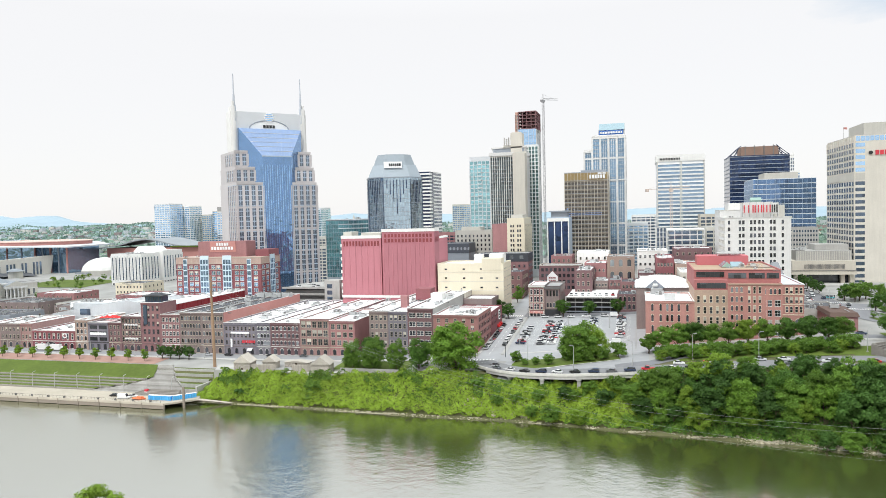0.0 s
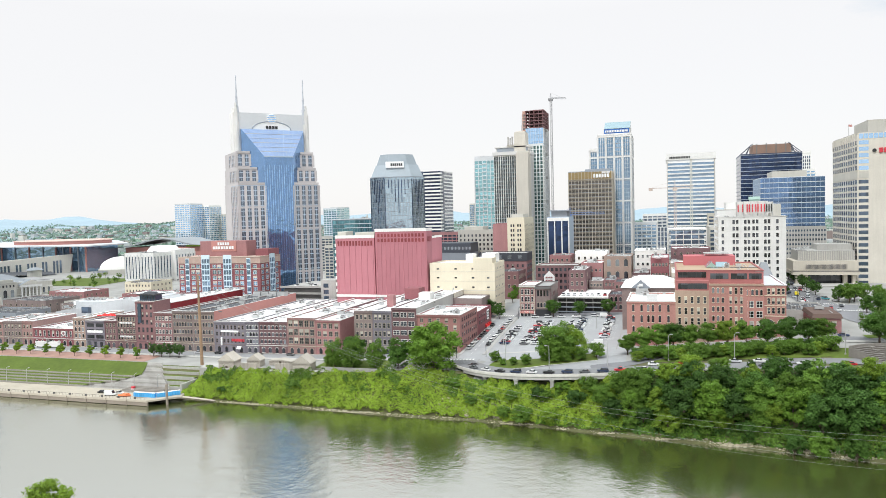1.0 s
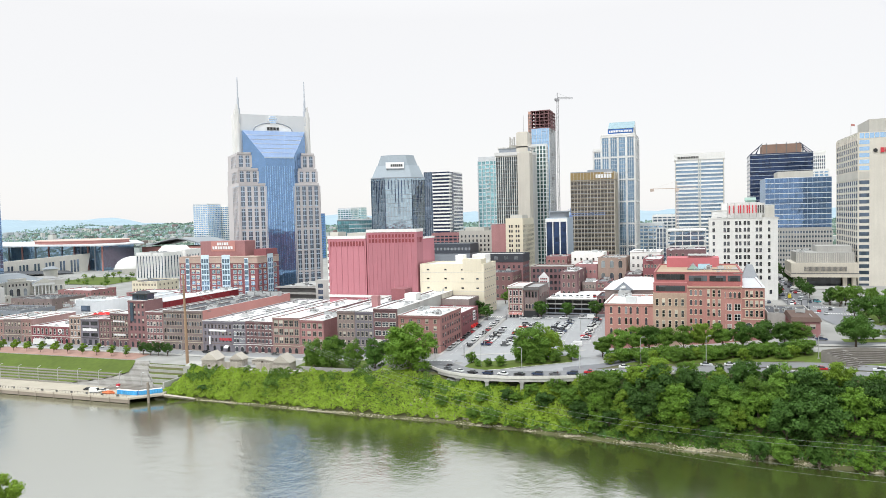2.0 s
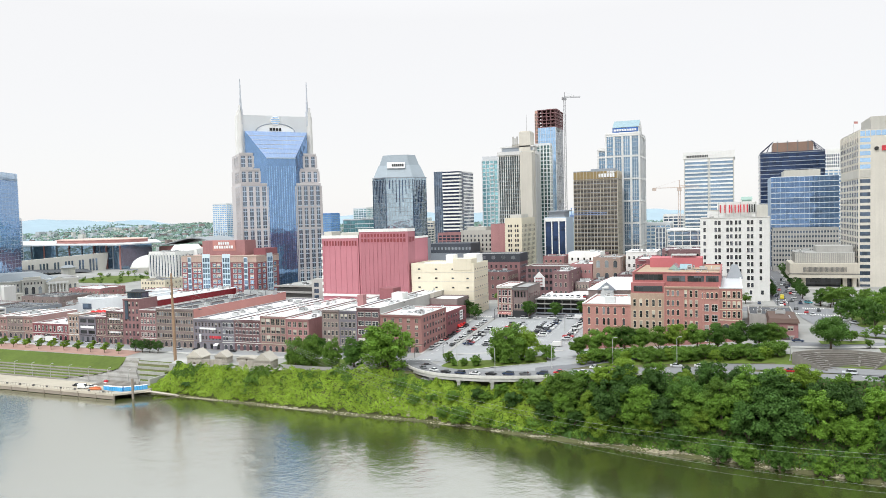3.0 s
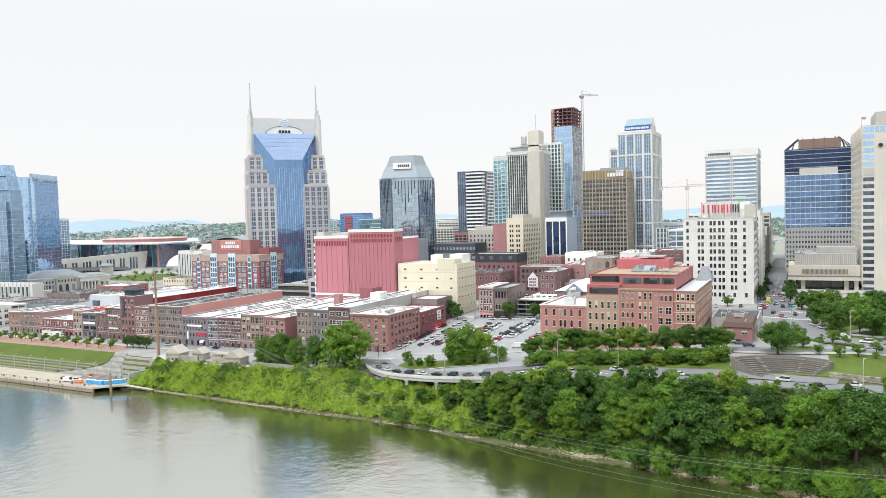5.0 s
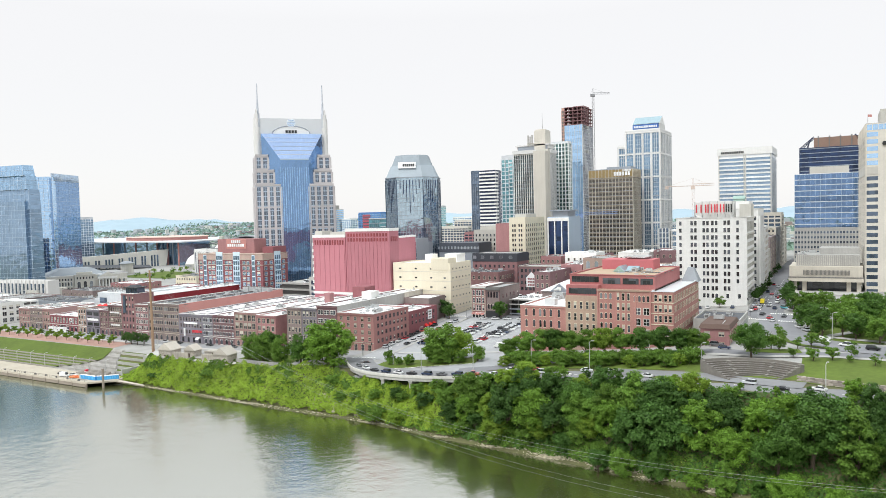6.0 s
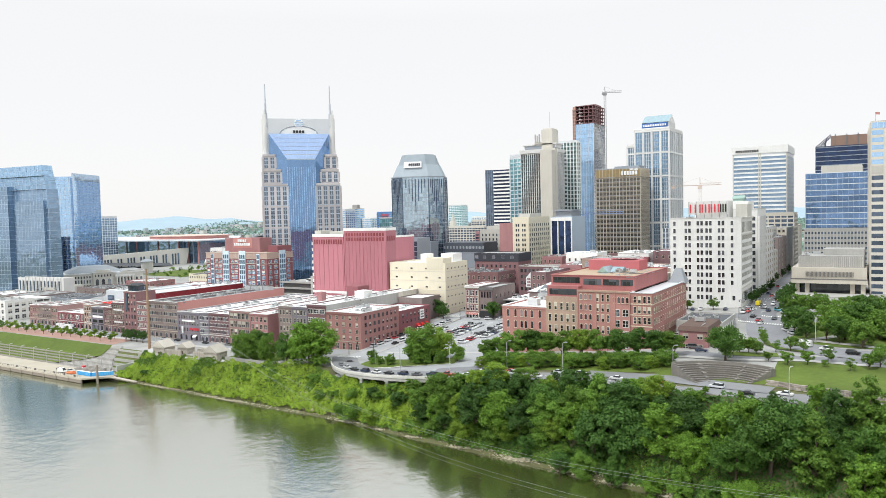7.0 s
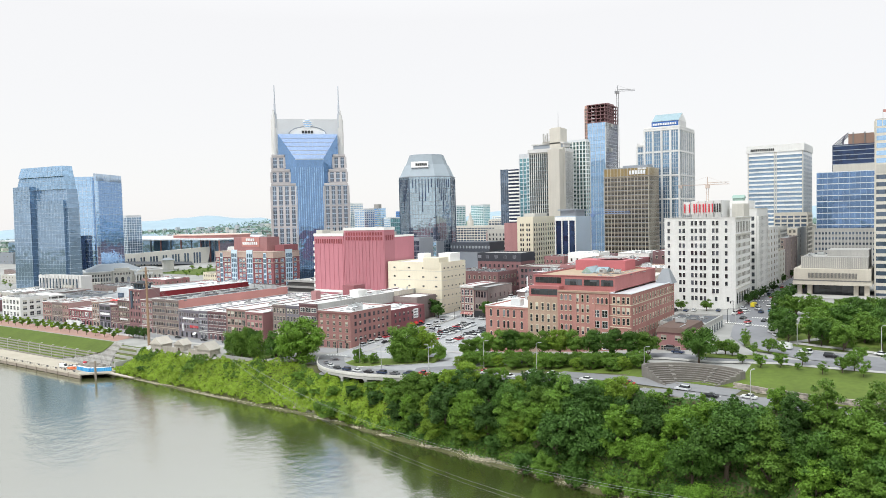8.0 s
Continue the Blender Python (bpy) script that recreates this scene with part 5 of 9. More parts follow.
part("duct", Shape().tube([(7, 392.5, 34.2), (7, 392.5, 35.6), (9.4, 393, 36)], [0.6, 0.6, 0.8], 8), UNIT, nb)
roof_units(nb, 5, 22, 388, 395, 31.4, 4, 55)

# small brick house with a brown mansard, and the flat shop behind it
sm = thing("brick_house", 89, 357, 17, "two-storey brick house with a brown mansard roof", "house")
part("wall", Shape().box(83.6, 94.8, 357, 382, 12, 25.6), BRICK_ROSE, sm)
part("mansard", Shape().prism([(83.0, 356.4), (95.4, 356.4), (95.4, 382.6), (83.0, 382.6)], 25.6, 27.4, shrink=0.9, centre=(89.2, 369.5)), ROOF_BROWN, sm)
windows(sm, south(83.6, 357, 0), [2.6, 8.2], [18.4, 22.6], 2.0, 1.7, "pair", FRAME_CREAM)
windows(sm, east(94.8, 357, 0), [3, 8.5, 14, 19.5], [18.6, 22.6], 1.5, 1.7, "pair", FRAME_CREAM)
roof_units(sm, 87, 91, 366, 373, 27.4, 2, 52)
sh = thing("flat_shop", 86, 398, 18, "flat-roofed shop with grey parapets", "shop")
body(sh, 76, 95.5, 384, 415, 12, 25.6, CONCRETE, ROOF_DARK, 0.8)
rows(sh, east(95.5, 385, 20), 29, 0, 4, 1, 7, 0.7, 3.2, G_SLATE)
roof_units(sh, 79, 92, 388, 411, 24.8, 5, 53)

# white office block with the letters on its roof
st = thing("white_office_block", 70, 472, 21, "twelve-storey white-painted office block with a rooftop sign", "office block")
body(st, 51.5, 89, 472, 509, 14, 69.6, AGED_WHITE, ROOF_GREY, 0.8, rim=AGED_WHITE)
zs = [24.8, 29.0] + [33.2 + 4.05 * k for k in range(9)]
fs = south(51.5, 472, 0)
windows(st, fs, [2.4, 32.8], zs[2:], 1.35, 2.3, "bare", WHITE_WALL)
windows(st, fs, [8.6, 10.6, 15.1, 17.1, 19.7, 21.7, 26.2, 28.2], zs[1:], 1.4, 2.4, "bare", WHITE_WALL)
windows(st, fs, [10.6, 15.1, 17.1, 19.7, 21.7, 27.5, 33.6], zs[:1], 1.4, 2.4, "bare", WHITE_WALL)
fe = east(89, 472, 0)
windows(st, fe, spread(1, 36, 11), [33.2 + 4.05 * k for k in range(7)], 1.3, 2.2, "bare", STONE)
windows(st, fe, spread(1, 36, 9), [61.6], 1.5, 5.6, "bare", STONE)
windows(st, fe, spread(2, 35, 8), [23.2], 2.6, 6.2, "arch", STONE)
bands(st, fe, -0.3, 37.3, [31.2, 60.0, 68.9], 0.7, 0.6, STONE, "cornice")
windows(st, west(51.5, 509, 0), spread(1, 36, 8), [33.2 + 4.05 * k for k in range(9)], 1.4, 2.2, "bare", STONE)
part("penthouse", Shape().box(64, 80, 479, 500, 69, 79), AGED_WHITE, st)
part("penthouse", Shape().box(83, 89, 492, 507, 69, 77), STONE, st)
roof_units(st, 55, 62, 478, 500, 69, 3, 54)
sign = thing("rooftop_sign", 72, 471.6, 69.6, "rooftop letter sign in red and black on white panels", "sign")
part("sign_panel", Shape().box(61.4, 82.2, 472.6, 473.0, 71.6, 78.4), PALE_GRANITE, sign)
for k in range(6):
    part("sign_strut", Shape().box(61.6 + k * 4.0, 61.8 + k * 4.0, 472.2, 474.5, 69, 78.8), LAMP_GREY, sign)


# the sign's four characters, as plain strokes in their colours
for x, wid, q in ((62.4, 5.6, SIGN_RED), (68.6, 4.2, SIGN_RED), (73.4, 4.2, SIGN_RED), (78.2, 3.2, SIGN_BLACK)):
    s = Shape()
    for k in range(3):
        s.box(x + k * (wid - 0.6) / 2, x + 0.6 + k * (wid - 0.6) / 2, 472.0, 472.4, 72.6, 77.2)
    part("sign_character", s, q, sign)

# tall beige neighbour behind the white block
nbr = thing("stone_tower", 60, 520, 20, "pale stone office tower with ornate top", "office block")
body(nbr, 54, 90, 522, 556, 12, 74, PALE_GRANITE, ROOF_GREY, 0.8, rim=STONE)
for face, wid in ((south(54, 522, 0), 36), (east(90, 522, 0), 34), (west(54, 556, 0), 34)):
    rows(nbr, face, wid, 26, 4.1, 11, 9, 0.42, 2.4, G_DARK, sill=PALE_GRANITE)
part("penthouse", Shape().box(60, 84, 528, 550, 73, 79), PALE_GRANITE, nbr)
part("copper_roof", Shape().box(75, 81, 530, 536, 79, 80.5).gable(74.5, 81.5, 529.5, 536.5, 80.5, 82.5, 0, "x"), COPPER, nbr)

# dark brick hotel, painted twin houses, deck with cars, brick and grey loft
vic = thing("victorian_house", -62, 444, 11, "narrow white-trimmed brick house with a pub front", "house")
body(vic, -66.6, -56.9, 444, 470, 4, 30.6, BRICK_ROSE, ROOF_WHITE, 0.5, rim=WHITE_WALL)
fv = south(-66.6, 444, 11)
windows(vic, fv, [1.7, 4.0, 5.7, 8.0], [4.8, 9.4, 14.0], 1.15, 3.0, "hood", FRAME_WHITE)
windows(vic, west(-66.6, 470, 11), spread(1, 25, 6), [5.0, 9.6, 14.2], 1.2, 2.4, "hood", FRAME_CREAM)
bands(vic, fv, 0, 9.7, [4.2, 8.8, 13.4, 18.0], 0.35, 0.35, FRAME_CREAM, "string_course")
uprights(vic, fv, [0.3, 9.4], 3.4, 18, 0.4, 0.25, FRAME_CREAM, "pilaster")
part("cornice", Shape().box(-0.3, 10, -0.9, 0, 18.6, 19.4), FRAME_WHITE, vic, m=fv)
part("shopfront", Shape().box(0.3, 9.4, -0.5, 0, 0, 3.4), FRAME_WHITE, vic, m=fv)
rows(vic, fv @ pose(0.5, -0.5, 0.4), 8.8, 0, 3, 1, 4, 0.75, 2.2, G_DARK)
for k in range(3):
    part("awning", Shape().poly([(0.5 + 3 * k, -0.5, 3.4), (3.1 + 3 * k, -0.5, 3.4), (3.1 + 3 * k, -2.0, 2.3), (0.5 + 3 * k, -2.0, 2.3)]), SALMON, vic, m=fv)
vb = thing("victorian_house", -52, 444, 11.5, "narrow dark brick house with tall windows", "house")
body(vb, -56.9, -47.0, 444, 474, 4, 30.0, BRICK_BROWN, ROOF_GREY, 0.5, rim=CONCRETE_DARK)
fv = south(-56.9, 444, 11.5)
windows(vb, fv, [2.0, 3.9, 5.9, 7.8], [12.4], 1.2, 3.6, "bare", BRICK_DARK)
windows(vb, fv, [2.0, 3.9, 5.9, 7.8], [5.4], 1.2, 3.0, "arch", FRAME_CREAM)
part("shopfront", Shape().box(0.2, 9.7, -0.35, 0, 0, 4.2), DARK_METAL, vb, m=fv)
uprights(vb, fv, [0.4, 9.5], 0, 18, 0.5, 0.3, BRICK_DARK, "pilaster")
part("cornice", Shape().box(-0.2, 10.1, -0.7, 0, 17.0, 18.2), CONCRETE_DARK, vb, m=fv)
windows(vb, east(-47.0, 444, 11.5), spread(1, 29, 5), [5.4, 12.0], 1.1, 2.2, "sash", BRICK)
hot = thing("brick_hotel", -56, 530, 15, "dark red brick hotel with a pale wall sign", "hotel")
body(hot, -71.5, -41, 530, 552, 6, 36.5, BRICK_DARK, ROOF_GREY, 0.6, rim=CREAM_STONE)
windows(hot, south(-71.5, 530, 15), spread(1, 29.5, 9), [4.2, 8.6, 13.0, 17.2], 1.9, 2.4, "bare", BRICK_DARK)
windows(hot, east(-41, 530, 15), spread(1, 21, 6), [4.2, 8.6, 13.0, 17.2], 1.3, 2.3, "sash", FRAME_CREAM)
part("wall_sign", Shape().box(6.0, 13.8, -0.4, 0, 6.5, 13.5).gable(6.0, 13.8, -0.4, 0.0, 13.5, 17.5, 0, "y"), SIGN_WHITE, hot, m=south(-71.5, 530, 15))
for k in range(3):
    bars(hot, south(-71.5, 529.6, 15), 7.2, 7.6 + 2.2 * k, 5.4, 1.1, 4, BRICK_MAROON)
gd = thing("parking_deck", -28, 452, 13, "dark open parking deck with a white roof", "parking deck")
for k in range(4):
    z = 13.0 + k * 2.9
    # lower slabs are coloured dark for shade, only the top one pale
    part("deck_slab", Shape().box(-44.5, -11.5, 452, 500, z, z + 0.4), PALE_GRANITE if k == 3 else CONCRETE_DARK, gd)
    part("deck_rail", Shape().box(-44.5, -11.5, 451.7, 452.0, z + 0.1, z + 0.8), CONCRETE if k > 1 else STEEL_GREY, gd)
# black box fills the storeys as their unlit interior
part("deck_core", Shape().box(-44, -12, 454, 499, 8, 21.5), SIGN_BLACK, gd)
part("deck_ramp", Shape().prism([(-40, 452.2), (-18, 452.2), (-18, 453.6), (-40, 453.6)], 16.0, 16.5), CONCRETE, gd)
for k in range(7):
    part("deck_column", Shape().box(-44.3 + k * 5.4, -43.8 + k * 5.4, 452.1, 452.6, 12, 21.6), CONCRETE_DARK, gd)
low_block(-13, 1.4, 451, 474, 24.5, BRICK_DARK, ROOF_DARK, "dark brick house with arched windows and a slate roof", 5, 2, 2, 111, w=1.4, h=3.2, trim=FRAME_CREAM, style="arch")
low_block(-41.5, -30.5, 486, 526, 36.5, BRICK_DARK, ROOF_WHITE, "tall narrow brick house with a long side wall", 3, 4, 5, 112, w=1.3, h=2.6, trim=FRAME_CREAM)
low_block(-29.8, -20.4, 502, 524, 28, BRICK_BROWN, ROOF_WHITE, "small brick house with a white roof", 4, 3, 4, 113, w=1.2, trim=FRAME_CREAM)
low_block(-20.2, -11.6, 502, 526, 28.5, BRICK, ROOF_SLATE, "small dark brick house with a slate roof", 3, 3, 3, 114, w=1.3)
low_block(-11.5, -1, 480, 503, 29.5, BRICK, ROOF_DARK, "red brick house with a dark roof", 4, 3, 4, 115, w=1.3, trim=FRAME_CREAM)
low_block(-0.6, 10, 494, 522, 34, BRICK_DARK, ROOF_GREY, "dark brick house with a gravel roof", 4, 4, 4, 116, w=1.3)
low_block(23, 48, 494, 530, 40, BRICK_TAN, ROOF_WHITE, "tan brick block with a crowded white roof", 7, 4, 9, 117, w=1.3)
low_block(-1, 20, 540, 575, 46, WHITE_WALL, ROOF_WHITE, "white-cornered block with a flat roof", 6, 5, 5, 118, w=1.4, trim=FRAME_WHITE, rim=WHITE_WALL)
low_block(-66, -50, 560, 585, 42, BRICK_ROSE, ROOF_GREY, "red brick house with a large white wall panel", 4, 5, 4, 119, w=1.4)
low_block(24, 50, 536, 560, 48, BRICK_DARK, ROOF_WHITE, "dark brick block with a white roof", 6, 5, 5, 120, w=1.3)
lo = thing("loft_block", -108, 552, 15, "brick loft block with a dark glazed upper storey", "apartment block")
body(lo, -121, -83, 554, 577, 6, 38, BRICK, ROOF_GREY, 0.5)
body(lo, -121.2, -82.8, 553.8, 577, 38, 44.5, mat("dark_slate_panel", (0.055, 0.06, 0.072), 0.5, var=0.08), ROOF_GREY, 0.5)
windows(lo, south(-121, 554, 15), spread(1, 37, 9), [5, 9.5, 14, 18.5], 1.4, 2.0, "sash", BRICK_DARK)
windows(lo, south(-121.2, 553.8, 39), [2.2, 9, 17, 25, 33], [1.2], 2.6, 2.4, "bare", STEEL_GREY, G_PANE)
windows(lo, east(-83, 554, 15), spread(1, 22, 6), [5, 9.5, 14, 18.5, 24.5], 1.4, 2.0, "bare", STEEL_GREY)
low_block(-122, -82.2, 518, 546, 33, BRICK, ROOF_DARK, "red brick block with a dark roof and plant", 9, 3, 12, 61, trim=FRAME_CREAM, w=1.5, h=2.4)
low_block(-22, -3, 527, 560, 43, BRICK_TAN, ROOF_GREY, "tan brick house with tall arches", 3, 3, 3, 62, w=2.6, h=5, style="arch")
low_block(-38, -22.5, 527, 555, 38.5, BRICK_ROSE, ROOF_WHITE, "red brick house with arched windows", 5, 3, 3, 63, style="arch")
low_block(-46, -22, 558, 579, 45, WHITE_WALL, ROOF_WHITE, "white stone house with cornices", 5, 4, 3, 64)
low_block(0, 22, 448, 490, 33, BRICK_BROWN, ROOF_WHITE, "brown brick block with white roof", 6, 3, 4, 65)
low_block(24, 48, 450, 490, 38, CREAM_STONE, ROOF_WHITE, "cream stone block with a corner tower", 7, 4, 4, 66)
low_block(11, 22.5, 495, 535, 44, BRICK_MAROON, ROOF_WHITE, "maroon brick block with a white roof", 5, 4, 3, 67)
low_block(-44, -24, 580, 610, 42, BRICK, ROOF_DARK, "red brick block with a glazed attic", 5, 4, 2, 68)

# grey open frame of a building under construction
cf = thing("concrete_frame", 37, 600, 20, "grey concrete parking frame under construction", "building frame")
for k in range(10):
    part("deck_slab", Shape().box(22, 51, 600, 640, 22 + k * 4.1, 22.9 + k * 4.1), PALE_GRANITE, cf)
part("deck_core", Shape().box(24, 49, 604, 638, 16, 58), G_MIST, cf)
uprights(cf, south(22, 600.4, 0), [0.5, 6, 11.5, 17.5, 23, 28.5], 14, 60, 0.6, 0.6, PALE_GRANITE, "column")
part("scaffold_tower", Shape().box(14, 21.5, 598, 606, 16, 61), STEEL_GREY, cf)
rows(cf, south(14, 598, 24), 7.5, 0, 3.8, 10, 3, 0.7, 2.8, G_SLATE)

# concrete civic hall with a deep overhang
ch = thing("civic_hall", 125, 554, 21, "beige concrete civic hall with an overhanging upper storey", "public building")
part("upper_storey", Shape().box(105, 145.5, 554, 592, 28.2, 37.0).box(104.6, 146, 553.2, 592.4, 27.4, 29.8), BEIGE, ch)
part("soffit_line", Shape().box(104.5, 146, 553.0, 553.3, 29.8, 30.4), CONCRETE_DARK, ch)
part("recessed_hall", Shape().box(107, 143, 562, 590, 14, 27.6), G_DARK, ch)
for x in (108, 113.5, 138, 143.5):
    part("support", Shape().box(x - 1.2, x + 1.2, 556, 560, 14, 27.6), BEIGE, ch)
for k in range(36):
    part("louvre_fin", Shape().box(113 + k * 0.72, 113.35 + k * 0.72, 553.5, 554, 31.6, 34.6), CONCRETE_DARK, ch)
part("attic", Shape().box(108.5, 144, 558, 588, 37, 44), CONCRETE, ch)
uprights(ch, south(108.5, 558, 0), [0.4 + 1.1 * k for k in range(32)], 37.4, 43.6, 0.25, 0.15, STONE, "panel_rib")
part("attic", Shape().box(122, 144, 566, 586, 44, 48), CONCRETE, ch)
roof_units(ch, 110, 120, 560, 582, 44, 4, 71)
part("forecourt", Shape().box(103, 147, 535, 553, 14, 21.6), PAVING, ch)

# fronts along the avenue, running back between the towers
low_block(66, 89, 560, 600, 62, PALE_GRANITE, ROOF_GREY, "pale stone office front on the avenue", 6, 10, 3, 101, w=1.5)
low_block(68, 87, 604, 640, 44, STONE, ROOF_GREY, "grey stone house on the avenue", 5, 6, 3, 102, w=1.4)
low_block(70, 86.5, 645, 700, 52, BRICK_BROWN, ROOF_GREY, "brown brick house on the avenue", 5, 8, 3, 103, w=1.4)
low_block(66, 86, 705, 830, 58, BEIGE, ROOF_GREY, "beige office front on the avenue", 6, 9, 3, 104, w=1.6)
low_block(108, 140, 905, 960, 52, STONE, ROOF_GREY, "pale stone block at the avenue's far end", 9, 7, 3, 105, w=1.6)

# ---------------------------------------------------------------- the towers
SKY = "downtown towers"


def tower(name, x, y, z, label, turn=0.0):
    return thing(name, x, y, z, label, "tower", SKY, turn)


def block(parent, x0, x1, y0, y1, z0, z1, wall, roof=None, name="wall"):
    body(parent, x0, x1, y0, y1, z0, z1, wall, roof or ROOF_GREY, 0.8, name=name)


# ---- the tall glass tower with two spires, set at an angle to the streets
tw = tower("spired_tower", -301.5, 553, 8, "blue glass tower between stepped granite shoulders with two spires", 47.1)
TM = WORLD[tw.name]
s = Shape()
s.poly([(-12.5, -16, 0), (12.5, -16, 0), (12.5, -16, 120.5), (-12.5, -16, 120.5)])
s.poly([(12.5, -16, 0), (27, -2, 0), (27, -2, 144), (12.5, -16, 120.5)])
s.poly([(-27, -2, 0), (-12.5, -16, 0), (-12.5, -16, 120.5), (-27, -2, 144)])
s.poly([(27, -2, 0), (27, 30, 0), (27, 30, 144), (27, -2, 144)]).poly([(27, 30, 0), (-27, 30, 0), (-27, 30, 144), (27, 30, 144)])
s.poly([(-27, 30, 0), (-27, -2, 0), (-27, -2, 144), (-27, 30, 144)]).poly([(27, -2, 144), (27, 30, 144), (-27, 30, 144), (-27, -2, 144)])
part("glass_shaft", s, G_BLUE, tw, m=TM)
part("sloped_glass", Shape().poly([(-12.5, -16.06, 120.5), (12.5, -16.06, 120.5), (27, -2.06, 144), (-27, -2.06, 144)]), G_SLOPE, tw, m=TM)
for k in range(1, 12):
    a = k / 12
    part("slope_rib", Shape().poly([(-12.5 + 25 * a, -16.3, 120.5), (-12.3 + 25 * a, -16.3, 120.5), (-26.8 + 54 * a, -2.3, 144), (-27 + 54 * a, -2.3, 144)]), BLUE_GREY, tw, m=TM)
for k in range(1, 6):
    a = k / 6
    w = 12.5 + 14.5 * a
    part("slope_rib", Shape().box(-w, w, -16.3 + 14 * a, -16.0 + 14 * a, 120.4 + 23.5 * a, 120.7 + 23.5 * a), SILVER, tw, m=TM)
uprights(tw, TM @ pose(0, -16, 0), [-12.3 + 2.05 * k for k in range(13)], 0, 113, 0.3, 0.5, G_BLUE_PALE, "glazing_fin")
bands(tw, TM @ pose(0, -16, 0), -12.6, 12.6, [119.6], 0.9, 0.5, BLUE_GREY, "ledge")
bands(tw, TM @ pose(0, -16, 0), -12.4, 12.4, [6 + 6.3 * k for k in range(18)], 0.16, 0.08, G_BLUE, "floor_line")
for side in (-1, 1):
    for u0, u1, n1, z1 in ((22, 33, 7.2, 124.6), (17.5, 33.6, 11.4, 111), (12.6, 34.2, 15.7, 98)):
        a, b_ = (u0, u1) if side > 0 else (-u1, -u0)
        part("shoulder", Shape().box(a, b_, -n1, 34, -8, z1), GREY_STONE, tw, m=TM)
        zf = {22: 112, 17.5: 99}.get(u0, 4)
        tall_ = z1 - zf - 1.6
        tiers = max(1, int(tall_ / 17.0))
        step_ = tall_ / tiers
        ncol = max(2, round((u1 - u0) / 5.2))
        part("shoulder_cap", Shape().box(a - 0.2, b_ + 0.2, -n1 - 0.5, -n1, z1 - 1.4, z1 + 0.4), GREY_STONE, tw, m=TM)
        flank = TM @ pose(b_, -n1, zf, 0, 0, 90) if side > 0 else TM @ pose(a, 26 - n1, zf, 0, 0, -90)
        for fm, wd, nc in ((TM @ pose(a, -n1, zf), b_ - a, ncol), (flank, 26, 5)):
            rows(tw, fm, wd, 0.8, step_, tiers, nc, 0.6, step_ - 1.6, G_SHOULDER, sill=GREY_STONE, deep=0.5)
            g = Shape()
            for k in range(int(tall_ / 4.2)):
                g.box(0, wd, -0.16, 0, 3.4 + 4.2 * k, 4.1 + 4.2 * k)
            for k in range(nc):
                g.box(wd * (k + 0.5) / nc - 0.14, wd * (k + 0.5) / nc + 0.14, -0.2, 0, 0.8, tall_ - 0.6)
            part("facade_grid", g, BLUE_GREY, tw, m=fm, kind="stuff")
    e = 30.5 * side
    part("ear", Shape().box(e - 2.4, e + 2.4, 0.5, 12, 120, 158).box(e - 1.5, e + 1.5, -0.2, 8, 120, 162).box(e - 0.7, e + 0.7, -0.6, 2, 124, 166), PALE_GRANITE, tw, m=TM)
    c = 29 * side
    part("spire", Shape().tube([(c, 2, 150), (c, 2, 163), (c, 2, 163.1), (c, 2, 172), (c, 2, 172.1), (c, 2, 189)], [1.8, 1.6, 1.0, 0.9, 0.6, 0.42], 8), SPIRE, tw, m=TM)
s = Shape()
s.box(-28.5, 28.5, 1, 12, 120, 158.2)
part("crown_slab", s, SILVER, tw, m=TM)
arch = [(17 * math.cos(math.pi * k / 12), 144 + 7.5 * math.sin(math.pi * k / 12)) for k in range(13)]
part("arch_panel", Shape().poly([(x, 0.6, z) for x, z in arch][::-1]), SIGN_WHITE, tw, m=TM)
part("arch_rim", Shape().tube([(x, 0.7, z) for x, z in arch], [0.55] * 13, 6), STEEL_GREY, tw, m=TM)
part("emblem", Shape().tube([(0, 0.9, 154), (0, 0.2, 154)], [4.0, 4.0], 20), SIGN_WHITE, tw, m=TM)
for k in range(4):
    w = (2.6, 3.7, 3.7, 2.4)[k]
    part("emblem_bar", Shape().box(-w, w, -0.1, 0.2, 151.2 + k * 1.7, 151.9 + k * 1.7), G_BLUE_PALE, tw, m=TM)
for k in range(4):
    part("sign_bar", Shape().box(-5.2 + 2.7 * k, -3.2 + 2.7 * k, 0.2, 0.6, 145.2, 147.6), SIGN_BLACK, tw, m=TM)
part("brick_base", Shape().box(-34.5, 34.5, -14, 36, -8, 13), BRICK_MAROON, tw, m=TM)

# ---- octagonal tower with a sloping crown
oc = tower("octagonal_tower", -213, 617, 12, "blue-grey octagonal tower with a sloping metal crown")
R1 = 26.0
cut = 0.5
pts8 = [(-R1 * cut, -R1), (R1 * cut, -R1), (R1, -R1 * cut), (R1, R1 * cut), (R1 * cut, R1), (-R1 * cut, R1), (-R1, R1 * cut), (-R1, -R1 * cut)]
OT = pose(-213, 617, 12, 0, 0, 24)
OCT_GLASS = glassy("octagon_glass", (0.4, 0.51, 0.59), 0.06, 0.8, island=0.14, rand=0.05, pane=2.0)
part("wall", Shape().prism([(x * 0.92, y * 0.92) for x, y in pts8], -6, 98), OCT_GLASS, oc, m=OT)
part("crown", Shape().prism([(x * 0.9, y * 0.9) for x, y in pts8], 98, 109, shrink=0.8), OCT_PANEL, oc, m=OT)
part("crown", Shape().prism([(x * 0.7, y * 0.7) for x, y in pts8], 108.6, 118.5, shrink=0.8), OCT_PANEL, oc, m=OT)
for i in range(8):
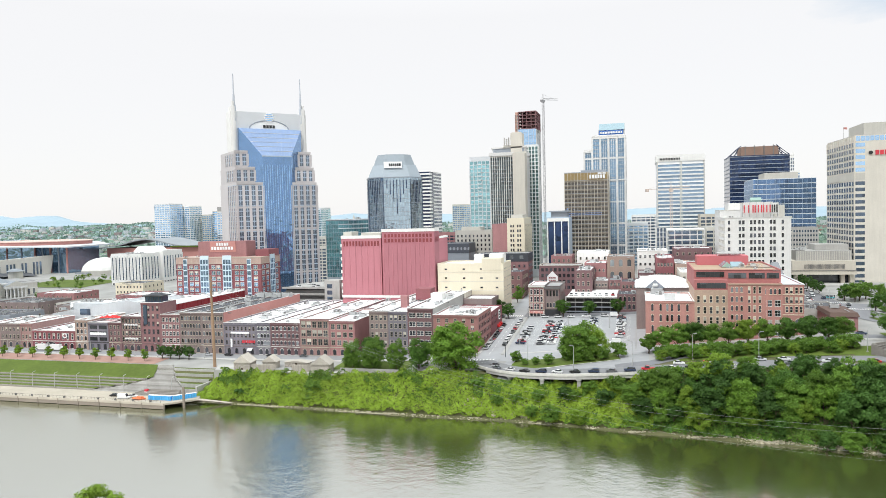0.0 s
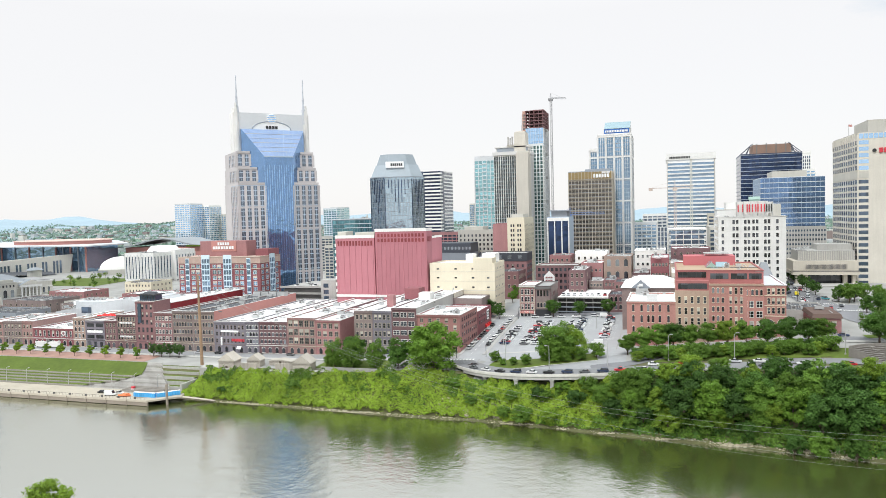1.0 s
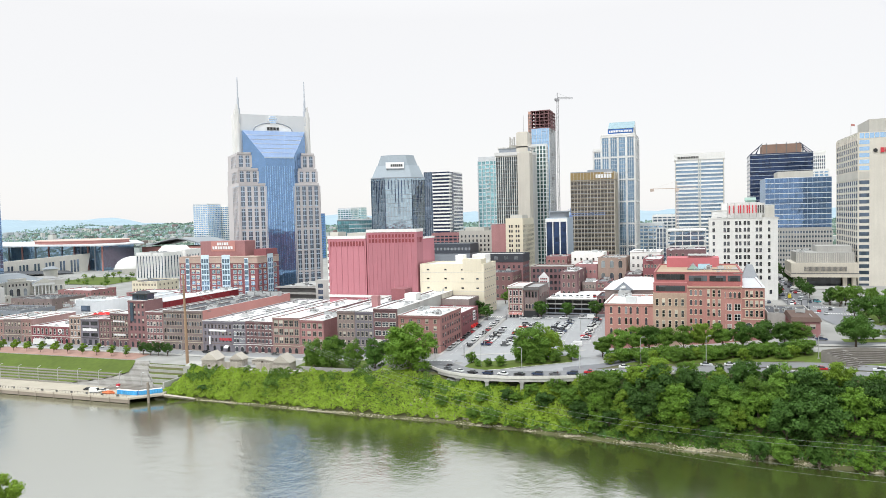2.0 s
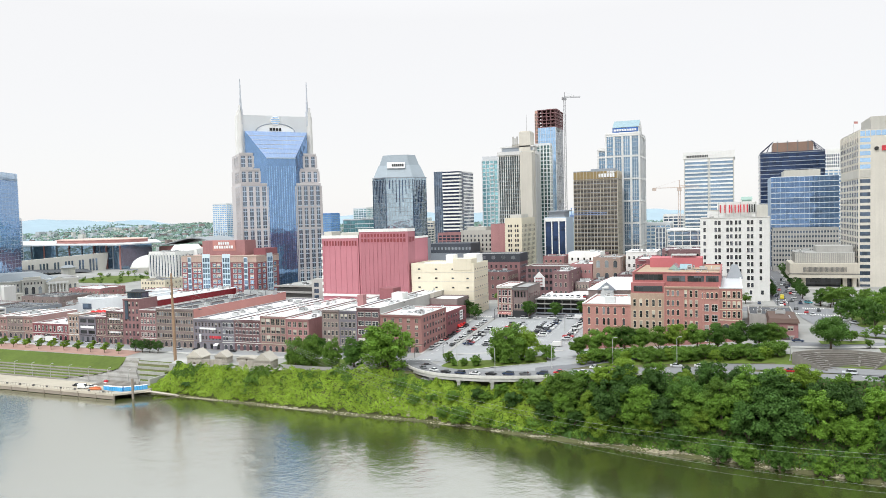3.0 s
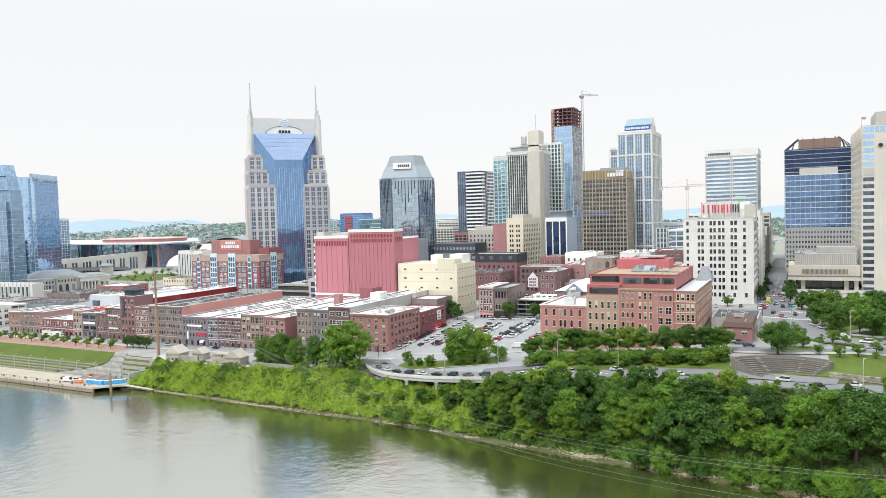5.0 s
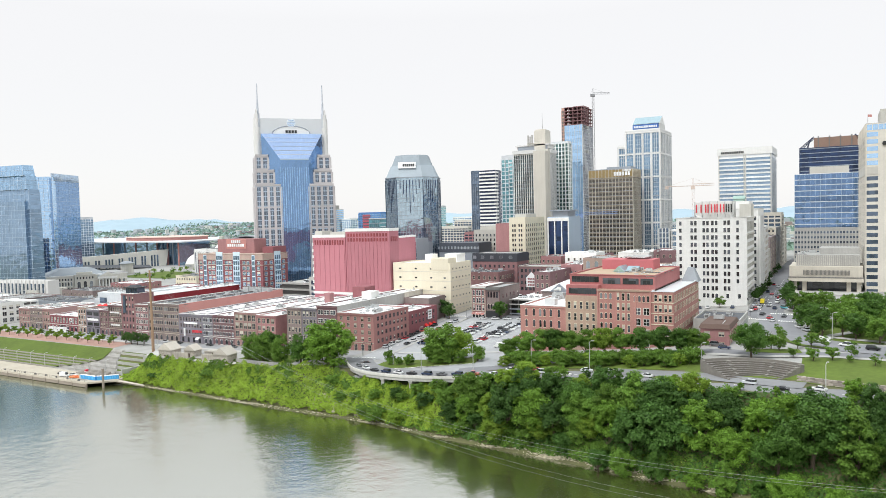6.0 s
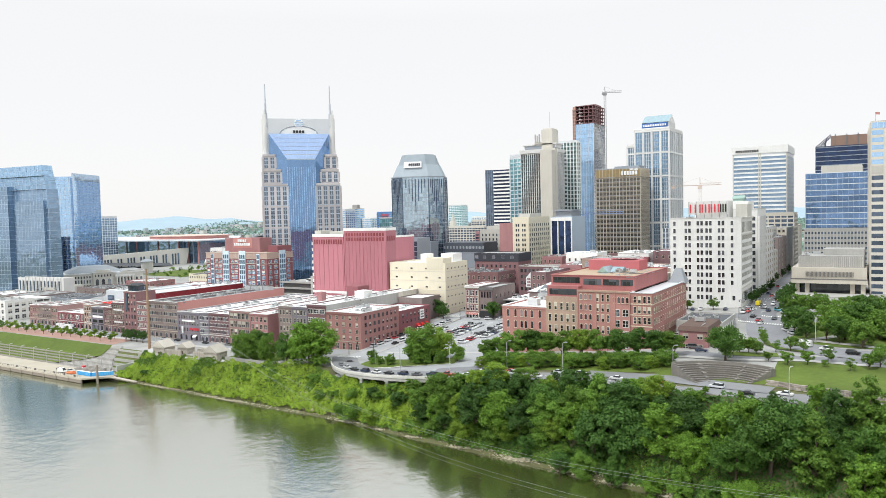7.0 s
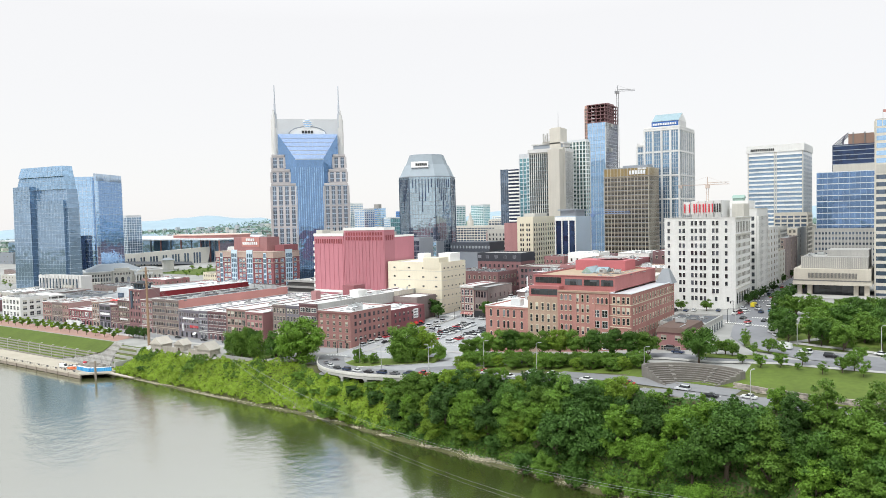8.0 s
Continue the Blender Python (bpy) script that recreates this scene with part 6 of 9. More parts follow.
    (xa, ya), (xb, yb) = pts8[i], pts8[(i + 1) % 8]
    xa, ya, xb, yb = xa * 0.92, ya * 0.92, xb * 0.92, yb * 0.92
    wid = math.hypot(xb - xa, yb - ya)
    fm = OT @ pose(xa, ya, 0, 0, 0, math.degrees(math.atan2(yb - ya, xb - xa)))
    for q, low_ in ((0.14, 88), (0.26, 83), (0.38, 76), (0.5, 66), (0.62, 76), (0.74, 83), (0.86, 88)):
        part("window_slot", Shape().box(wid * q - 0.35, wid * q + 0.35, -0.12, 0.1, low_, 95.5), G_BLUE_DEEP, oc, m=fm)
    part("corner_strip", Shape().box(-0.5, 0.5, -0.14, 0.1, 0, 96), G_SLATE, oc, m=fm)
    for k, top_ in enumerate((52, 47, 40, 36, 36, 40, 47, 52)):
        part("lower_glass", Shape().box(wid * k / 8, wid * (k + 1) / 8, -0.06, 0.05, 0, top_), G_SLATE, oc, m=fm)
    g = Shape()
    for k in range(25):
        g.box(0, wid, -0.1, 0, 3 + 3.8 * k, 3.28 + 3.8 * k)
    for k in range(1, 9):
        g.box(wid * k / 9 - 0.1, wid * k / 9 + 0.1, -0.1, 0, 0, 97)
    part("facade_grid", g, STEEL_GREY, oc, m=fm, kind="stuff")
    part("ledge", Shape().box(-0.3, wid + 0.3, -0.4, 0.2, 97.4, 98.2), STEEL_GREY, oc, m=fm)
part("sign_board", Shape().box(-8, 8, -1, 0, 0, 5.5), SIGN_WHITE, oc, m=pose(-207, 597.2, 118.0, -12, 0, 24))
for k in range(6):
    part("sign_bar", Shape().box(-3.6 + k * 1.8, -2.3 + k * 1.8, -1.4, -1, 1.6, 3.8), SIGN_BLACK, oc, m=pose(-207, 597.2, 118.0, -12, 0, 24))
part("low_wing", Shape().box(-240, -184, 588, 600, 6, 52), STEEL_GREY, oc)
rows(oc, south(-240, 588, 14), 56, 0, 4.2, 9, 14, 0.86, 3.4, G_STEEL, sill=STEEL_GREY)

# ---- banded dark tower
bt = tower("banded_tower", -282, 905, 12, "dark tower with white horizontal bands")
block(bt, -298.6, -263, 905, 960, 4, 133, NAVY)
rows(bt, south(-298.6, 905, 0), 12, 14, 4.6, 26, 4, 0.9, 4.4, G_SLATE, sill=STEEL_GREY)
bands(bt, south(-298.6, 905, 0), 12, 35.6, [14 + 4.6 * k for k in range(26)], 2.1, 0.6, WHITE_WALL)
bands(bt, east(-263, 905, 0), 0, 7, [14 + 4.6 * k for k in range(26)], 2.1, 0.6, WHITE_WALL)
rows(bt, east(-263, 905, 0), 55, 14, 4.6, 26, 12, 0.9, 2.9, G_BLUE_DEEP, sill=WHITE_WALL)
bands(bt, east(-263, 905, 0), 16, 55, [16.9 + 4.6 * k for k in range(26)], 1.7, 0.3, WHITE_WALL)

# ---- pale teal residential tower
cy = tower("teal_tower", -148, 704, 14, "pale teal glass apartment tower with balconies")
block(cy, -162.6, -134, 704, 730, 4, 133, SILVER)
rows(cy, south(-162.6, 704, 0), 28.6, 20, 3.9, 28, 7, 0.78, 3.1, G_TEAL, sill=SILVER, deep=0.5)
bands(cy, south(-162.6, 704, 0), 8, 12, [19.4 + 3.9 * k for k in range(28)], 1.1, 1.4, SILVER, "balcony")
bands(cy, south(-162.6, 704, 0), 22, 26, [19.4 + 3.9 * k for k in range(28)], 1.1, 1.4, SILVER, "balcony")
roof_units(cy, -160, -136, 708, 726, 132.2, 4, 81)

# ---- slab tower with a blank stone core
lc = tower("stone_core_tower", -114, 670, 15, "dark fluted tower with a blank limestone core")
block(lc, -135.4, -101, 672, 693, 4, 133.5, STONE)
part("core", Shape().box(-112.4, -101, 664, 671.9, 4, 131.6).box(-112.4, -100.7, 671.9, 676, 4, 131.6), CREAM_STONE, lc)
part("core_head", Shape().box(-116, -105.2, 676, 690, 130, 151.5).box(-115, -106.2, 677, 689, 151.5, 152.4), CREAM_STONE, lc)
for face, wd in ((south(-135.4, 672, 0), 23), (east(-101, 676, 0), 17)):
    part("glass_sheet", Shape().poly([(0, -0.06, 10), (wd, -0.06, 10), (wd, -0.06, 129), (0, -0.06, 129)]), G_TOWER, lc, m=face)
    uprights(lc, face, [0.35 + 2.17 * k for k in range(int(wd / 2.17) + 1)], 6, 130, 0.5, 0.6, PALE_GRANITE, "fin")
    bands(lc, face, 0, wd, [12 + 3.9 * k for k in range(30)], 0.5, 0.12, STEEL_GREY)
part("cap", Shape().box(-136.2, -112.5, 671, 694, 130.2, 133.4).box(-112.5, -100.2, 676.2, 694, 130.2, 133.4).box(-134, -102.4, 677, 691, 134.6, 137.6).box(-135.2, -101.4, 676, 692, 137.6, 138.8), PALE_GRANITE, lc)
part("cap_louvre", Shape().box(-133, -103.4, 676.7, 678, 133.5, 137.2), STEEL_GREY, lc)
for k, h in enumerate((5.5, 4.2, 5.5)):
    part("emblem_bar", Shape().box(-122.2 + 2.0 * k, -120.9 + 2.0 * k, 674.5, 675.2, 139.8, 142 + h), CONCRETE, lc)
part("emblem_stand", Shape().box(-123, -116, 675.2, 676, 138.6, 140.2), STONE, lc)
part("mast", Shape().tube([(-110, 682, 151), (-110, 682, 168)], [0.3, 0.12], 6), LAMP_GREY, lc)

# ---- grid tower behind it
vr = tower("grid_tower", -100, 712, 15, "apartment tower with a green-glass grid front")
block(vr, -117, -94.2, 708, 717, 4, 143, SILVER)
rows(vr, south(-117, 708, 0), 22.8, 20, 3.8, 32, 7, 0.7, 3.0, G_GREEN, sill=WHITE_WALL, deep=0.5)
bands(vr, south(-117, 708, 0), 9.8, 13.0, [20 + 3.8 * k for k in range(29)], 1.1, 1.5, SILVER, "balcony")
rows(vr, east(-94.2, 708, 0), 9, 20, 3.8, 32, 2, 0.66, 3.0, G_GREEN, sill=WHITE_WALL)

# ---- the tower still being built
uc = tower("unfinished_tower", -112, 790, 16, "glass tower under construction with bare upper floors")
block(uc, -126.5, -107, 790, 826, 4, 168, STEEL_GREY)
rows(uc, south(-126.5, 790, 0), 19.5, 20, 3.7, 40, 7, 0.93, 3.5, G_BLUE_PALE, sill=SILVER)
rows(uc, east(-107, 790, 0), 36, 20, 3.7, 40, 12, 0.8, 3.2, G_BLUE_DEEP, sill=WHITE_WALL)
part("side_strip", Shape().box(-130, -126.5, 791, 800, 4, 187), SIDE_LATTICE, uc)
rows(uc, south(-130, 791, 0), 3.5, 122, 3.7, 17, 2, 0.7, 2.6, CONCRETE_DARK, sill=SIDE_LATTICE)
for k in range(6):
    z = 168 + k * 3.7
    part("bare_slab", Shape().box(-127, -106.5, 789.6, 826, z, z + 0.7), RUST_STEEL, uc)
part("bare_core", Shape().box(-120, -108, 800, 818, 160, 189), mat("bare_core_concrete", (0.3, 0.2, 0.2), 0.9), uc)
uprights(uc, south(-127, 790, 0), [0.6, 5.3, 10, 14.8, 19.6], 168, 187, 0.8, -0.8, RUST_STEEL, "bare_column")
uprights(uc, east(-106.6, 790, 0), [6, 12, 18, 24, 30, 35.5], 168, 187, 0.8, -0.8, RUST_STEEL, "bare_column")
for k in range(5):
    part("hoist_cage", Shape().box(-106.8, -104.6, 800, 804, 60 + 26 * k, 63 + 26 * k), CONCRETE, uc)


def crane(x, y, z0, z1, reach, back, turn, material, label, wid=1.9):
    c = thing("tower_crane", x, y, z0, label, "crane")
    m = pose(x, y, 0, 0, 0, turn)
    s = Shape()
    h = wid / 2
    for a in (-h, h):
        for b_ in (-h, h):
            s.box(a - 0.12, a + 0.12, b_ - 0.12, b_ + 0.12, z0, z1)
    mast = part("mast", s, material, c, m=m)
    n = int((z1 - z0) / 4)
    lace = Shape()
    for k in range(n):
        z = z0 + k * 4
        lace.tube([(-h, -h, z), (h, -h, z + 4)], [0.09, 0.09], 4).tube([(h, -h, z), (h, h, z + 4)], [0.09, 0.09], 4).box(-h, h, -h - 0.05, -h + 0.05, z, z + 0.15)
    part("mast_lacing", lace, material, mast, m=m)
    part("cab", Shape().box(-1.6, 1.6, -2.2, 1.2, z1, z1 + 2.6), material, c, m=m)
    jib = part("jib", Shape().box(0, reach, -0.3, 0.3, z1 + 2.6, z1 + 3.1).box(0, reach, -0.25, 0.25, z1 + 4.2, z1 + 4.6), material, c, m=m)
    lace = Shape()
    for k in range(int(reach / 3)):
        lace.tube([(k * 3, 0, z1 + 2.7), (k * 3 + 1.5, 0, z1 + 4.3), (k * 3 + 3, 0, z1 + 2.7)], [0.08] * 3, 4)
    part("jib_lacing", lace, material, jib, m=m)
    part("counter_jib", Shape().box(-back, 0, -0.6, 0.6, z1 + 2.6, z1 + 3.1).box(-back, -back + 3, -0.9, 0.9, z1 + 0.6, z1 + 3.1), material, c, m=m)
    part("tie_bar", Shape().tube([(reach * 0.7, 0, z1 + 4.3), (0, 0, z1 + 9), (-back * 0.9, 0, z1 + 3.1)], [0.08] * 3, 4).box(-0.3, 0.3, -0.3, 0.3, z1 + 2.6, z1 + 9), material, c, m=m)
    return c


crane(-101.5, 812, 16, 199, 18, 3, 30, CRANE_GREY, "slim grey tower crane beside the unfinished tower")
crane(28, 660, 22, 91, 16, 22, 10, CRANE, "orange tower crane between office towers", 1.6)
crane(-60, 640, 18, 70, 30, 10, 15, CRANE_BLUE, "blue tower crane before a bronze office slab", 1.6)

# ---- stepped granite and glass tower with a gabled top
fm_ = tower("gabled_tower", -27, 722, 17, "stepped granite and glass tower with a gabled glass roof")
block(fm_, -43, -11.6, 722, 770, 4, 150, PALE_GRANITE)
block(fm_, -51, -43, 725, 768, 4, 136.5, PALE_GRANITE)
for face, wid, top, cols in ((south(-43, 722, 0), 31.4, 148, 4), (south(-51, 725, 0), 8, 135, 1), (east(-11.6, 722, 0), 48, 148, 7)):
    step = wid / cols
    n = int((top - 22) / 4.0)
    me = Shape().poly([(step * 0.14, -0.05, 0), (step * 0.86, -0.05, 0), (step * 0.86, -0.05, top - 24), (step * 0.14, -0.05, top - 24)]).mesh("glass_strip", [G_GABLE])
    for k in range(cols):
        part("glass_strip", me, None, fm_, m=face @ pose(step * k, 0, 22))
    uprights(fm_, face, [step * k for k in range(cols + 1)], 16, top, step * 0.2, 0.6, PALE_GRANITE, "pier")
    uprights(fm_, face, [step * (k + q) for k in range(cols) for q in (0.38, 0.62)], 22, top - 2, 0.3, 0.3, PALE_GRANITE, "mullion")
    bands(fm_, face, 0, wid, [20 + 21.3 * k for k in range(int((top - 20) / 21.3) + 1)] + [top - 1.5], 1.5, 0.62, PALE_GRANITE)
    g = Shape()
    for k in range(n):
        g.box(0, wid, -0.12, 0, 24 + 4.0 * k, 24.7 + 4.0 * k)
    part("facade_grid", g, STEEL_GREY, fm_, m=face, kind="stuff")
part("gable_glass", Shape().gable(-36.5, -12, 723, 746, 154.8, 162.2, 0, "x", 1), [G_GABLE_ROOF, PALE_GRANITE], fm_)
part("gable_base", Shape().box(-37, -12, 724, 746, 149, 154.8), PALE_GRANITE, fm_)
part("sign_board", Shape().box(-36.5, -13, 723.2, 724, 150.2, 154.4), SIGN_BLUE, fm_)
bars(fm_, south(-35.4, 723.1, 0), 0, 151.3, 21.5, 1.9, 14, SIGN_WHITE)

# ---- bronze glass slab
sr = tower("bronze_slab", -47, 683, 17, "bronze glass office slab with a fine mullion grid")
block(sr, -66.7, -27, 683.5, 711, 4, 112.6, STEEL_GREY)
for face, wid, n in ((south(-66.7, 683.5, 0), 39.7, 13), (east(-27, 683.5, 0), 27.5, 9)):
    rows(sr, face, wid, 20, 4.05, 21, n, 0.86, 2.7, G_BRONZE, sill=BEIGE, deep=0.45)
    rows(sr, face, wid, 105, 4, 1, n, 0.86, 6.8, mat("bronze_attic", (0.3, 0.22, 0.1), 0.4, 0.3), sill=BEIGE, deep=0.45)
    bands(sr, face, 0, wid, [18.3 + 4.05 * k for k in range(22)], 1.3, 0.2, mat("bronze_spandrel", (0.2, 0.17, 0.13), 0.5))
part("penthouse", Shape().box(-52, -30, 690, 706, 112, 114.6), STEEL_GREY, sr)
bars(sr, south(-43.6, 682.9, 0), 0, 106.3, 15, 3.4, 6, SIGN_WHITE)
bars(sr, south(-35.6, 682.9, 0), 0, 110.2, 7.5, 1.5, 7, SIGN_WHITE)

# ---- white-banded tower
wt = tower("white_banded_tower", 46, 846, 20, "white office tower with blue ribbon windows")
block(wt, 21, 71.5, 846, 905, 4, 133.5, SILVER)
rows(wt, south(21, 846, 0), 50.5, 24, 4.15, 25, 1, 1, 2.6, G_MIST)
bands(wt, south(21, 846, 0), 0, 50.5, [22.3 + 4.15 * k for k in range(26)], 1.5, 0.7, WHITE_WALL)
uprights(wt, south(21, 846, 0), [0.5, 24.8, 26.4, 50], 10, 132, 0.9, 0.8, STONE)
rows(wt, east(71.5, 846, 0), 59, 24, 4.15, 25, 12, 0.6, 2.3, G_STEEL, sill=SILVER)
part("attic", Shape().box(20, 72.5, 845, 906, 129.5, 136.6), WHITE_WALL, wt)
for k in range(13):
    part("sign_bar", Shape().box(24 + k * 1.7, 25.2 + k * 1.7, 844.6, 845, 131, 133.2), SIGN_BLACK, wt)

# ---- navy tower with a trussed top
dt = tower("navy_tower", 127, 840, 20, "navy ribbon-glass tower with a rust-coloured trussed top")
block(dt, 97, 157, 840, 892, 4, 132, NAVY)
for face, wid in ((south(97, 840, 0), 60), (west(97, 892, 0), 52)):
    rows(dt, face, wid, 23.8, 4.3, 25, 1, 1, 3.4, G_BLUE_DEEP)
    bands(dt, face, 0, wid, [22.9 + 4.3 * k for k in range(26)], 0.7, 0.25, STEEL_GREY)
part("plant_screen", Shape().box(109.6, 147, 846, 880, 131, 141.8), mat("rust_screen", (0.26, 0.17, 0.13), 0.8), dt)
for k in range(4):
    part("screen_frame", Shape().box(113 + k * 9.5, 114 + k * 9.5, 845.3, 846, 131.5, 143), CONCRETE_DARK, dt)
for sgn, x in ((1, 97.5), (-1, 156.5)):
    for k in range(3):
        part("truss", Shape().tube([(x, 842 + k * 12, 132), (x + sgn * 12, 846 + k * 10, 143)], [0.4, 0.4], 5).tube([(x + sgn * 6, 844 + k * 11, 132), (x + sgn * 9, 845, 140)], [0.3, 0.3], 5), NAVY, dt)

# ---- pale gridded slab behind the navy tower
ws = tower("pale_slab_tower", 190, 1000, 20, "pale office slab with a fine window grid")
block(ws, 160, 192, 1000, 1040, 4, 143, WHITE_WALL)
rows(ws, south(160, 1000, 0), 32, 24, 4.4, 26, 14, 0.6, 3.2, G_SLATE, sill=WHITE_WALL, deep=0.4)
part("cornice", Shape().box(159.5, 192.5, 999.5, 1000, 140.5, 143.5), WHITE_WALL, ws)

# ---- blue gridded office block and the grey one before it
bg = tower("blue_glass_block", 126, 700, 20, "blue glass office block with a pale mullion grid")
block(bg, 100.5, 152.2, 700, 756, 4, 101, SILVER)
for face, wid, n in ((south(100.5, 700, 0), 51.7, 14), (west(100.5, 756, 0), 56, 15)):
    rows(bg, face, wid, 56, 4.5, 10, n, 0.965, 3.9, glassy("curtain_glass_mid", (0.13, 0.22, 0.38), 0.07, 0.75, island=0.08), sill=BLUE_GREY, deep=0.3)
    # lower storeys get near-black glass: reflections of dark buildings put into the colour
    rows(bg, face, wid, 24, 4.5, 7, n, 0.965, 3.9, G_BLUE_DEEP, sill=BLUE_GREY, deep=0.3)
part("plant_room", Shape().box(111, 139, 706, 740, 100, 106.5), STONE, bg)
gh = tower("grey_hotel", 125, 686, 20, "long grey hotel block with small windows")
block(gh, 101, 150, 683, 696, 4, 57.6, CONCRETE)
rows(gh, south(101, 683, 0), 49, 26, 3.9, 8, 22, 0.6, 1.7, G_SLATE, sill=CONCRETE)

# ---- cream stone tower at the edge of the square
ub = tower("cream_tower", 160, 590, 21, "cream concrete tower with deep-set square windows")
pts = [(146.9, 563.6), (190, 563.6), (190, 628), (144.5, 628)]
UW = pose(144.5, 628, 0, 0, 0, -87.9)
part("wall", Shape().prism(pts, 4, 124.4), CREAM_STONE, ub)
part("roof", Shape().prism([(x * 0.98 + 3.3, y * 0.98 + 11.8) for x, y in pts], 124.4, 124.7), ROOF_GREY, ub)
rows(ub, UW, 64.4, 24, 4.35, 16, 11, 0.84, 2.9, G_SLATE, sill=CREAM_STONE, deep=0.25)
rows(ub, UW, 64.4, 99, 4.35, 5, 11, 0.84, 2.9, G_SLATE, sill=CREAM_STONE, deep=0.25)
cf_ = south(147.6, 563.6, 0)
rows(ub, cf_, 6, 20, 4.35, 17, 1, 1, 2.5, G_SLATE)
rows(ub, cf_, 6, 99, 4.35, 5, 1, 1, 2.7, G_BLUE_PALE)
part("vent_panel", Shape().box(0, 6, -0.2, 0, 93.2, 98), STONE, ub, m=cf_)
rows(ub, south(147.6, 563.6, 0), 42, 120.4, 4.35, 1, 14, 0.9, 3.4, G_BLUE_PALE, sill=CREAM_STONE)
bands(ub, UW, 0, 64.4, [93.0], 5.0, 0.2, STONE, "plant_floor")
uprights(ub, UW, [5.85 * k for k in range(12)], 116.5, 123.5, 0.5, 0.5, CREAM_STONE, "attic_pier")
part("plant_room", Shape().box(155, 186, 572, 610, 124, 133.7), STONE, ub)
part("emblem", Shape().tube([(157, 563.4, 112), (157, 562.8, 112)], [1.3, 1.3], 8), SIGN_BLACK, ub)
for k in range(3):
    part("sign_bar", Shape().box(160 + k * 2.9, 162.2 + k * 2.9, 562.9, 563.5, 110.4, 113.6), SIGN_RED, ub)
part("flagpole", Shape().tube([(149, 600, 124), (149, 600, 134)], [0.15, 0.1], 6), LAMP_GREY, ub)
part("flag", Shape().poly([(149, 600, 134), (151.4, 599.6, 133.7), (151.4, 599.6, 132.1), (149, 600, 132.4)]), SALMON, ub)

# ---- mid-rise blocks round the towers
bw = tower("blue_flanked_block", -64, 593, 16, "office block with white fins and a blank blue flank")
block(bw, -72.6, -54.8, 593.5, 622, 6, 71.5, BLUE_GREY)
part("glass_sheet", Shape().poly([(0.4, -0.05, 22), (17.4, -0.05, 22), (17.4, -0.05, 68), (0.4, -0.05, 68)]), G_BLUE_DEEP, bw, m=south(-72.6, 593.5, 0))
uprights(bw, south(-72.6, 593.5, 0), [0.4, 6.0, 11.8, 17.4], 18, 70, 0.8, 0.9, WHITE_WALL)
bands(bw, south(-72.6, 593.5, 0), 0, 17.8, [68.2], 2.6, 1.0, WHITE_WALL, "cornice")
part("penthouse", Shape().box(-70, -57, 598, 616, 71, 76).box(-71.5, -55, 596, 618, 76, 77), STEEL_GREY, bw)
nt = tower("cream_hotel", -100, 592, 16, "cream stone hotel with regular sash windows")
block(nt, -106, -91.5, 592, 634, 6, 71.8, CREAM)
block(nt, -118.6, -106, 593, 630, 6, 67, BRICK_ROSE)
rows(nt, east(-91.5, 592, 0), 42, 24, 4.0, 11, 10, 0.5, 2.3, G_DARK, sill=CREAM, deep=0.3)
windows(nt, south(-106, 592, 0), [3.4, 5.4, 9.1, 11.1], [24 + 4.0 * k for k in range(11)], 1.3, 2.2, "bare", CREAM)
part("penthouse", Shape().box(-104, -94, 600, 622, 71, 74.5), STONE, nt)
cr = tower("stone_office", -146, 640, 16, "grey stone office block with regular windows")
block(cr, -163, -128.5, 640, 668, 6, 61, STONE)
windows(cr, south(-163, 640, 0), spread(0.8, 33.7, 9), [22 + 4.1 * k for k in range(9)], 1.5, 2.2, "bare", STONE)
part("penthouse", Shape().box(-158, -140, 644, 662, 60, 64), STONE, cr)
db = tower("dark_block", -163, 610, 15, "low dark grey windowless block")
block(db, -183, -143.5, 610, 636, 6, 50, STEEL_GREY)
part("dark_band", Shape().box(-183.2, -143.3, 609.7, 636.2, 42, 50.3), mat("slate_band", (0.07, 0.08, 0.1), 0.5, var=0.08), db)
rows(db, south(-183, 609.7, 0), 39.5, 45, 4, 1, 12, 0.6, 1.8, G_PANE, sill=STEEL_GREY)
dp = tower("slate_block", -150, 520, 12, "slate-coloured glass block behind the pink tower")
block(dp, -160, -147, 512, 530, 6, 58, STEEL_GREY)
rows(dp, south(-160, 512, 0), 13, 20, 4, 9, 4, 0.9, 3.4, G_SLATE, sill=STEEL_GREY)
gt = tower("teal_office", -285, 688, 12, "dark teal glass office block with a pale roof edge")
block(gt, -314, -252, 688, 716, 4, 73.6, STEEL_GREY)
rows(gt, south(-314, 688, 0), 62, 14, 4.2, 14, 22, 0.92, 3.7, G_TEAL_DARK, sill=STEEL_GREY)
bands(gt, south(-314, 688, 0), 0, 62, [73.2], 0.9, 0.5, SILVER, "cornice")
bands(gt, south(-314, 688, 0), 14, 62, [64.2, 68.4], 0.7, 0.4, SILVER, "balcony_edge")
roof_units(gt, -306, -260, 692, 712, 73.6, 5, 82)

# ---------------------------------------------------------------- the south side: glass towers, halls and far city
def tilted(parent, corner, turn, wid, dep, z0, z1, glass, material, cols, name="glass_tier", lean=0.0):
    """A glass tier on a turned plan, its front upper edge leaning back."""
    m = pose(corner[0], corner[1], 0, 0, 0, turn)
    s = Shape()
    s.v = [(0, 0, z0), (wid, 0, z0), (wid, dep, z0), (0, dep, z0), (lean, lean, z1), (wid - lean, lean, z1), (wid - lean, dep, z1), (lean, dep, z1)]
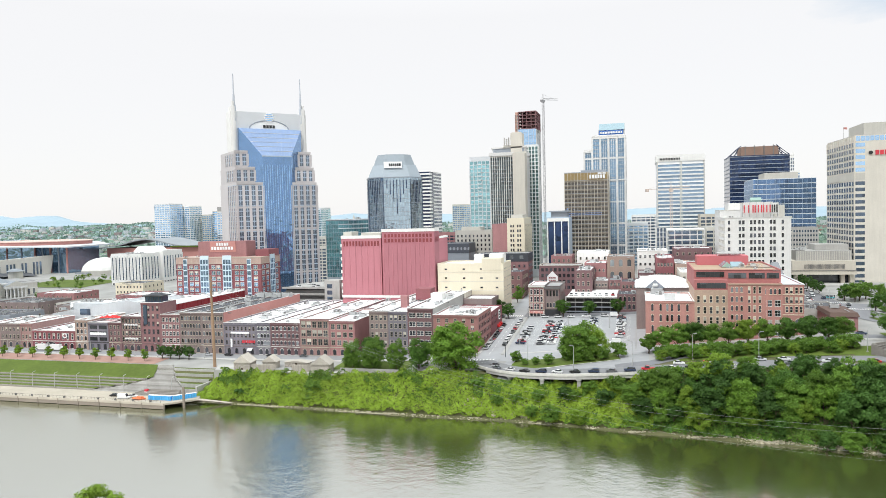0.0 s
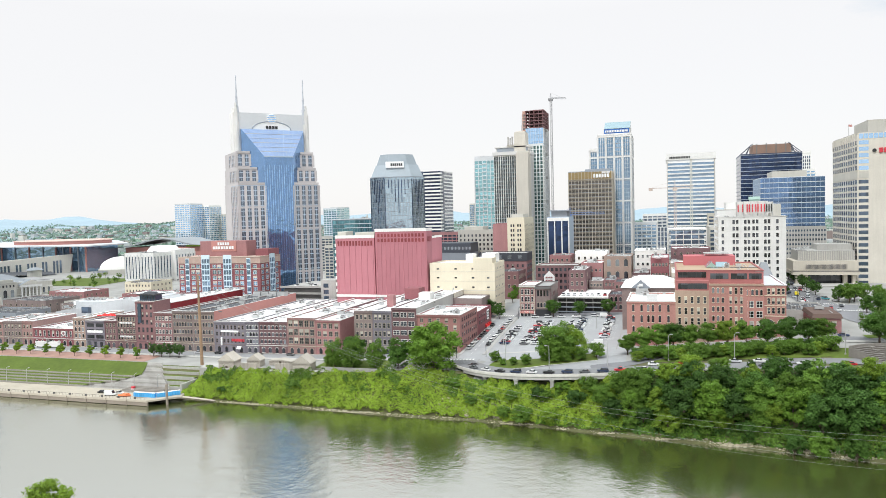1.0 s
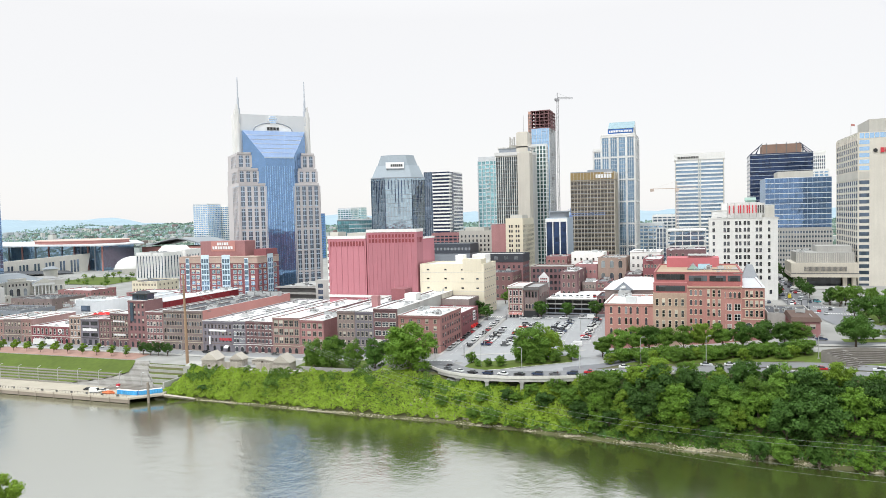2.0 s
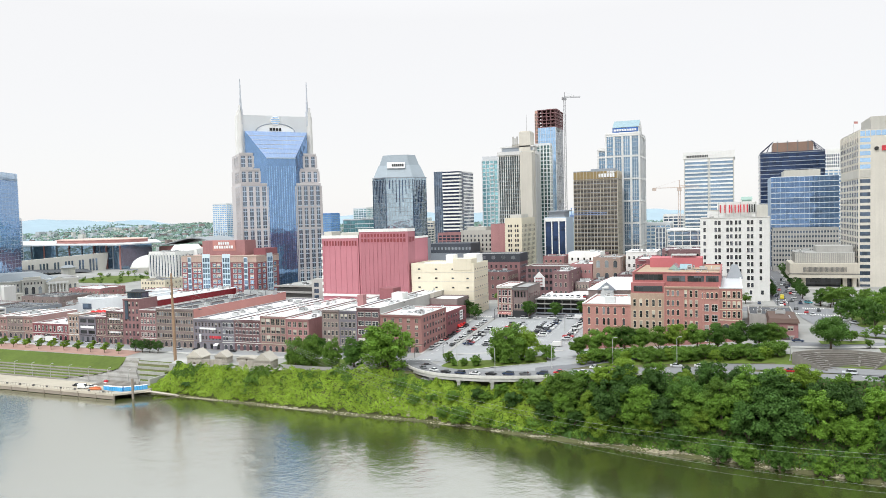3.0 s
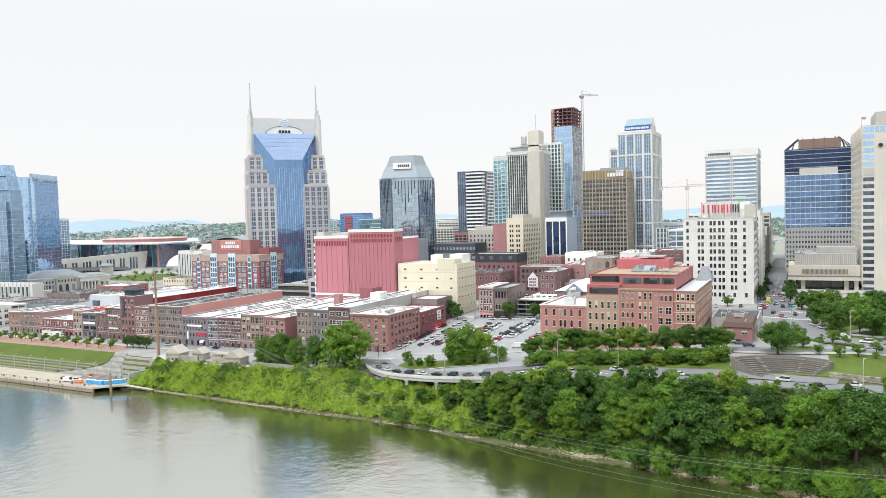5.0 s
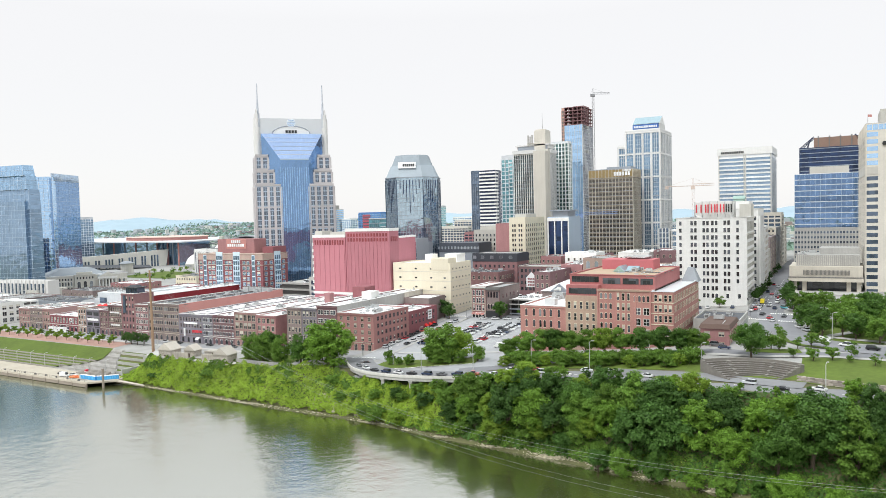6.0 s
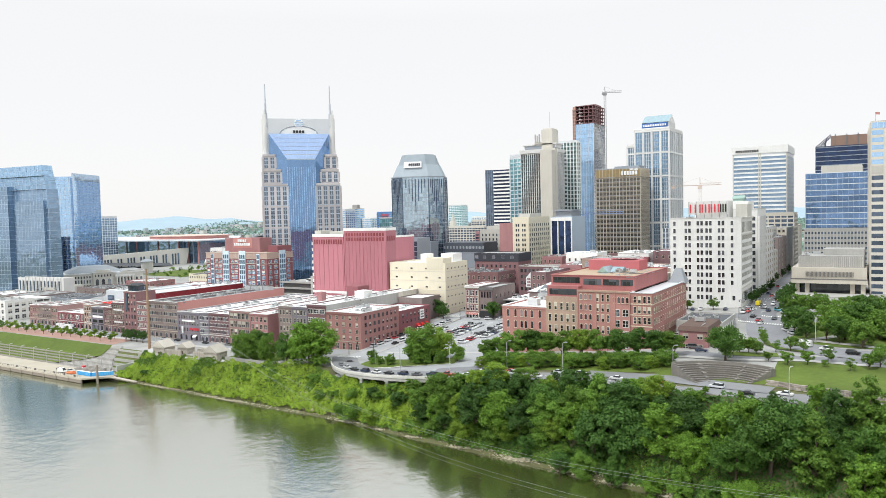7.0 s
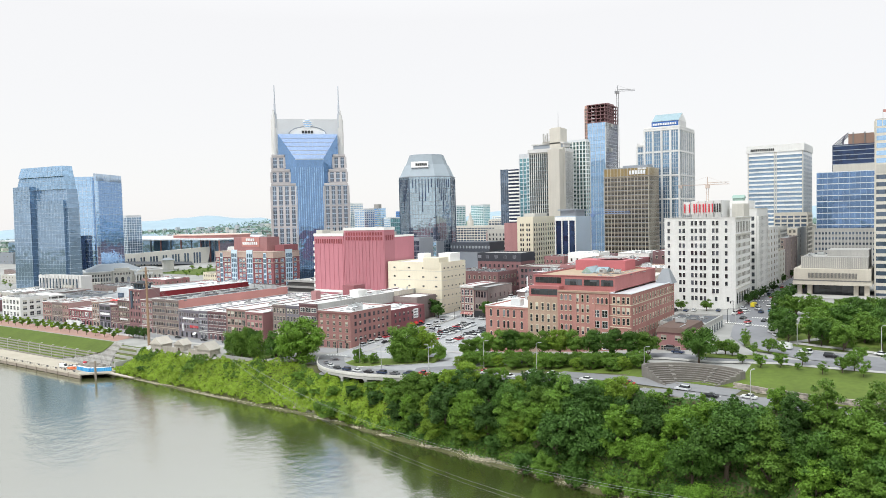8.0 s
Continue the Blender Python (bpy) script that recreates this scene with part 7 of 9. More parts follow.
    s.f = [(0, 3, 2, 1), (4, 5, 6, 7), (0, 1, 5, 4), (1, 2, 6, 5), (2, 3, 7, 6), (3, 0, 4, 7)]
    s.m = [0] * 6
    part(name, s, glass, parent, m=m)
    for k in range(cols + 1):
        u = wid * k / cols
        part("glazing_rib", Shape().poly([(u - 0.12, -0.35, z0), (u + 0.12, -0.35, z0), (u + 0.12 + lean * (1 - 2 * k / cols), lean - 0.35, z1), (u - 0.12 + lean * (1 - 2 * k / cols), lean - 0.35, z1)]), material, parent, m=m)
    n = int((z1 - z0) / 4.5)
    g = Shape()
    for k in range(n):
        a = k / n
        z = z0 + (z1 - z0) * a
        g.box(lean * a, wid - lean * a, lean * a - 0.12, lean * a, z, z + 0.22).box(wid - lean * a, wid - lean * a + 0.12, lean * a, dep, z, z + 0.22)
    part("facade_grid", g, material, parent, m=m, kind="stuff")


pw = tower("stepped_glass_tower", -590, 470, 4, "stepped blue-grey glass tower with leaning faces")
tilted(pw, (-668, 462), 8, 92, 14, 0, 92, G_MIST, BLUE_GREY, 18, lean=1.5)
tilted(pw, (-666, 463), 8, 88, 14, 92, 112, G_MIST, BLUE_GREY, 16, lean=2.0)
tilted(pw, (-662, 464), 8, 80, 14, 112, 126, G_STEEL, BLUE_GREY, 14, lean=2.5)
tilted(pw, (-659, 465), 8, 73, 14, 126, 137, G_STEEL, BLUE_GREY, 12, lean=2.5)
tilted(pw, (-660, 458), 8, 30, 10, 0, 116, G_MIST, BLUE_GREY, 6, lean=1.0)
tilted(pw, (-625, 466), 8, 44, 6, 0, 100, G_MIST, BLUE_GREY, 9, lean=1.0)
pv = tower("ribbed_glass_tower", -690, 570, 4, "pale blue glass tower with a crown of vertical ribs")
tilted(pv, (-722, 541), 34, 46, 58, 0, 133, G_BLUE_PALE, SILVER, 9)
# this face has a deeper glass colour to imitate its darker reflection
tilted(pv, (-684.5, 566), 118, 62, 30, 0, 131, G_BLUE, BLUE_GREY, 8)
m2 = pose(-684.5, 566, 0, 0, 0, 118)
for k in range(26):
    part("crown_rib", Shape().box(k * 2.4, k * 2.4 + 1.0, -0.6, 0.2, 128, 137), BLUE_GREY, pv, m=m2)
tilted(pv, (-697, 540), 34, 12, 12, 0, 60, G_BLUE_DEEP, NAVY, 4)
ap = tower("slim_apartment_tower", -900, 770, 6, "slim white and glass apartment tower")
block(ap, -930, -905, 745, 771, 0, 87, SILVER)
rows(ap, south(-922, 745, 0), 17, 10, 3.9, 19, 4, 0.86, 3.1, G_MIST, sill=SILVER)
rows(ap, east(-905, 745, 0), 26, 10, 3.9, 19, 6, 0.86, 3.1, G_MIST, sill=SILVER)

# white finned block and parking block at the south end of the row
FBC, FBT, FBL = (-586, 446), 6.0, 68.0
fb = thing("finned_block", -634, 487, 2, "pale block with tall dark window slots and fins", "building")
FM = pose(FBC[0], FBC[1], 0, 0, 0, FBT)
part("wall", ring(0, FBL, 0, 12, 0.5, -4, 23.0), PALE_GRANITE, fb, m=FM)
part("roof", Shape().box(0.5, FBL - 0.5, 0.5, 11.5, 20, 21.5), ROOF_GREY, fb, m=FM)
for k in range(12):
    part("window_slot", Shape().box(2 + k * 5.3, 4.4 + k * 5.3, -0.1, 0, 4, 20), G_SLATE, fb, m=FM)
    part("fin", Shape().box(5.4 + k * 5.3, 6.2 + k * 5.3, -0.8, 0, 3, 23.6), PALE_GRANITE, fb, m=FM)
for k in range(2):
    part("fin", Shape().box(-0.8, 0, 2 + k * 6, 2.8 + k * 6, 3, 23.6), PALE_GRANITE, fb, m=FM)
pd = thing("parking_deck", -452, 384, 0, "white parking deck with open storeys", "parking deck")
for k in range(5):
    part("deck_slab", Shape().box(-474, -440, 377, 396, 1.0 + k * 3.1, 2.2 + k * 3.1), WHITE_WALL, pd)
# dark filling stands in for shade behind the openings
part("deck_core", Shape().box(-473, -441.5, 378.5, 395, -2, 12.6), CONCRETE_DARK, pd)
uprights(pd, south(-474, 377, 0), [0.5 + 6.6 * k for k in range(6)], -2, 14, 0.8, 0.2, WHITE_WALL, "column")
uprights(pd, east(-440, 377, 0), [0.5 + 6.0 * k for k in range(4)], -2, 14, 0.8, 0.2, WHITE_WALL, "column")
wc = thing("white_corner_house", -440, 357, 0, "white painted house with large dark windows", "building")
block(wc, -458, -428, 353, 376, -4, 16.5, WHITE_WALL, ROOF_GREY)
windows(wc, south(-458, 353, 0), spread(1, 29, 5), [1.5, 6.4, 11.2], 3.0, 3.0, "pair", FRAME_WHITE)
windows(wc, east(-428, 353, 0), spread(1, 22, 4), [1.5, 6.4, 11.2], 3.0, 3.0, "pair", FRAME_WHITE)
roof_units(wc, -455, -432, 356, 372, 15.7, 4, 131)
for k, (x0, x1, y0, y1, z, wl, rf, lb) in enumerate(((-520, -478, 400, 440, 13, BRICK_BROWN, ROOF_GREY, "brown brick block with a gravel roof"), (-575, -530, 395, 435, 12, STONE, ROOF_WHITE, "pale block with a white flat roof"), (-535, -492, 352, 385, 10, BRICK_DARK, ROOF_WHITE, "dark brick block with a white flat roof"), (-480, -430, 405, 436, 12.5, STEEL_GREY, ROOF_DARK, "dark sheet-metal hall with a flat roof"), (-800, -740, 505, 550, 13, STONE, ROOF_WHITE, "pale block with a white flat roof"), (-870, -815, 540, 590, 15, BRICK_BROWN, ROOF_GREY, "brown brick block with a gravel roof"), (-900, -840, 610, 660, 14, STONE, ROOF_GREY, "pale stone block with a gravel roof"), (-1260, -1170, 690, 730, 26, STEEL_GREY, ROOF_GREY, "blue-grey office block far down the river"), (-1040, -960, 640, 690, 18, BRICK_ROSE, ROOF_WHITE, "red brick block with a white roof"))):
    low_block(x0, x1, y0, y1, z, wl, rf, lb, 7, 2, 4, 140 + k, w=1.6)

# concert hall with a hipped roof
sy = thing("concert_hall", -612, 557, 4, "pale stone concert hall with a pedimented portico and grey hipped roof", "concert hall")
SY = pose(-630.6, 518.8, 0, 0, 0, 65)
part("wall", Shape().box(0, 85, 0, 54, -4, 17.4), STONE, sy, m=SY)
part("cornice", Shape().box(-0.6, 85.6, -0.6, 54.6, 17.4, 18.6), PALE_GRANITE, sy, m=SY)
part("hipped_roof", Shape().prism([(3, 3), (66, 3), (66, 52), (3, 52)], 18.6, 25.5, shrink=0.5, centre=(34, 28)), ROOF_SLATE, sy, m=SY)
part("side_roof", Shape().box(67, 84, 2, 52, 18.6, 19.4), ROOF_GREY, sy, m=SY)
windows(sy, SY, spread(1.5, 28, 9), [2.6, 12.8], 1.5, 2.4, "bare", STONE)
windows(sy, SY, spread(1.5, 28, 9), [6.8], 1.6, 4.4, "arch", PALE_GRANITE)
bands(sy, SY, -0.2, 85.2, [5.6, 12.0], 0.4, 0.3, PALE_GRANITE, "string_course")
part("pavilion", Shape().box(29.5, 50.5, -3, -0.02, -4, 18.2).box(29, 51, -3.5, -0.02, 18.2, 19.2), STONE, sy, m=SY)
part("pavilion_attic", Shape().box(32, 48, -1.5, 2.5, 19.2, 21.6), STONE, sy, m=SY)
windows(sy, SY @ pose(0, -3, 0), [33.6, 40, 46.4], [4.0], 3.2, 7.5, "arch", PALE_GRANITE)
windows(sy, SY @ pose(0, -3, 0), spread(30.5, 49.5, 6), [14.0], 1.3, 2.4, "bare", STONE)
part("portico_base", Shape().box(53, 73, -7, -0.02, -4, 4), STONE, sy, m=SY)
for k in range(6):
    part("column", Shape().tube([(54.4 + k * 3.44, -5.8, 4), (54.4 + k * 3.44, -5.8, 13.4)], [0.75, 0.62], 10), PALE_GRANITE, sy, m=SY)
part("entablature", Shape().box(52.8, 73.2, -6.8, -0.62, 13.4, 15.8), PALE_GRANITE, sy, m=SY)
part("pediment", Shape().gable(52.4, 73.6, -7.2, 6, 15.8, 20.8, 0, "y", 1), [ROOF_SLATE, STONE], sy, m=SY)
windows(sy, SY, spread(54, 72, 5), [4.6], 1.8, 7.2, "bare", STONE)
windows(sy, SY, [76.6, 81.4], [5.2], 2.2, 6.5, "arch", PALE_GRANITE)
windows(sy, SY @ pose(85, 0, 0, 0, 0, 90), spread(2, 52, 10), [2.6, 8.4, 13.6], 1.8, 3.0, "bare", STONE)
ro = thing("domed_pavilion", -720, 690, 8, "round pavilion with a flat dark cap", "building")
part("drum", Shape().prism([(-720 + 8 * math.cos(k * math.pi / 10), 690 + 8 * math.sin(k * math.pi / 10)) for k in range(20)], 4, 21), STONE, ro)
part("cap", Shape().prism([(-720 + 10 * math.cos(k * math.pi / 10), 690 + 10 * math.sin(k * math.pi / 10)) for k in range(20)], 21, 24, shrink=0.4, centre=(-720, 690)), ROOF_SLATE, ro)

# museum: a long leaning wall cut with piano-key slots
mu = thing("museum", -800, 750, 8, "grey stone museum with a rising wall of dark slots", "museum")
p0, p1 = Vector((-860, 640, 0)), Vector((-779, 802, 0))
dd = (p1 - p0)
ang = math.degrees(math.atan2(dd.y, dd.x))
MM = pose(p0.x, p0.y, 0, 0, 0, ang)
LL = dd.length
part("sail_wall", Shape().poly([(0, 0, 2), (LL, 0, 2), (LL + 6, 0, 34), (0, 0, 24)]).poly([(0, 6, 24), (LL + 6, 6, 34), (LL, 6, 2), (0, 6, 2)]).poly([(0, 0, 24), (LL + 6, 0, 34), (LL + 6, 6, 34), (0, 6, 24)]).poly([(LL, 0, 2), (LL, 6, 2), (LL + 6, 6, 34), (LL + 6, 0, 34)]), STONE, mu, m=MM)
u = LL * 0.28
k = 0
while u < LL - 12:
    for j in range(2 + (k % 2)):
        hgt = 8 + 10 * u / LL
        part("window_slot", Shape().box(u, u + 2.4, -0.25, 0, 9, 9 + hgt), G_SLATE, mu, m=MM)
        u += 4.2
    u += 5.5
    k += 1
part("hall_roof", Shape().box(LL * 0.1, LL * 0.95, 6, 60, 2, 22), STEEL_GREY, mu, m=MM)
part("dark_canopy", Shape().poly([(LL * 0.1, -16, 15), (LL * 0.86, -30, 9), (LL * 0.86, -6, 12), (LL * 0.1, -1, 19)]).box(LL * 0.15, LL * 0.84, -14, -4, 2, 9), ROOF_DARK, mu, m=MM)

# convention centre with a wide overhanging roof, a red oval roof and a waved roof
cc = thing("convention_centre", -860, 850, 9, "glass convention centre under a wide pale overhanging roof", "convention centre")
def roof_plate(parent, outline, z_of, thick, material, name="roof_plate"):
    s = Shape()
    k = len(outline)
    s.v = [(x, y, z_of(x, y)) for x, y in outline] + [(x, y, z_of(x, y) - thick) for x, y in outline]
    s.f = [tuple(range(k)), tuple(reversed(range(k, 2 * k)))] + [(i, k + i, k + (i + 1) % k, (i + 1) % k) for i in range(k)]
    s.m = [0] * len(s.f)
    part(name, s, material, parent)


roof_plate(cc, [(-1250, 690), (-1000, 745), (-830, 795), (-736, 791), (-745, 880), (-880, 1010), (-1200, 930)], lambda x, y: 46 - 0.004 * (x + 736), 1.6, HALL_METAL)
part("glass_hall", Shape().prism([(-1240, 715), (-1000, 775), (-830, 830), (-752, 806), (-757, 872), (-880, 990), (-1180, 910)], 2, 44), G_STEEL, cc)
for k in range(14):
    a = k / 13
    x, y = -1000 + 248 * a, 775 + (55 * a / 0.68 if a < 0.68 else 55 - (a - 0.68) * 75)
    part("glass_column", Shape().box(x - 0.8, x + 0.8, y - 1.6, y, 2, 44), SALMON if k % 2 else STEEL_GREY, cc)
ov = [(-866 + 78 * math.cos(k * math.pi / 16), 880 + 54 * math.sin(k * math.pi / 16)) for k in range(32)]
part("oval_roof", Shape().prism(ov, 44, 51), SALMON, cc)
part("oval_cap", Shape().prism([(-866 + (x + 866) * 1.02, 880 + (y - 880) * 1.02) for x, y in ov], 51, 52), mat("pale_salmon_roof", (0.62, 0.43, 0.37), 0.85, var=0.1), cc)
s = Shape()
N = 24
wave = [(-755 + 220 * k / N, 868 + 10 * math.sin(k / N * 3), 40 + 12 * math.exp(-((k - 8) / 4.5) ** 2) + 3.5 * math.exp(-((k - 20) / 4) ** 2)) for k in range(N + 1)]
for (xa, ya, za), (xb, yb, zb) in zip(wave[:-1], wave[1:]):
    s.poly([(xa, ya, za), (xb, yb, zb), (xb, yb + 70, zb), (xa, ya + 70, za)])
    s.poly([(xa, ya, za - 1.6), (xa, ya, za), (xb, yb, zb), (xb, yb, zb - 1.6)][::-1])
part("wave_roof", s, ROOF_SLATE, cc)
part("wave_hall", Shape().box(-750, -540, 880, 935, 2, 39), SALMON, cc)
part("green_roof", Shape().box(-640, -560, 876, 935, 39.4, 41.5), GRASS, cc)
do = thing("arena_dome", -676, 785, 9, "white domed arena entrance with a pale base", "arena")
s = Shape()
N = 12
for k in range(N):
    a0, a1 = math.pi / 2 * k / N, math.pi / 2 * (k + 1) / N
    for j in range(20):
        b0, b1 = 2 * math.pi * j / 20, 2 * math.pi * (j + 1) / 20
        s.poly([(26 * math.cos(a) * math.cos(b_), 26 * math.cos(a) * math.sin(b_), 17 * math.sin(a)) for a, b_ in ((a0, b0), (a0, b1), (a1, b1), (a1, b0))])
part("dome", s, WHITE_WALL, do, m=pose(-680, 790, 14))
part("drum", Shape().prism([(-680 + 27 * math.cos(k * math.pi / 12), 790 + 27 * math.sin(k * math.pi / 12)) for k in range(24)], 4, 15), STONE, do)
bars(do, south(-700, 762.5, 0), 0, 11.5, 24, 2.0, 12, STEEL_GREY)

# pale ribbed hotel
rh = tower("ribbed_hotel", -550, 690, 6, "pale hotel block with tall dark window strips")
block(rh, -570.3, -531, 674.6, 706, -2, 41.3, PALE_GRANITE)
block(rh, -560, -526, 706, 742, -2, 43, PALE_GRANITE)
for face, wid, n in ((south(-570.3, 674.6, 0), 39.3, 9), (east(-531, 674.6, 0), 31, 6), (east(-526, 706, 0), 36, 7)):
    step = wid / n
    me = Shape().box(step * 0.36, step * 0.64, -0.12, 0, 12, 37).mesh("window_strip", [G_SLATE])
    for k in range(n):
        part("window_strip", me, None, rh, m=face @ pose(step * k, 0, 0))
    uprights(rh, face, [step * k for k in range(n + 1)], 11, 39, 0.9, 0.5, PALE_GRANITE, "fin")
    windows(rh, face, [step * (k + 0.5) for k in range(n)], [5], step * 0.55, 3.4, "bare", STONE)
part("barrel_roof", Shape().prism([(-562, 700), (-532, 700), (-532, 725), (-562, 725)], 41, 48, shrink=0.7, centre=(-547, 712)), WHITE_WALL, rh)
roof_units(rh, -566, -535, 678, 700, 40.6, 9, 91)
low_block(-470, -440, 560, 590, 20, CREAM, ROOF_DARK, "cream stone block with a dark roof", 8, 3, 3, 92)
low_block(-520, -480, 520, 550, 15, BRICK_ROSE, ROOF_WHITE, "brick block with a white flat roof", 8, 2, 3, 93)
low_block(-560, -530, 450, 480, 14, STONE, ROOF_GREY, "pale block with a grey flat roof", 6, 2, 3, 94)
low_block(-500, -455, 455, 490, 15, BRICK_BROWN, ROOF_DARK, "brown brick block with a tar roof", 8, 2, 5, 95)

# ---- far towers
def far_tower(x, y, wid, dep, z1, glass, wall, label, floors=None):
    b = tower("far_tower", x, y, 8, label)
    block(b, x, x + wid, y, y + dep, 0, z1, wall)
    n = floors or int(z1 / 4.5)
    dz = (z1 - 12) / n
    for face, q in ((south(x, y, 0), wid), (east(x + wid, y, 0), dep)):
        part("glass_sheet", Shape().poly([(0.5, -0.05, 6), (q - 0.5, -0.05, 6), (q - 0.5, -0.05, z1 - 3), (0.5, -0.05, z1 - 3)]), glass, b, m=face)
        g = Shape()
        for k in range(n + 1):
            g.box(0, q, -0.3, 0, 6 + k * dz, 6 + k * dz + dz * 0.36)
        c = max(3, int(q / 5))
        for k in range(c + 1):
            g.box(q * k / c - 0.5, q * k / c + 0.5, -0.34, 0, 4, z1 - 2)
        part("facade_grid", g, wall, b, m=face, kind="stuff")
    return b


far_tower(-894, 1180, 34, 40, 110, G_BLUE_PALE, SILVER, "pale blue glass tower far beyond the centre")
far_tower(-862, 1222, 16, 40, 106, G_STEEL, WHITE_WALL, "white slab wing of a far tower")
far_tower(-650, 1012, 22, 26, 90, G_STEEL, SILVER, "slim far tower of glass")
far_tower(-570, 1172, 26, 30, 93, G_TEAL, SILVER, "far teal glass block")
far_tower(-726, 1513, 34, 30, 99, G_TEAL, SILVER, "far pale teal office block")
far_tower(-375, 1455, 40, 40, 97, G_STEEL, STONE, "far pale apartment tower")
rb = far_tower(-600, 1064, 46, 30, 84, G_STEEL, mat("blue_cladding", (0.1, 0.24, 0.52), 0.6, var=0.1), "far block with red and blue panels")
part("red_cladding", Shape().box(-591, -575, 1063.2, 1064, 4, 80), mat("red_cladding", (0.42, 0.09, 0.12), 0.7, var=0.1), rb)
for k in range(15):
    part("window_strip", Shape().box(-590, -576, 1062.9, 1063.3, 8 + k * 4.8, 9.6 + k * 4.8), G_SLATE, rb)
far_tower(-838, 1250, 21, 24, 88, G_STEEL, STONE, "far tan apartment tower")
far_tower(-925, 1300, 12, 20, 108, G_STEEL, WHITE_WALL, "far slim white tower")
far_tower(-770, 1240, 22, 22, 74, G_STEEL, SILVER, "far pale glass block")
far_tower(-440, 1000, 86, 34, 58, G_SLATE, CREAM_STONE, "long cream civic block beyond the centre")
far_tower(-398, 1040, 40, 30, 67, G_SLATE, CREAM_STONE, "cream civic block with rows of windows")
rd = tower("round_tower", -790, 1245, 10, "round blue glass tower under construction")
part("glass_drum", Shape().prism([(-790 + 17 * math.cos(k * math.pi / 12), 1245 + 17 * math.sin(k * math.pi / 12)) for k in range(24)], 0, 94), G_BLUE_PALE, rd)
for k in range(16):
    part("floor_ring", Shape().prism([(-790 + 17.5 * math.cos(q * math.pi / 12), 1245 + 17.5 * math.sin(q * math.pi / 12)) for q in range(24)], 30 + k * 4.2, 31 + k * 4.2), BEIGE, rd)
part("bare_core", Shape().box(-796, -784, 1240, 1250, 94, 102), CONCRETE, rd)
sp = tower("spired_cupola", -418, 1018, 12, "small stone cupola with a pointed spire")
part("drum", Shape().prism([(-418 + 5 * math.cos(k * math.pi / 6), 1018 + 5 * math.sin(k * math.pi / 6)) for k in range(12)], 55, 66), CREAM_STONE, sp)
part("spire", Shape().prism([(-418 + 4 * math.cos(k * math.pi / 6), 1018 + 4 * math.sin(k * math.pi / 6)) for k in range(12)], 66, 80, shrink=0.05, centre=(-418, 1018)), STONE, sp)
far_tower(-520, 1260, 50, 40, 72, G_STEEL, WHITE_WALL, "far white apartment block")
far_tower(-80, 880, 22, 26, 92, G_SLATE, BRICK_BROWN, "far dark brick tower")
far_tower(-8, 930, 34, 30, 70, G_SLATE, WHITE_WALL, "far white office slab")
far_tower(-20, 800, 30, 30, 62, G_STEEL, SILVER, "far grey glass office block")
far_tower(165, 930, 20, 30, 118, G_STEEL, WHITE_WALL, "far slim tower with white bands")
far_tower(-400, 820, 60, 30, 52, G_SLATE, STONE, "far pale civic block")
far_tower(-235, 760, 50, 30, 56, G_SLATE, BRICK_ROSE, "far brick block with a flat roof")
far_tower(-330, 700, 50, 30, 46, G_SLATE, STONE, "far stone block with a flat roof")
far_tower(-180, 860, 44, 30, 70, G_STEEL, STONE, "far pale office block")
far_tower(60, 760, 26, 30, 70, G_SLATE, BEIGE, "far beige office block")
far_tower(55, 640, 24, 60, 60, G_SLATE, STONE, "pale office block beside the avenue")
far_tower(64, 575, 22, 50, 58, G_SLATE, BEIGE, "beige office block beside the avenue")

# ---- scattered houses of the far city
FAR_WALL = mat("far_house_wall", (0.42, 0.44, 0.45), 0.9, var=0.1, rand=0.3)
FAR_ROOF = mat("far_flat_roof", (0.34, 0.37, 0.39), 0.9, var=0.1, rand=0.3)
rng = random.Random(77)
HOUSE = []
for k, (w, d, h, wall, roof) in enumerate(((24, 16, 7, FAR_WALL, ROOF_GREY), (38, 22, 8, FAR_WALL, FAR_ROOF), (15, 11, 7, BEIGE, ROOF_BROWN), (52, 26, 12, FAR_WALL, FAR_ROOF), (30, 20, 11, BRICK_BROWN, FAR_ROOF))):
    b = thing("far_house", 0, 0, -200, ("small white house with a grey roof", "pale flat-roofed shed in the far city", "small beige house with a brown roof", "long white apartment house in the far city", "red brick block in the far city")[k], "house", "houses of the far city")
    wl = Shape().box(-w / 2, w / 2, -d / 2, d / 2, -6, h).poly([(-w / 2 + 1, -d / 2 - 0.1, h * 0.35), (w / 2 - 1, -d / 2 - 0.1, h * 0.35), (w / 2 - 1, -d / 2 - 0.1, h * 0.65), (-w / 2 + 1, -d / 2 - 0.1, h * 0.65)], 1)
    part("wall", wl, [wall, G_SLATE], b, m=WORLD[b.name])
    part("roof", Shape().gable(-w / 2 - 0.5, w / 2 + 0.5, -d / 2 - 0.5, d / 2 + 0.5, h, h + (3.5 if k in (0, 2) else 0.8), 0, "x"), roof, b, m=WORLD[b.name])
    HOUSE.append(b)
count = 0
while count < 80:
    x, y = rng.uniform(-2400, 700), rng.uniform(800, 2700)
    if x > -430 and y < 1000:
        continue
    if -1250 < x < -480 and y < 1060:
        continue
    if -900 > x and y < 700:
        continue
    m = pose(x, y, height(x, y), 0, 0, rng.choice((0, 0, 12, 90, -20)))
    if count < len(HOUSE):
        HOUSE[count].matrix_basis = m
    else:
        copy_thing(HOUSE[int(rng.random() ** 1.3 * 5)], m)
    count += 1

# the rest of the far city, too small to tell apart
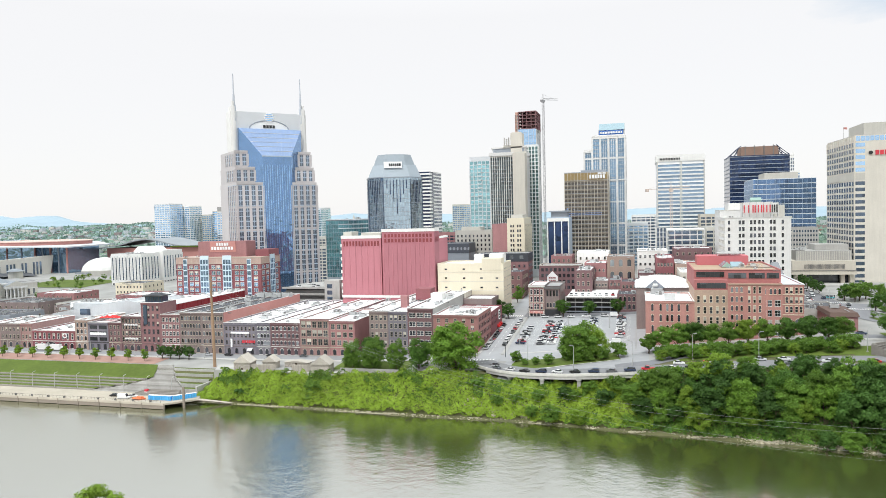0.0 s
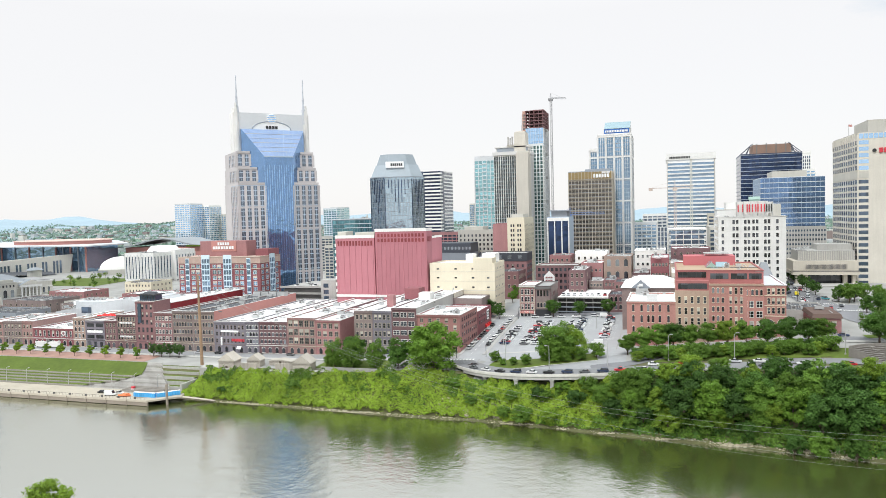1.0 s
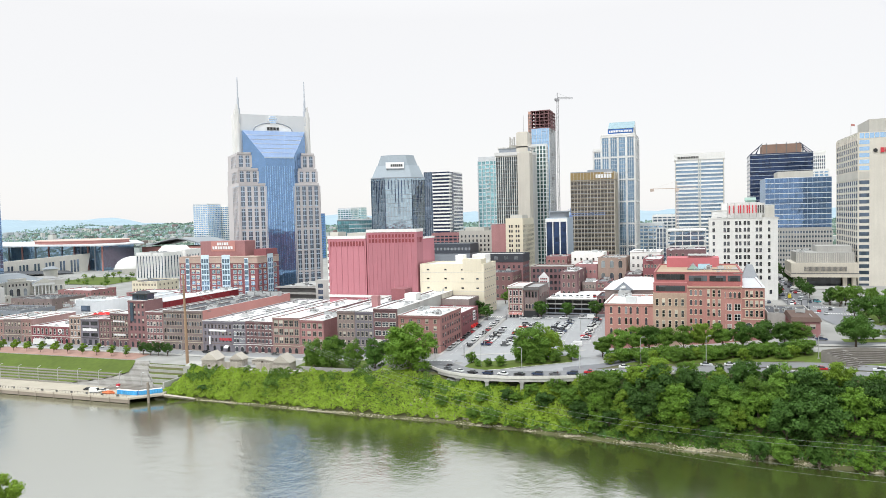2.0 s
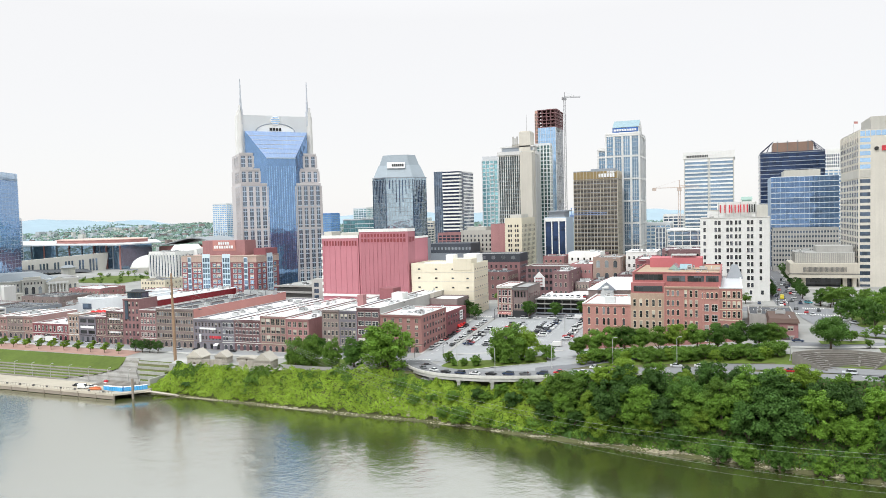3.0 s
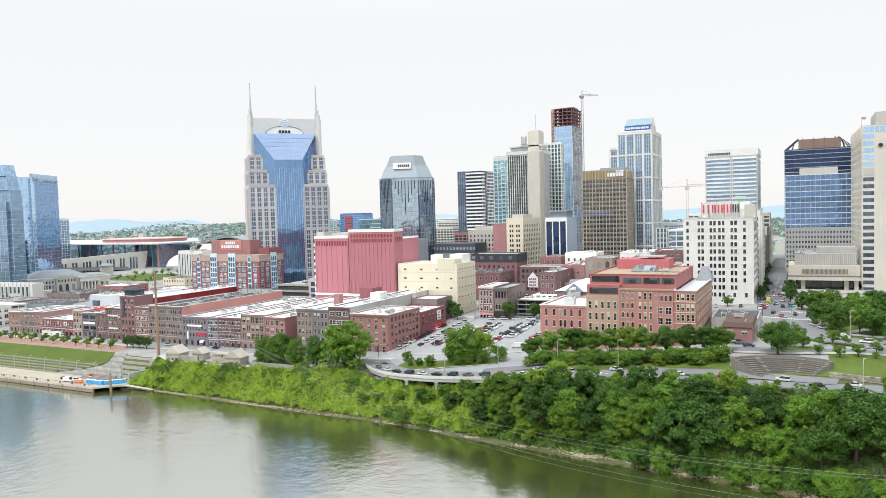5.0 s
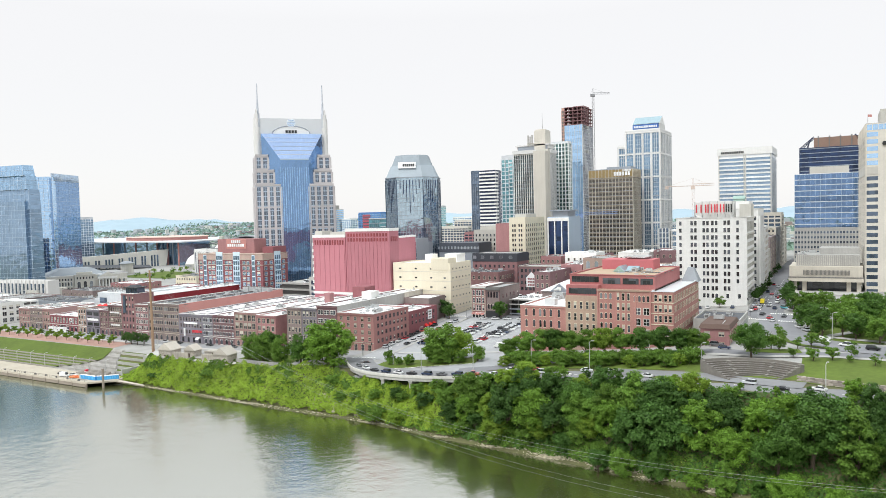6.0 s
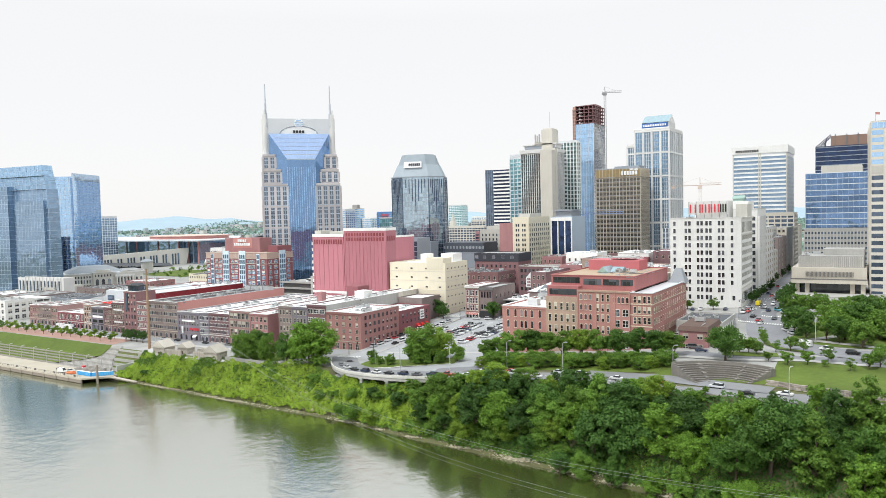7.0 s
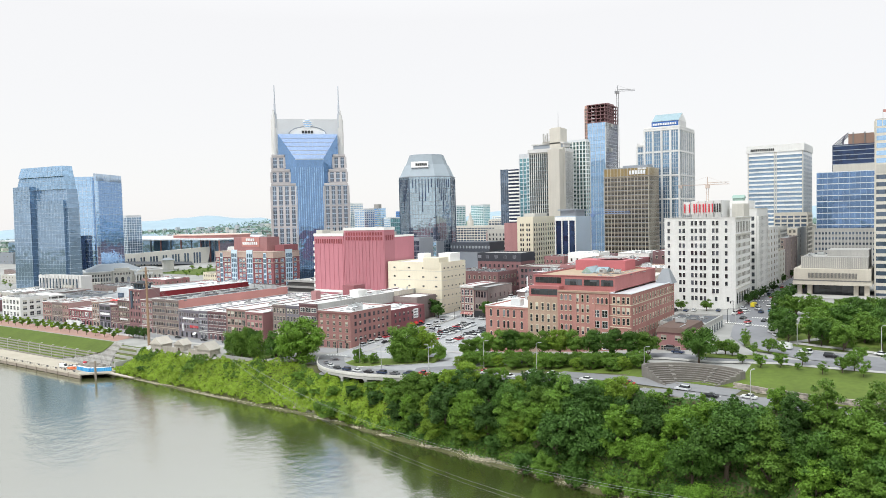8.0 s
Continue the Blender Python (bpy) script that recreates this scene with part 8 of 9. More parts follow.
rng = random.Random(78)
sub = Shape()
placed = 0
while placed < 2600:
    x, y = rng.uniform(-3000, 1300), 850 + rng.random() ** 0.8 * 2200
    if (x > -430 and y < 1000) or (-1260 < x < -480 and y < 1080) or noise.noise((x / 300, y / 300, 4.0)) < -0.25:
        continue
    w, d, h = rng.uniform(8, 30), rng.uniform(8, 20), rng.uniform(4, 11) * (1 if rng.random() < 0.85 else 2.2)
    z = height(x, y)
    sub.box(x, x + w, y, y + d, z - 5, z + h, rng.choice((0, 0, 1, 2, 3)), rng.choice((0, 4, 4, 1)))
    placed += 1
lone("far_suburb", sub, [FAR_WALL, STONE, FAR_ROOF, BRICK_BROWN, ROOF_GREY], "countless small pale houses of the far suburbs", "houses", kind="stuff")

# ---------------------------------------------------------------- plants
def tuft_mesh(name, centres, normals, sizes, material, seed, ruffle=0.55):
    """Many small bent leaf cards as one mesh."""
    g = np.random.default_rng(seed)
    n = len(centres)
    nn = normals + g.normal(0, ruffle, (n, 3))
    nn /= np.linalg.norm(nn, axis=1)[:, None]
    a = np.cross(nn, g.normal(0, 1, (n, 3)))
    a /= np.linalg.norm(a, axis=1)[:, None]
    b_ = np.cross(nn, a)
    s = sizes[:, None]
    k1, k2 = g.uniform(0.6, 1.1, (n, 1)), g.uniform(0.6, 1.1, (n, 1))
    q = np.stack([centres - a * s * k1 - b_ * s * 0.55 * k2, centres + a * s * k2 - b_ * s * 0.55 * k1, centres + b_ * s * 1.1 * k1], 1)
    return mesh_from_arrays(name, q.reshape(-1, 3), np.arange(3 * n).reshape(n, 3), [material])


def crown_points(seed, radius, low, high, blobs, per, leaf):
    """Leaves on billows of uneven size inside a lobed crown; most billows sit near its outside."""
    g = np.random.default_rng(seed)
    mid = (low + high) / 2
    tall = (high - low) / 2
    pts, nor = [], []
    for k in range(blobs):
        w = g.normal(0, 1, 3)
        w /= np.linalg.norm(w)
        lobe = 0.9 + 0.34 * noise.noise(Vector(w * 1.6) + Vector((seed * 3.1, 0, 0))) + g.uniform(-0.08, 0.08)
        d = (g.uniform(0.62, 0.9) if k % 6 else g.uniform(0.1, 0.5)) * lobe
        c = np.array([w[0] * radius * d, w[1] * radius * d, mid + w[2] * tall * d])
        r = (0.1 + 0.26 * g.random() ** 1.6) * radius
        m = int(per * (0.35 + 6.5 * (r / radius) ** 2 * 2.2))
        v = g.normal(0, 1, (m, 3))
        v /= np.linalg.norm(v, axis=1)[:, None]
        v[:, 2] = np.where(v[:, 2] < -0.1, -v[:, 2] * g.choice([1.0, -0.6], m), v[:, 2])
        pts.append(c + v * np.array([1.0, 1.0, 0.85]) * r * g.uniform(0.45, 1.18, (m, 1)))
        nor.append(v + np.array([0, 0, 0.25]))
    p, q = np.concatenate(pts), np.concatenate(nor)
    return p, q, g.uniform(0.55, 1.4, len(p)) * leaf


def trunk_shape(seed, height_, girth, low):
    g = random.Random(seed)
    s = Shape().tube([(0, 0, -0.8), (0.05, 0, low * 0.6), (0.15, 0.1, low * 1.2), (0.2, 0.1, height_ * 0.7)], [girth * 1.25, girth, girth * 0.75, girth * 0.25], 8)
    for k in range(5):
        w = g.uniform(0, 6.28)
        r = g.uniform(0.14, 0.26) * height_
        z = low * g.uniform(0.8, 1.3)
        s.tube([(0.1, 0.05, z), (r * 0.5 * math.cos(w), r * 0.5 * math.sin(w), z + height_ * 0.14), (r * math.cos(w), r * math.sin(w), z + height_ * 0.3)], [girth * 0.45, girth * 0.3, girth * 0.1], 5)
    return s


TREES = {}


def tree_parts(kind, leaf_mat, small):
    key = (kind, leaf_mat.name, small)
    if key not in TREES:
        radius, low, high, blobs, per, leaf, girth = {"round": (4.5, 1.4, 10.0, 70, 150, 0.2, 0.26), "tall": (3.2, 1.0, 10.0, 50, 150, 0.2, 0.24), "wide": (5.2, 1.6, 9.6, 76, 150, 0.2, 0.3), "bushy": (4.8, -0.8, 10.0, 84, 150, 0.2, 0.28), "draped": (3.9, -1.6, 10.4, 84, 150, 0.2, 0.28), "sparse": (4.6, 2.6, 9.6, 30, 70, 0.26, 0.2), "street": (4.4, 2.6, 9.6, 20, 80, 0.42, 0.2)}[kind]
        if small and kind not in ("street", "sparse"):
            blobs, per, leaf = blobs * 2 // 3, per // 2, leaf * 1.45
        seed = len(TREES) + 5
        p, q, z = crown_points(seed, radius, low, high, blobs, per, leaf)
        TREES[key] = (trunk_shape(seed, 9.5, girth, max(low, 1.2)).mesh("trunk", [BARK]), tuft_mesh("crown", p, q, z, leaf_mat, seed))
    return TREES[key]


RT = random.Random(5)


def tree(x, y, tall, kind="round", leaf=None, label="leafy green deciduous tree", group="", z=None, spin=None, wide=1.0):
    k = tall / 10.0
    m = pose(x, y, height(x, y) if z is None else z, 0, 0, RT.uniform(0, 360) if spin is None else spin) @ Matrix.Diagonal((k * wide, k * wide, k, 1))
    ob = new("tree")
    ob.empty_display_size = 0.5
    place(ob, None, m)
    tagged(ob, label, "tree", group)
    a, b_ = tree_parts(kind, leaf or LEAF, tall < 9 or y > 352)
    part("trunk", a, None, ob, m=m)
    part("crown", b_, None, ob, m=m)
    return ob


# riverside park trees
tree(-136, 325, 15, "bushy", LEAF, "leafy green maple by the river path", wide=0.82)
tree(-124.5, 321, 16.5, "bushy", LEAF, "leafy green maple by the river path", wide=0.8)
tree(-112.5, 321, 15, "bushy", LEAF, "leafy green maple by the river path", wide=0.75)
tree(-128, 330, 16, "round", LEAF_PARK, "dark green maple by the river path")
tree(-102, 324, 16, "draped", LEAF_PARK, "slim dark tree by the river path")
tree(-94, 331, 16, "round", LEAF, "leafy tree near the corner warehouse")
tree(-83.4, 322.5, 23.8, "bushy", LEAF_BRIGHT, "large bright green tree at the street corner", wide=1.12)
tree(-88, 327, 16, "round", LEAF, "leafy tree near the corner warehouse")
tree(-139.5, 325.5, 5, "bushy", LEAF_LIGHT, "small yellow-green shrub beside the cabin")
# grass island and car park
tree(-28, 337, 18, "bushy", LEAF, "spreading willow on the grass island", wide=1.15)
tree(-32, 336, 12, "draped", LEAF, "spreading willow on the grass island", wide=0.95)
tree(-20.5, 341, 15, "bushy", LEAF_LIGHT, "yellow-green tree beside the car park")
for x, y, h in ((-57, 336, 6.5), (-52, 329, 4), (-46.6, 328.5, 4.6), (-40.5, 328, 6.2), (-16, 333, 7), (-9.5, 337, 8.5), (-23, 331, 6), (-27, 331, 6)):
    tree(x, y, h, "bushy", LEAF, "small ornamental tree on the grass island", "small trees on the island")
tree(-44.9, 440, 12, "round", LEAF_PARK, "street tree before the parking deck")
tree(-29.6, 440, 11, "round", LEAF_PARK, "street tree before the parking deck")
tree(-12, 441, 11, "round", LEAF_PARK, "slim street tree by the car park")
tree(-84, 440, 12, "round", LEAF_DARK, "street tree beside the cream parking building")
tree(-78, 436, 10, "round", LEAF_DARK, "street tree beside the cream parking building")
tree(-83, 500, 10, "round", LEAF, "street tree in a side street")
tree(-85, 520, 11, "round", LEAF, "street tree in a side street")
# rows before the brick block
for x, y, h, q in ((4, 340, 10, LEAF), (10, 343, 12, LEAF), (17, 343, 13, LEAF), (24, 345, 13.5, LEAF_PARK), (31, 345, 12, LEAF), (39, 344, 12, LEAF), (47, 344, 13, LEAF_LIGHT), (55, 343, 12.5, LEAF), (63, 342, 13, LEAF_PARK), (71, 341, 13.5, LEAF_PARK), (79, 341, 12, LEAF_PARK), (85, 341.5, 11, LEAF)):
    tree(x, y, h, "round", q, "street tree before the brick block", "street trees before the brick block")
for k in range(18):
    tree(9 + k * 4.5, 325 + (k % 3) * 2.4, 5.6 + (k * 7 % 4) * 0.7, "bushy", LEAF if k % 4 else LEAF_LIGHT, "low leafy shrub tree on the verge", "shrub trees on the verge", wide=1.2)
for k in range(21):
    tree(8 + k * 3.9, 333 + (k % 2) * 2.6, 4.6 + (k * 5 % 3) * 0.6, "bushy", LEAF if k % 3 else LEAF_PARK, "clipped shrub in a hedge on the verge", "shrubs of the verge hedge", wide=1.35)
# lawn and square
tree(104.8, 338, 14, "wide", LEAF_PARK, "round shade tree above the stone steps")
for x, y, h, kind in ((118.9, 342, 4.0, "round"), (125.6, 338.6, 5.6, "round"), (131.7, 340.6, 5.8, "round"), (137.8, 345, 6.6, "sparse"), (137.2, 339.5, 3.0, "round"), (144.9, 336.8, 4.8, "sparse"), (150.4, 340.4, 6.2, "round"), (153.6, 344, 7.0, "round"), (156.6, 338.2, 5.8, "sparse"), (154, 358, 6.0, "round"), (163, 356, 5.5, "sparse"), (166, 341, 6, "round"), (172, 344, 6.2, "round"), (180, 338, 6, "sparse")):
    tree(x, y, h, kind, LEAF, "young tree on the lawn", "young trees on the lawn", wide=1.1)
for x, y, h, kind in ((107.5, 352, 6.4, "round"), (110.5, 353.5, 6.6, "round"), (113.6, 350.5, 5.8, "round"), (111, 360, 5.4, "sparse"), (119.5, 357.5, 5.0, "sparse"), (124.2, 362, 6.4, "round"), (128.6, 360.5, 5.4, "sparse"), (113.5, 372, 4.6, "sparse"), (111.8, 381, 4.6, "sparse"), (110.4, 390, 4.2, "sparse")):
    tree(x, y, h, kind, LEAF, "small tree on the traffic island", "trees on the traffic island", wide=1.15)
# the square: a dense grove behind a path
for x, y, h in ((125, 394, 13), (127.5, 384.5, 11.5), (121.2, 404, 11.5), (118, 414, 9), (135, 385, 12.5), (141, 390, 13), (147.8, 380, 11.5), (159.5, 381, 12.5), (138, 399, 13), (146, 402, 14), (153, 396, 13.5), (150, 410, 13), (158, 404, 13), (163.6, 394, 13), (166, 384, 12), (170, 400, 13), (142, 412, 12), (158, 416, 12), (168, 410, 13), (176, 392, 13), (180, 384, 12), (182, 404, 12), (152, 422, 12), (162, 426, 12), (172, 422, 12), (113, 452, 10), (117, 447, 10), (120, 460, 11), (132, 444, 10), (141, 440, 11), (149, 446, 11), (158, 444, 12), (146, 462, 10), (156, 466, 11), (168, 458, 12), (176, 446, 12), (138, 476, 9), (150, 486, 9), (164, 484, 10), (120.4, 451.8, 12), (126.6, 462.7, 12), (132.2, 415.9, 12), (138.7, 433.8, 12), (145.6, 453.0, 12), (139.6, 381.5, 12), (147.7, 375.0, 12)):
    tree(x, y, h, "round" if int(y) % 2 else "bushy", LEAF if int(x) % 3 == 0 else LEAF_PARK, "dense shade tree on the square", "shade trees on the square", wide=0.96)
for y in (485, 500, 515, 530, 560, 590, 620, 660, 700):
    tree(107, y, 9, "round", LEAF_DARK, "street tree along the avenue", "street trees along the avenue")
    tree(87.5 if y > 560 else 91.5, y + 6, 7, "round", LEAF_DARK, "street tree along the avenue", "street trees along the avenue")
tree(62, 466, 7, "wide", LEAF, "small tree before the white office block")
tree(76, 464, 7, "wide", LEAF, "small tree before the white office block")
# promenade
for k in range(34):
    tree(-440 + k * 5.4, 338.5 - (k % 2) * 6.5, 5.4 + (k * 5 % 3) * 0.4, "street", LEAF_LIGHT if k % 3 else LEAF, "small promenade tree in a row", "promenade trees")
for x in (-256, -250.5, -245, -239):
    tree(x, 339, 8.2, "round", LEAF_DARK, "dense round tree at the end of the promenade", "round promenade trees")
# one tree on the near shore
tree(-142, 158, 15.5, "round", LEAF_LIGHT, "bright treetop on the near shore", z=-9.2)
# trees about the south halls
for x, y, h in ((-760, 490, 9), (-735, 480, 8), (-810, 520, 9), (-880, 600, 10), (-920, 620, 10), (-830, 600, 9), (-700, 470, 8), (-1000, 620, 11), (-650, 665, 8), (-662, 700, 9), (-645, 715, 8), (-618, 700, 7), (-605, 715, 9), (-632, 690, 6), (-672, 672, 7), (-596, 690, 8), (-655, 725, 10), (-612, 668, 6), (-588, 640, 7), (-575, 632, 6), (-610, 640, 7), (-600, 660, 6), (-625, 650, 7), (-585, 665, 6), (-640, 700, 13), (-620, 720, 11), (-665, 690, 12), (-600, 690, 10), (-655, 735, 10), (-580, 700, 12), (-630, 660, 9), (-560, 560, 10), (-650, 650, 9), (-590, 650, 9)):
    tree(x, y, h * 0.75, "sparse", LEAF_LIGHT if int(x) % 2 else LEAF, "park tree before the arena", "park trees before the arena")


# ---- the wooded bank
def bank(x):
    """Shore and bank top at x."""
    ys = [float(np.interp(x, _XS, [q[j][0] for q in SECTIONS])) for j in (2, 3)]
    return ys


RW = random.Random(31)
for row, (f0, hmin, hmax) in enumerate(((0.0, 8, 13), (0.3, 12, 21), (0.56, 12, 20), (0.8, 9, 16), (1.0, 5, 9))):
    x = (64.0 if row == 0 else 6.0) + row * 2
    while x < 258:
        a, b_ = bank(x)
        y = a + (b_ - a) * (f0 + RW.uniform(-0.09, 0.09))
        h = RW.uniform(hmin, hmax) * (0.72 if x < 24 else 1.0)
        if RW.random() < 0.6:
            h = min(h, (99, 99, 17.0, 9.5, 4.5)[row])
        if 92 < x < 126:
            h = min(h, (99, 99, 15.0, 7.5, 3.0)[row])
        # the waterline row draws from darker leaf colours, for shade low on the bank
        q = RW.choice((LEAF, LEAF_PARK, LEAF_DARK, LEAF, LEAF_BRIGHT, LEAF_BRIGHT) if x > 105 else (LEAF, LEAF, LEAF, LEAF_DARK, LEAF_DARK, LEAF_PARK, LEAF_BRIGHT, LEAF_LIGHT) if row else (LEAF, LEAF_PARK, LEAF_DARK))
        if row < 2 and x > 66 and int(x) % 5 < 2:
            q = LEAF_BRIGHT
        tree(x, y, h, RW.choice(("bushy", "draped", "draped", "round", "wide")), q, {LEAF: "leafy tree on the wooded bank", LEAF_DARK: "dark tree on the wooded bank", LEAF_PARK: "deep green tree on the wooded bank", LEAF_BRIGHT: "bright green tree on the wooded bank", LEAF_LIGHT: "yellow-green tree on the wooded bank"}[q], "trees of the wooded bank")
        x += RW.uniform(7.5, 12.5)
for x, y, h, q, w in ((-36, 293, 8.5, LEAF, 1.2), (-24, 292, 8, LEAF_LIGHT, 1.2), (-44, 295, 6, LEAF, 1.1), (-186, 301.5, 4.8, LEAF_DARK, 1.3), (-60, 301, 5.0, LEAF, 1.5), (-51, 301, 5.4, LEAF, 1.5), (-70, 309, 5, LEAF, 1.6), (-3, 296, 9, LEAF, 1.2), (4, 298, 10, LEAF, 1.2), (-14, 297, 7.5, LEAF_DARK, 1.3), (-20, 302.2, 6.0, LEAF, 1.4), (-42, 301.8, 5.2, LEAF, 1.4), (-31, 301.5, 5.6, LEAF_DARK, 1.3), (-10, 301.5, 7.5, LEAF, 1.3), (1, 292, 9, LEAF_DARK, 1.2), (-27, 300.5, 5.0, LEAF, 1.4), (9, 293, 10, LEAF, 1.2)):
    tree(x, y, h, "bushy", q, "rounded bush on the river bank", "bushes on the river bank", wide=w)


for k in range(13):
    x = 8 + k * 4.6
    a, b_ = bank(x)
    tree(x, a + (b_ - a) * (0.12 + 0.1 * (k % 3)), 6.5 + (k * 5 % 4) * 0.9, "bushy", (LEAF, LEAF_DARK, LEAF, LEAF_LIGHT)[k % 4], "rounded bush above the waterline", "bushes on the river bank", wide=1.15)


def scatter(name, label, n, x0, x1, f0, f1, size, material, seed, mound=1.4, clump=0.0):
    """Leaf cards over the bank between two fractions of its slope, on rolling mounds."""
    g = np.random.default_rng(seed)
    xs = g.uniform(x0, x1, n)
    fs = g.uniform(f0, f1, n)
    pts, nor = np.zeros((n, 3)), np.zeros((n, 3))
    keep = np.ones(n, dtype=bool)

    def top(x, y):
        mid_ = noise.noise((x / 4.2, y / 3.4, seed)) + 0.5 * noise.noise((x / 1.7, y / 1.4, seed + 9.0))
        big = noise.noise((x / 11.0, y / 9.0, seed + 4.0))
        return big, mound * (0.55 + 0.95 * mid_ + 0.6 * big)

    for i in range(n):
        a, b_ = bank(xs[i])
        y = a + (b_ - a) * fs[i]
        big, lift = top(xs[i], y)
        if clump and big < clump:
            keep[i] = False
            continue
        if lift > 0.05:
            nor[i] = ((lift - top(xs[i] + 0.5, y)[1]) / 0.5, (lift - top(xs[i], y + 0.5)[1]) / 0.5 - 0.6, 1.0)
        else:
            nor[i] = (0, -0.6, 1.0)
        pts[i] = (xs[i], y, height(xs[i], y) + max(0.05, lift) * g.uniform(0.8, 1.05))
    pts, nor = pts[keep], nor[keep]
    nor /= np.linalg.norm(nor, axis=1)[:, None]
    me = tuft_mesh(name, pts, nor, g.uniform(0.65, 1.3, len(pts)) * size, material, seed, 0.34)
    ob = new(name, me)
    place(ob, None, Matrix.Identity(4))
    return tagged(ob, label, "vegetation", kind="stuff")


scatter("kudzu", "bright green vines blanketing the bank", 120000, -207, 6, 0.03, 1.0, 0.3, KUDZU, 3, 2.8)
scatter("kudzu", "bright green vines in thick mounds", 36000, -205, -62, 0.45, 1.0, 0.3, LEAF, 8, 3.2, 0.1)
scatter("kudzu", "darker leaves in clumps over the bank", 14000, -200, 0, 0.2, 0.95, 0.27, LEAF_PARK, 12, 2.6, 0.1)
scatter("kudzu", "leafy vines heaped under the ramp", 12000, -64, 10, 0.66, 0.98, 0.32, LEAF, 14, 1.6)
# dark leaf colour here stands in for deep shade under the trees
scatter("undergrowth", "dense undergrowth, coloured dark for the shade beneath the wooded bank", 44000, 0, 265, 0.02, 1.04, 0.5, LEAF_DARK, 17, 2.0)
scatter("undergrowth", "low weeds along the waterline", 14000, -206, 265, 0.05, 0.26, 0.24, KUDZU, 21, 0.5, -0.05)


scatter("undergrowth", "leafy weeds hanging over the waterline", 28000, -30, 265, 0.015, 0.28, 0.32, LEAF, 23, 1.9)


def stones(name, label, n, x0, x1, f0, f1, size, seed):
    g = random.Random(seed)
    s = Shape()
    for _ in range(n):
        x = g.uniform(x0, x1)
        a, b_ = bank(x)
        y = a + (b_ - a) * g.uniform(f0, f1)
        r = size * g.uniform(0.4, 1.3)
        z = height(x, y)
        w = g.uniform(0, 3.14)
        k = len(s.v)
        for dx, dy, dz in ((-1, -1, -1), (1, -1, -1), (1, 1, -1), (-1, 1, -1), (-1, -1, 1), (1, -1, 1), (1, 1, 1), (-1, 1, 1)):
            px, py, pz = (q * r * g.uniform(0.55, 1.0) * 0.6 for q in (dx, dy, dz))
            s.v.append((x + px * math.cos(w) - py * math.sin(w), y + px * math.sin(w) + py * math.cos(w), z + pz * 0.8))
        for q in ((0, 3, 2, 1), (4, 5, 6, 7), (0, 1, 5, 4), (1, 2, 6, 5), (2, 3, 7, 6), (3, 0, 4, 7)):
            s.f.append(tuple(k + j for j in q))
            s.m.append(0)
    lone(name, s, ROCK, label, "stones", kind="stuff")


stones("shore_stones", "pale stones along the waterline", 3200, -200, 262, -0.02, 0.045, 0.55, 4)
stones("boulders", "pale limestone boulders at the foot of the bank", 420, 30, 84, -0.01, 0.08, 0.75, 5)
stones("boulders", "pale stones strewn along the wooded shore", 500, -10, 150, -0.02, 0.04, 0.5, 9)
stones("boulders", "scattered pale stones on the bank", 160, -75, -45, 0.1, 0.5, 0.9, 6)
shore = Shape()
_px = list(np.arange(-206, 100, 2.0))
for x in _px:
    a, b_ = bank(x)
    wob = 0.05 * noise.noise((x / 7.0, 1.0, 2.0))
    for f in (-0.03, 0.0, 0.015 + wob * 0.5):
        y = a + (b_ - a) * f
        shore.v.append((x, y, height(x, y) + 0.12))
for i in range(len(_px) - 1):
    for j in range(2):
        shore.f.append((i * 3 + j, i * 3 + 3 + j, i * 3 + 4 + j, i * 3 + 1 + j))
        shore.m.append(0)
lone("shore_strip", shore, ROCK, "pale stony strip at the waterline", "shore", kind="structure")

# ---- woods of the far country
g = np.random.default_rng(9)
n = 60000
fx, fy = g.uniform(-3300, 1500, n), g.uniform(900, 3400, n)
ok = np.array([noise.noise((x / 170, y / 170, 1.0)) + 0.25 * (y - 1500) / 1500 > 0.0 for x, y in zip(fx, fy)]) & ~((fx > -430) & (fy < 1000)) & ~((fx > -1250) & (fx < -480) & (fy < 1080))
fx, fy = fx[ok], fy[ok]
pts = np.stack([fx, fy, np.array([height(x, y) for x, y in zip(fx, fy)]) + g.uniform(2, 8, len(fx))], 1)
# leaf colour is paled and blued for the haze of distance
fw = tuft_mesh("far_woods", pts, np.tile(np.array([0.0, -0.6, 0.8]), (len(pts), 1)), g.uniform(4.5, 9.0, len(pts)), mat("far_leaf_hazed", (0.15, 0.225, 0.18), 0.9, var=0.2, fine=0.05, coarse=0.01, rand=0, island=0.4), 10)
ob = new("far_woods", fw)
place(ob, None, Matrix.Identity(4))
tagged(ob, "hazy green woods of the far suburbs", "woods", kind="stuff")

# ---------------------------------------------------------------- vehicles
CAR_GLASS = mat("car_glass", (0.02, 0.024, 0.028), 0.08, spec=0.8, rand=0)
PAINTS = {"white": (0.78, 0.78, 0.77), "silver": (0.58, 0.59, 0.61), "black": (0.018, 0.018, 0.02), "blue": (0.03, 0.048, 0.1), "red": (0.45, 0.02, 0.03), "grey": (0.13, 0.135, 0.14), "yellow": (0.75, 0.6, 0.04), "teal": (0.05, 0.3, 0.35)}
CARS = {}
AXLES = {}


def chassis(l, b_):
    """Two axles with their wheels on one frame."""
    if (l, b_) not in AXLES:
        s = Shape()
        for x in (-l * 0.31, l * 0.32):
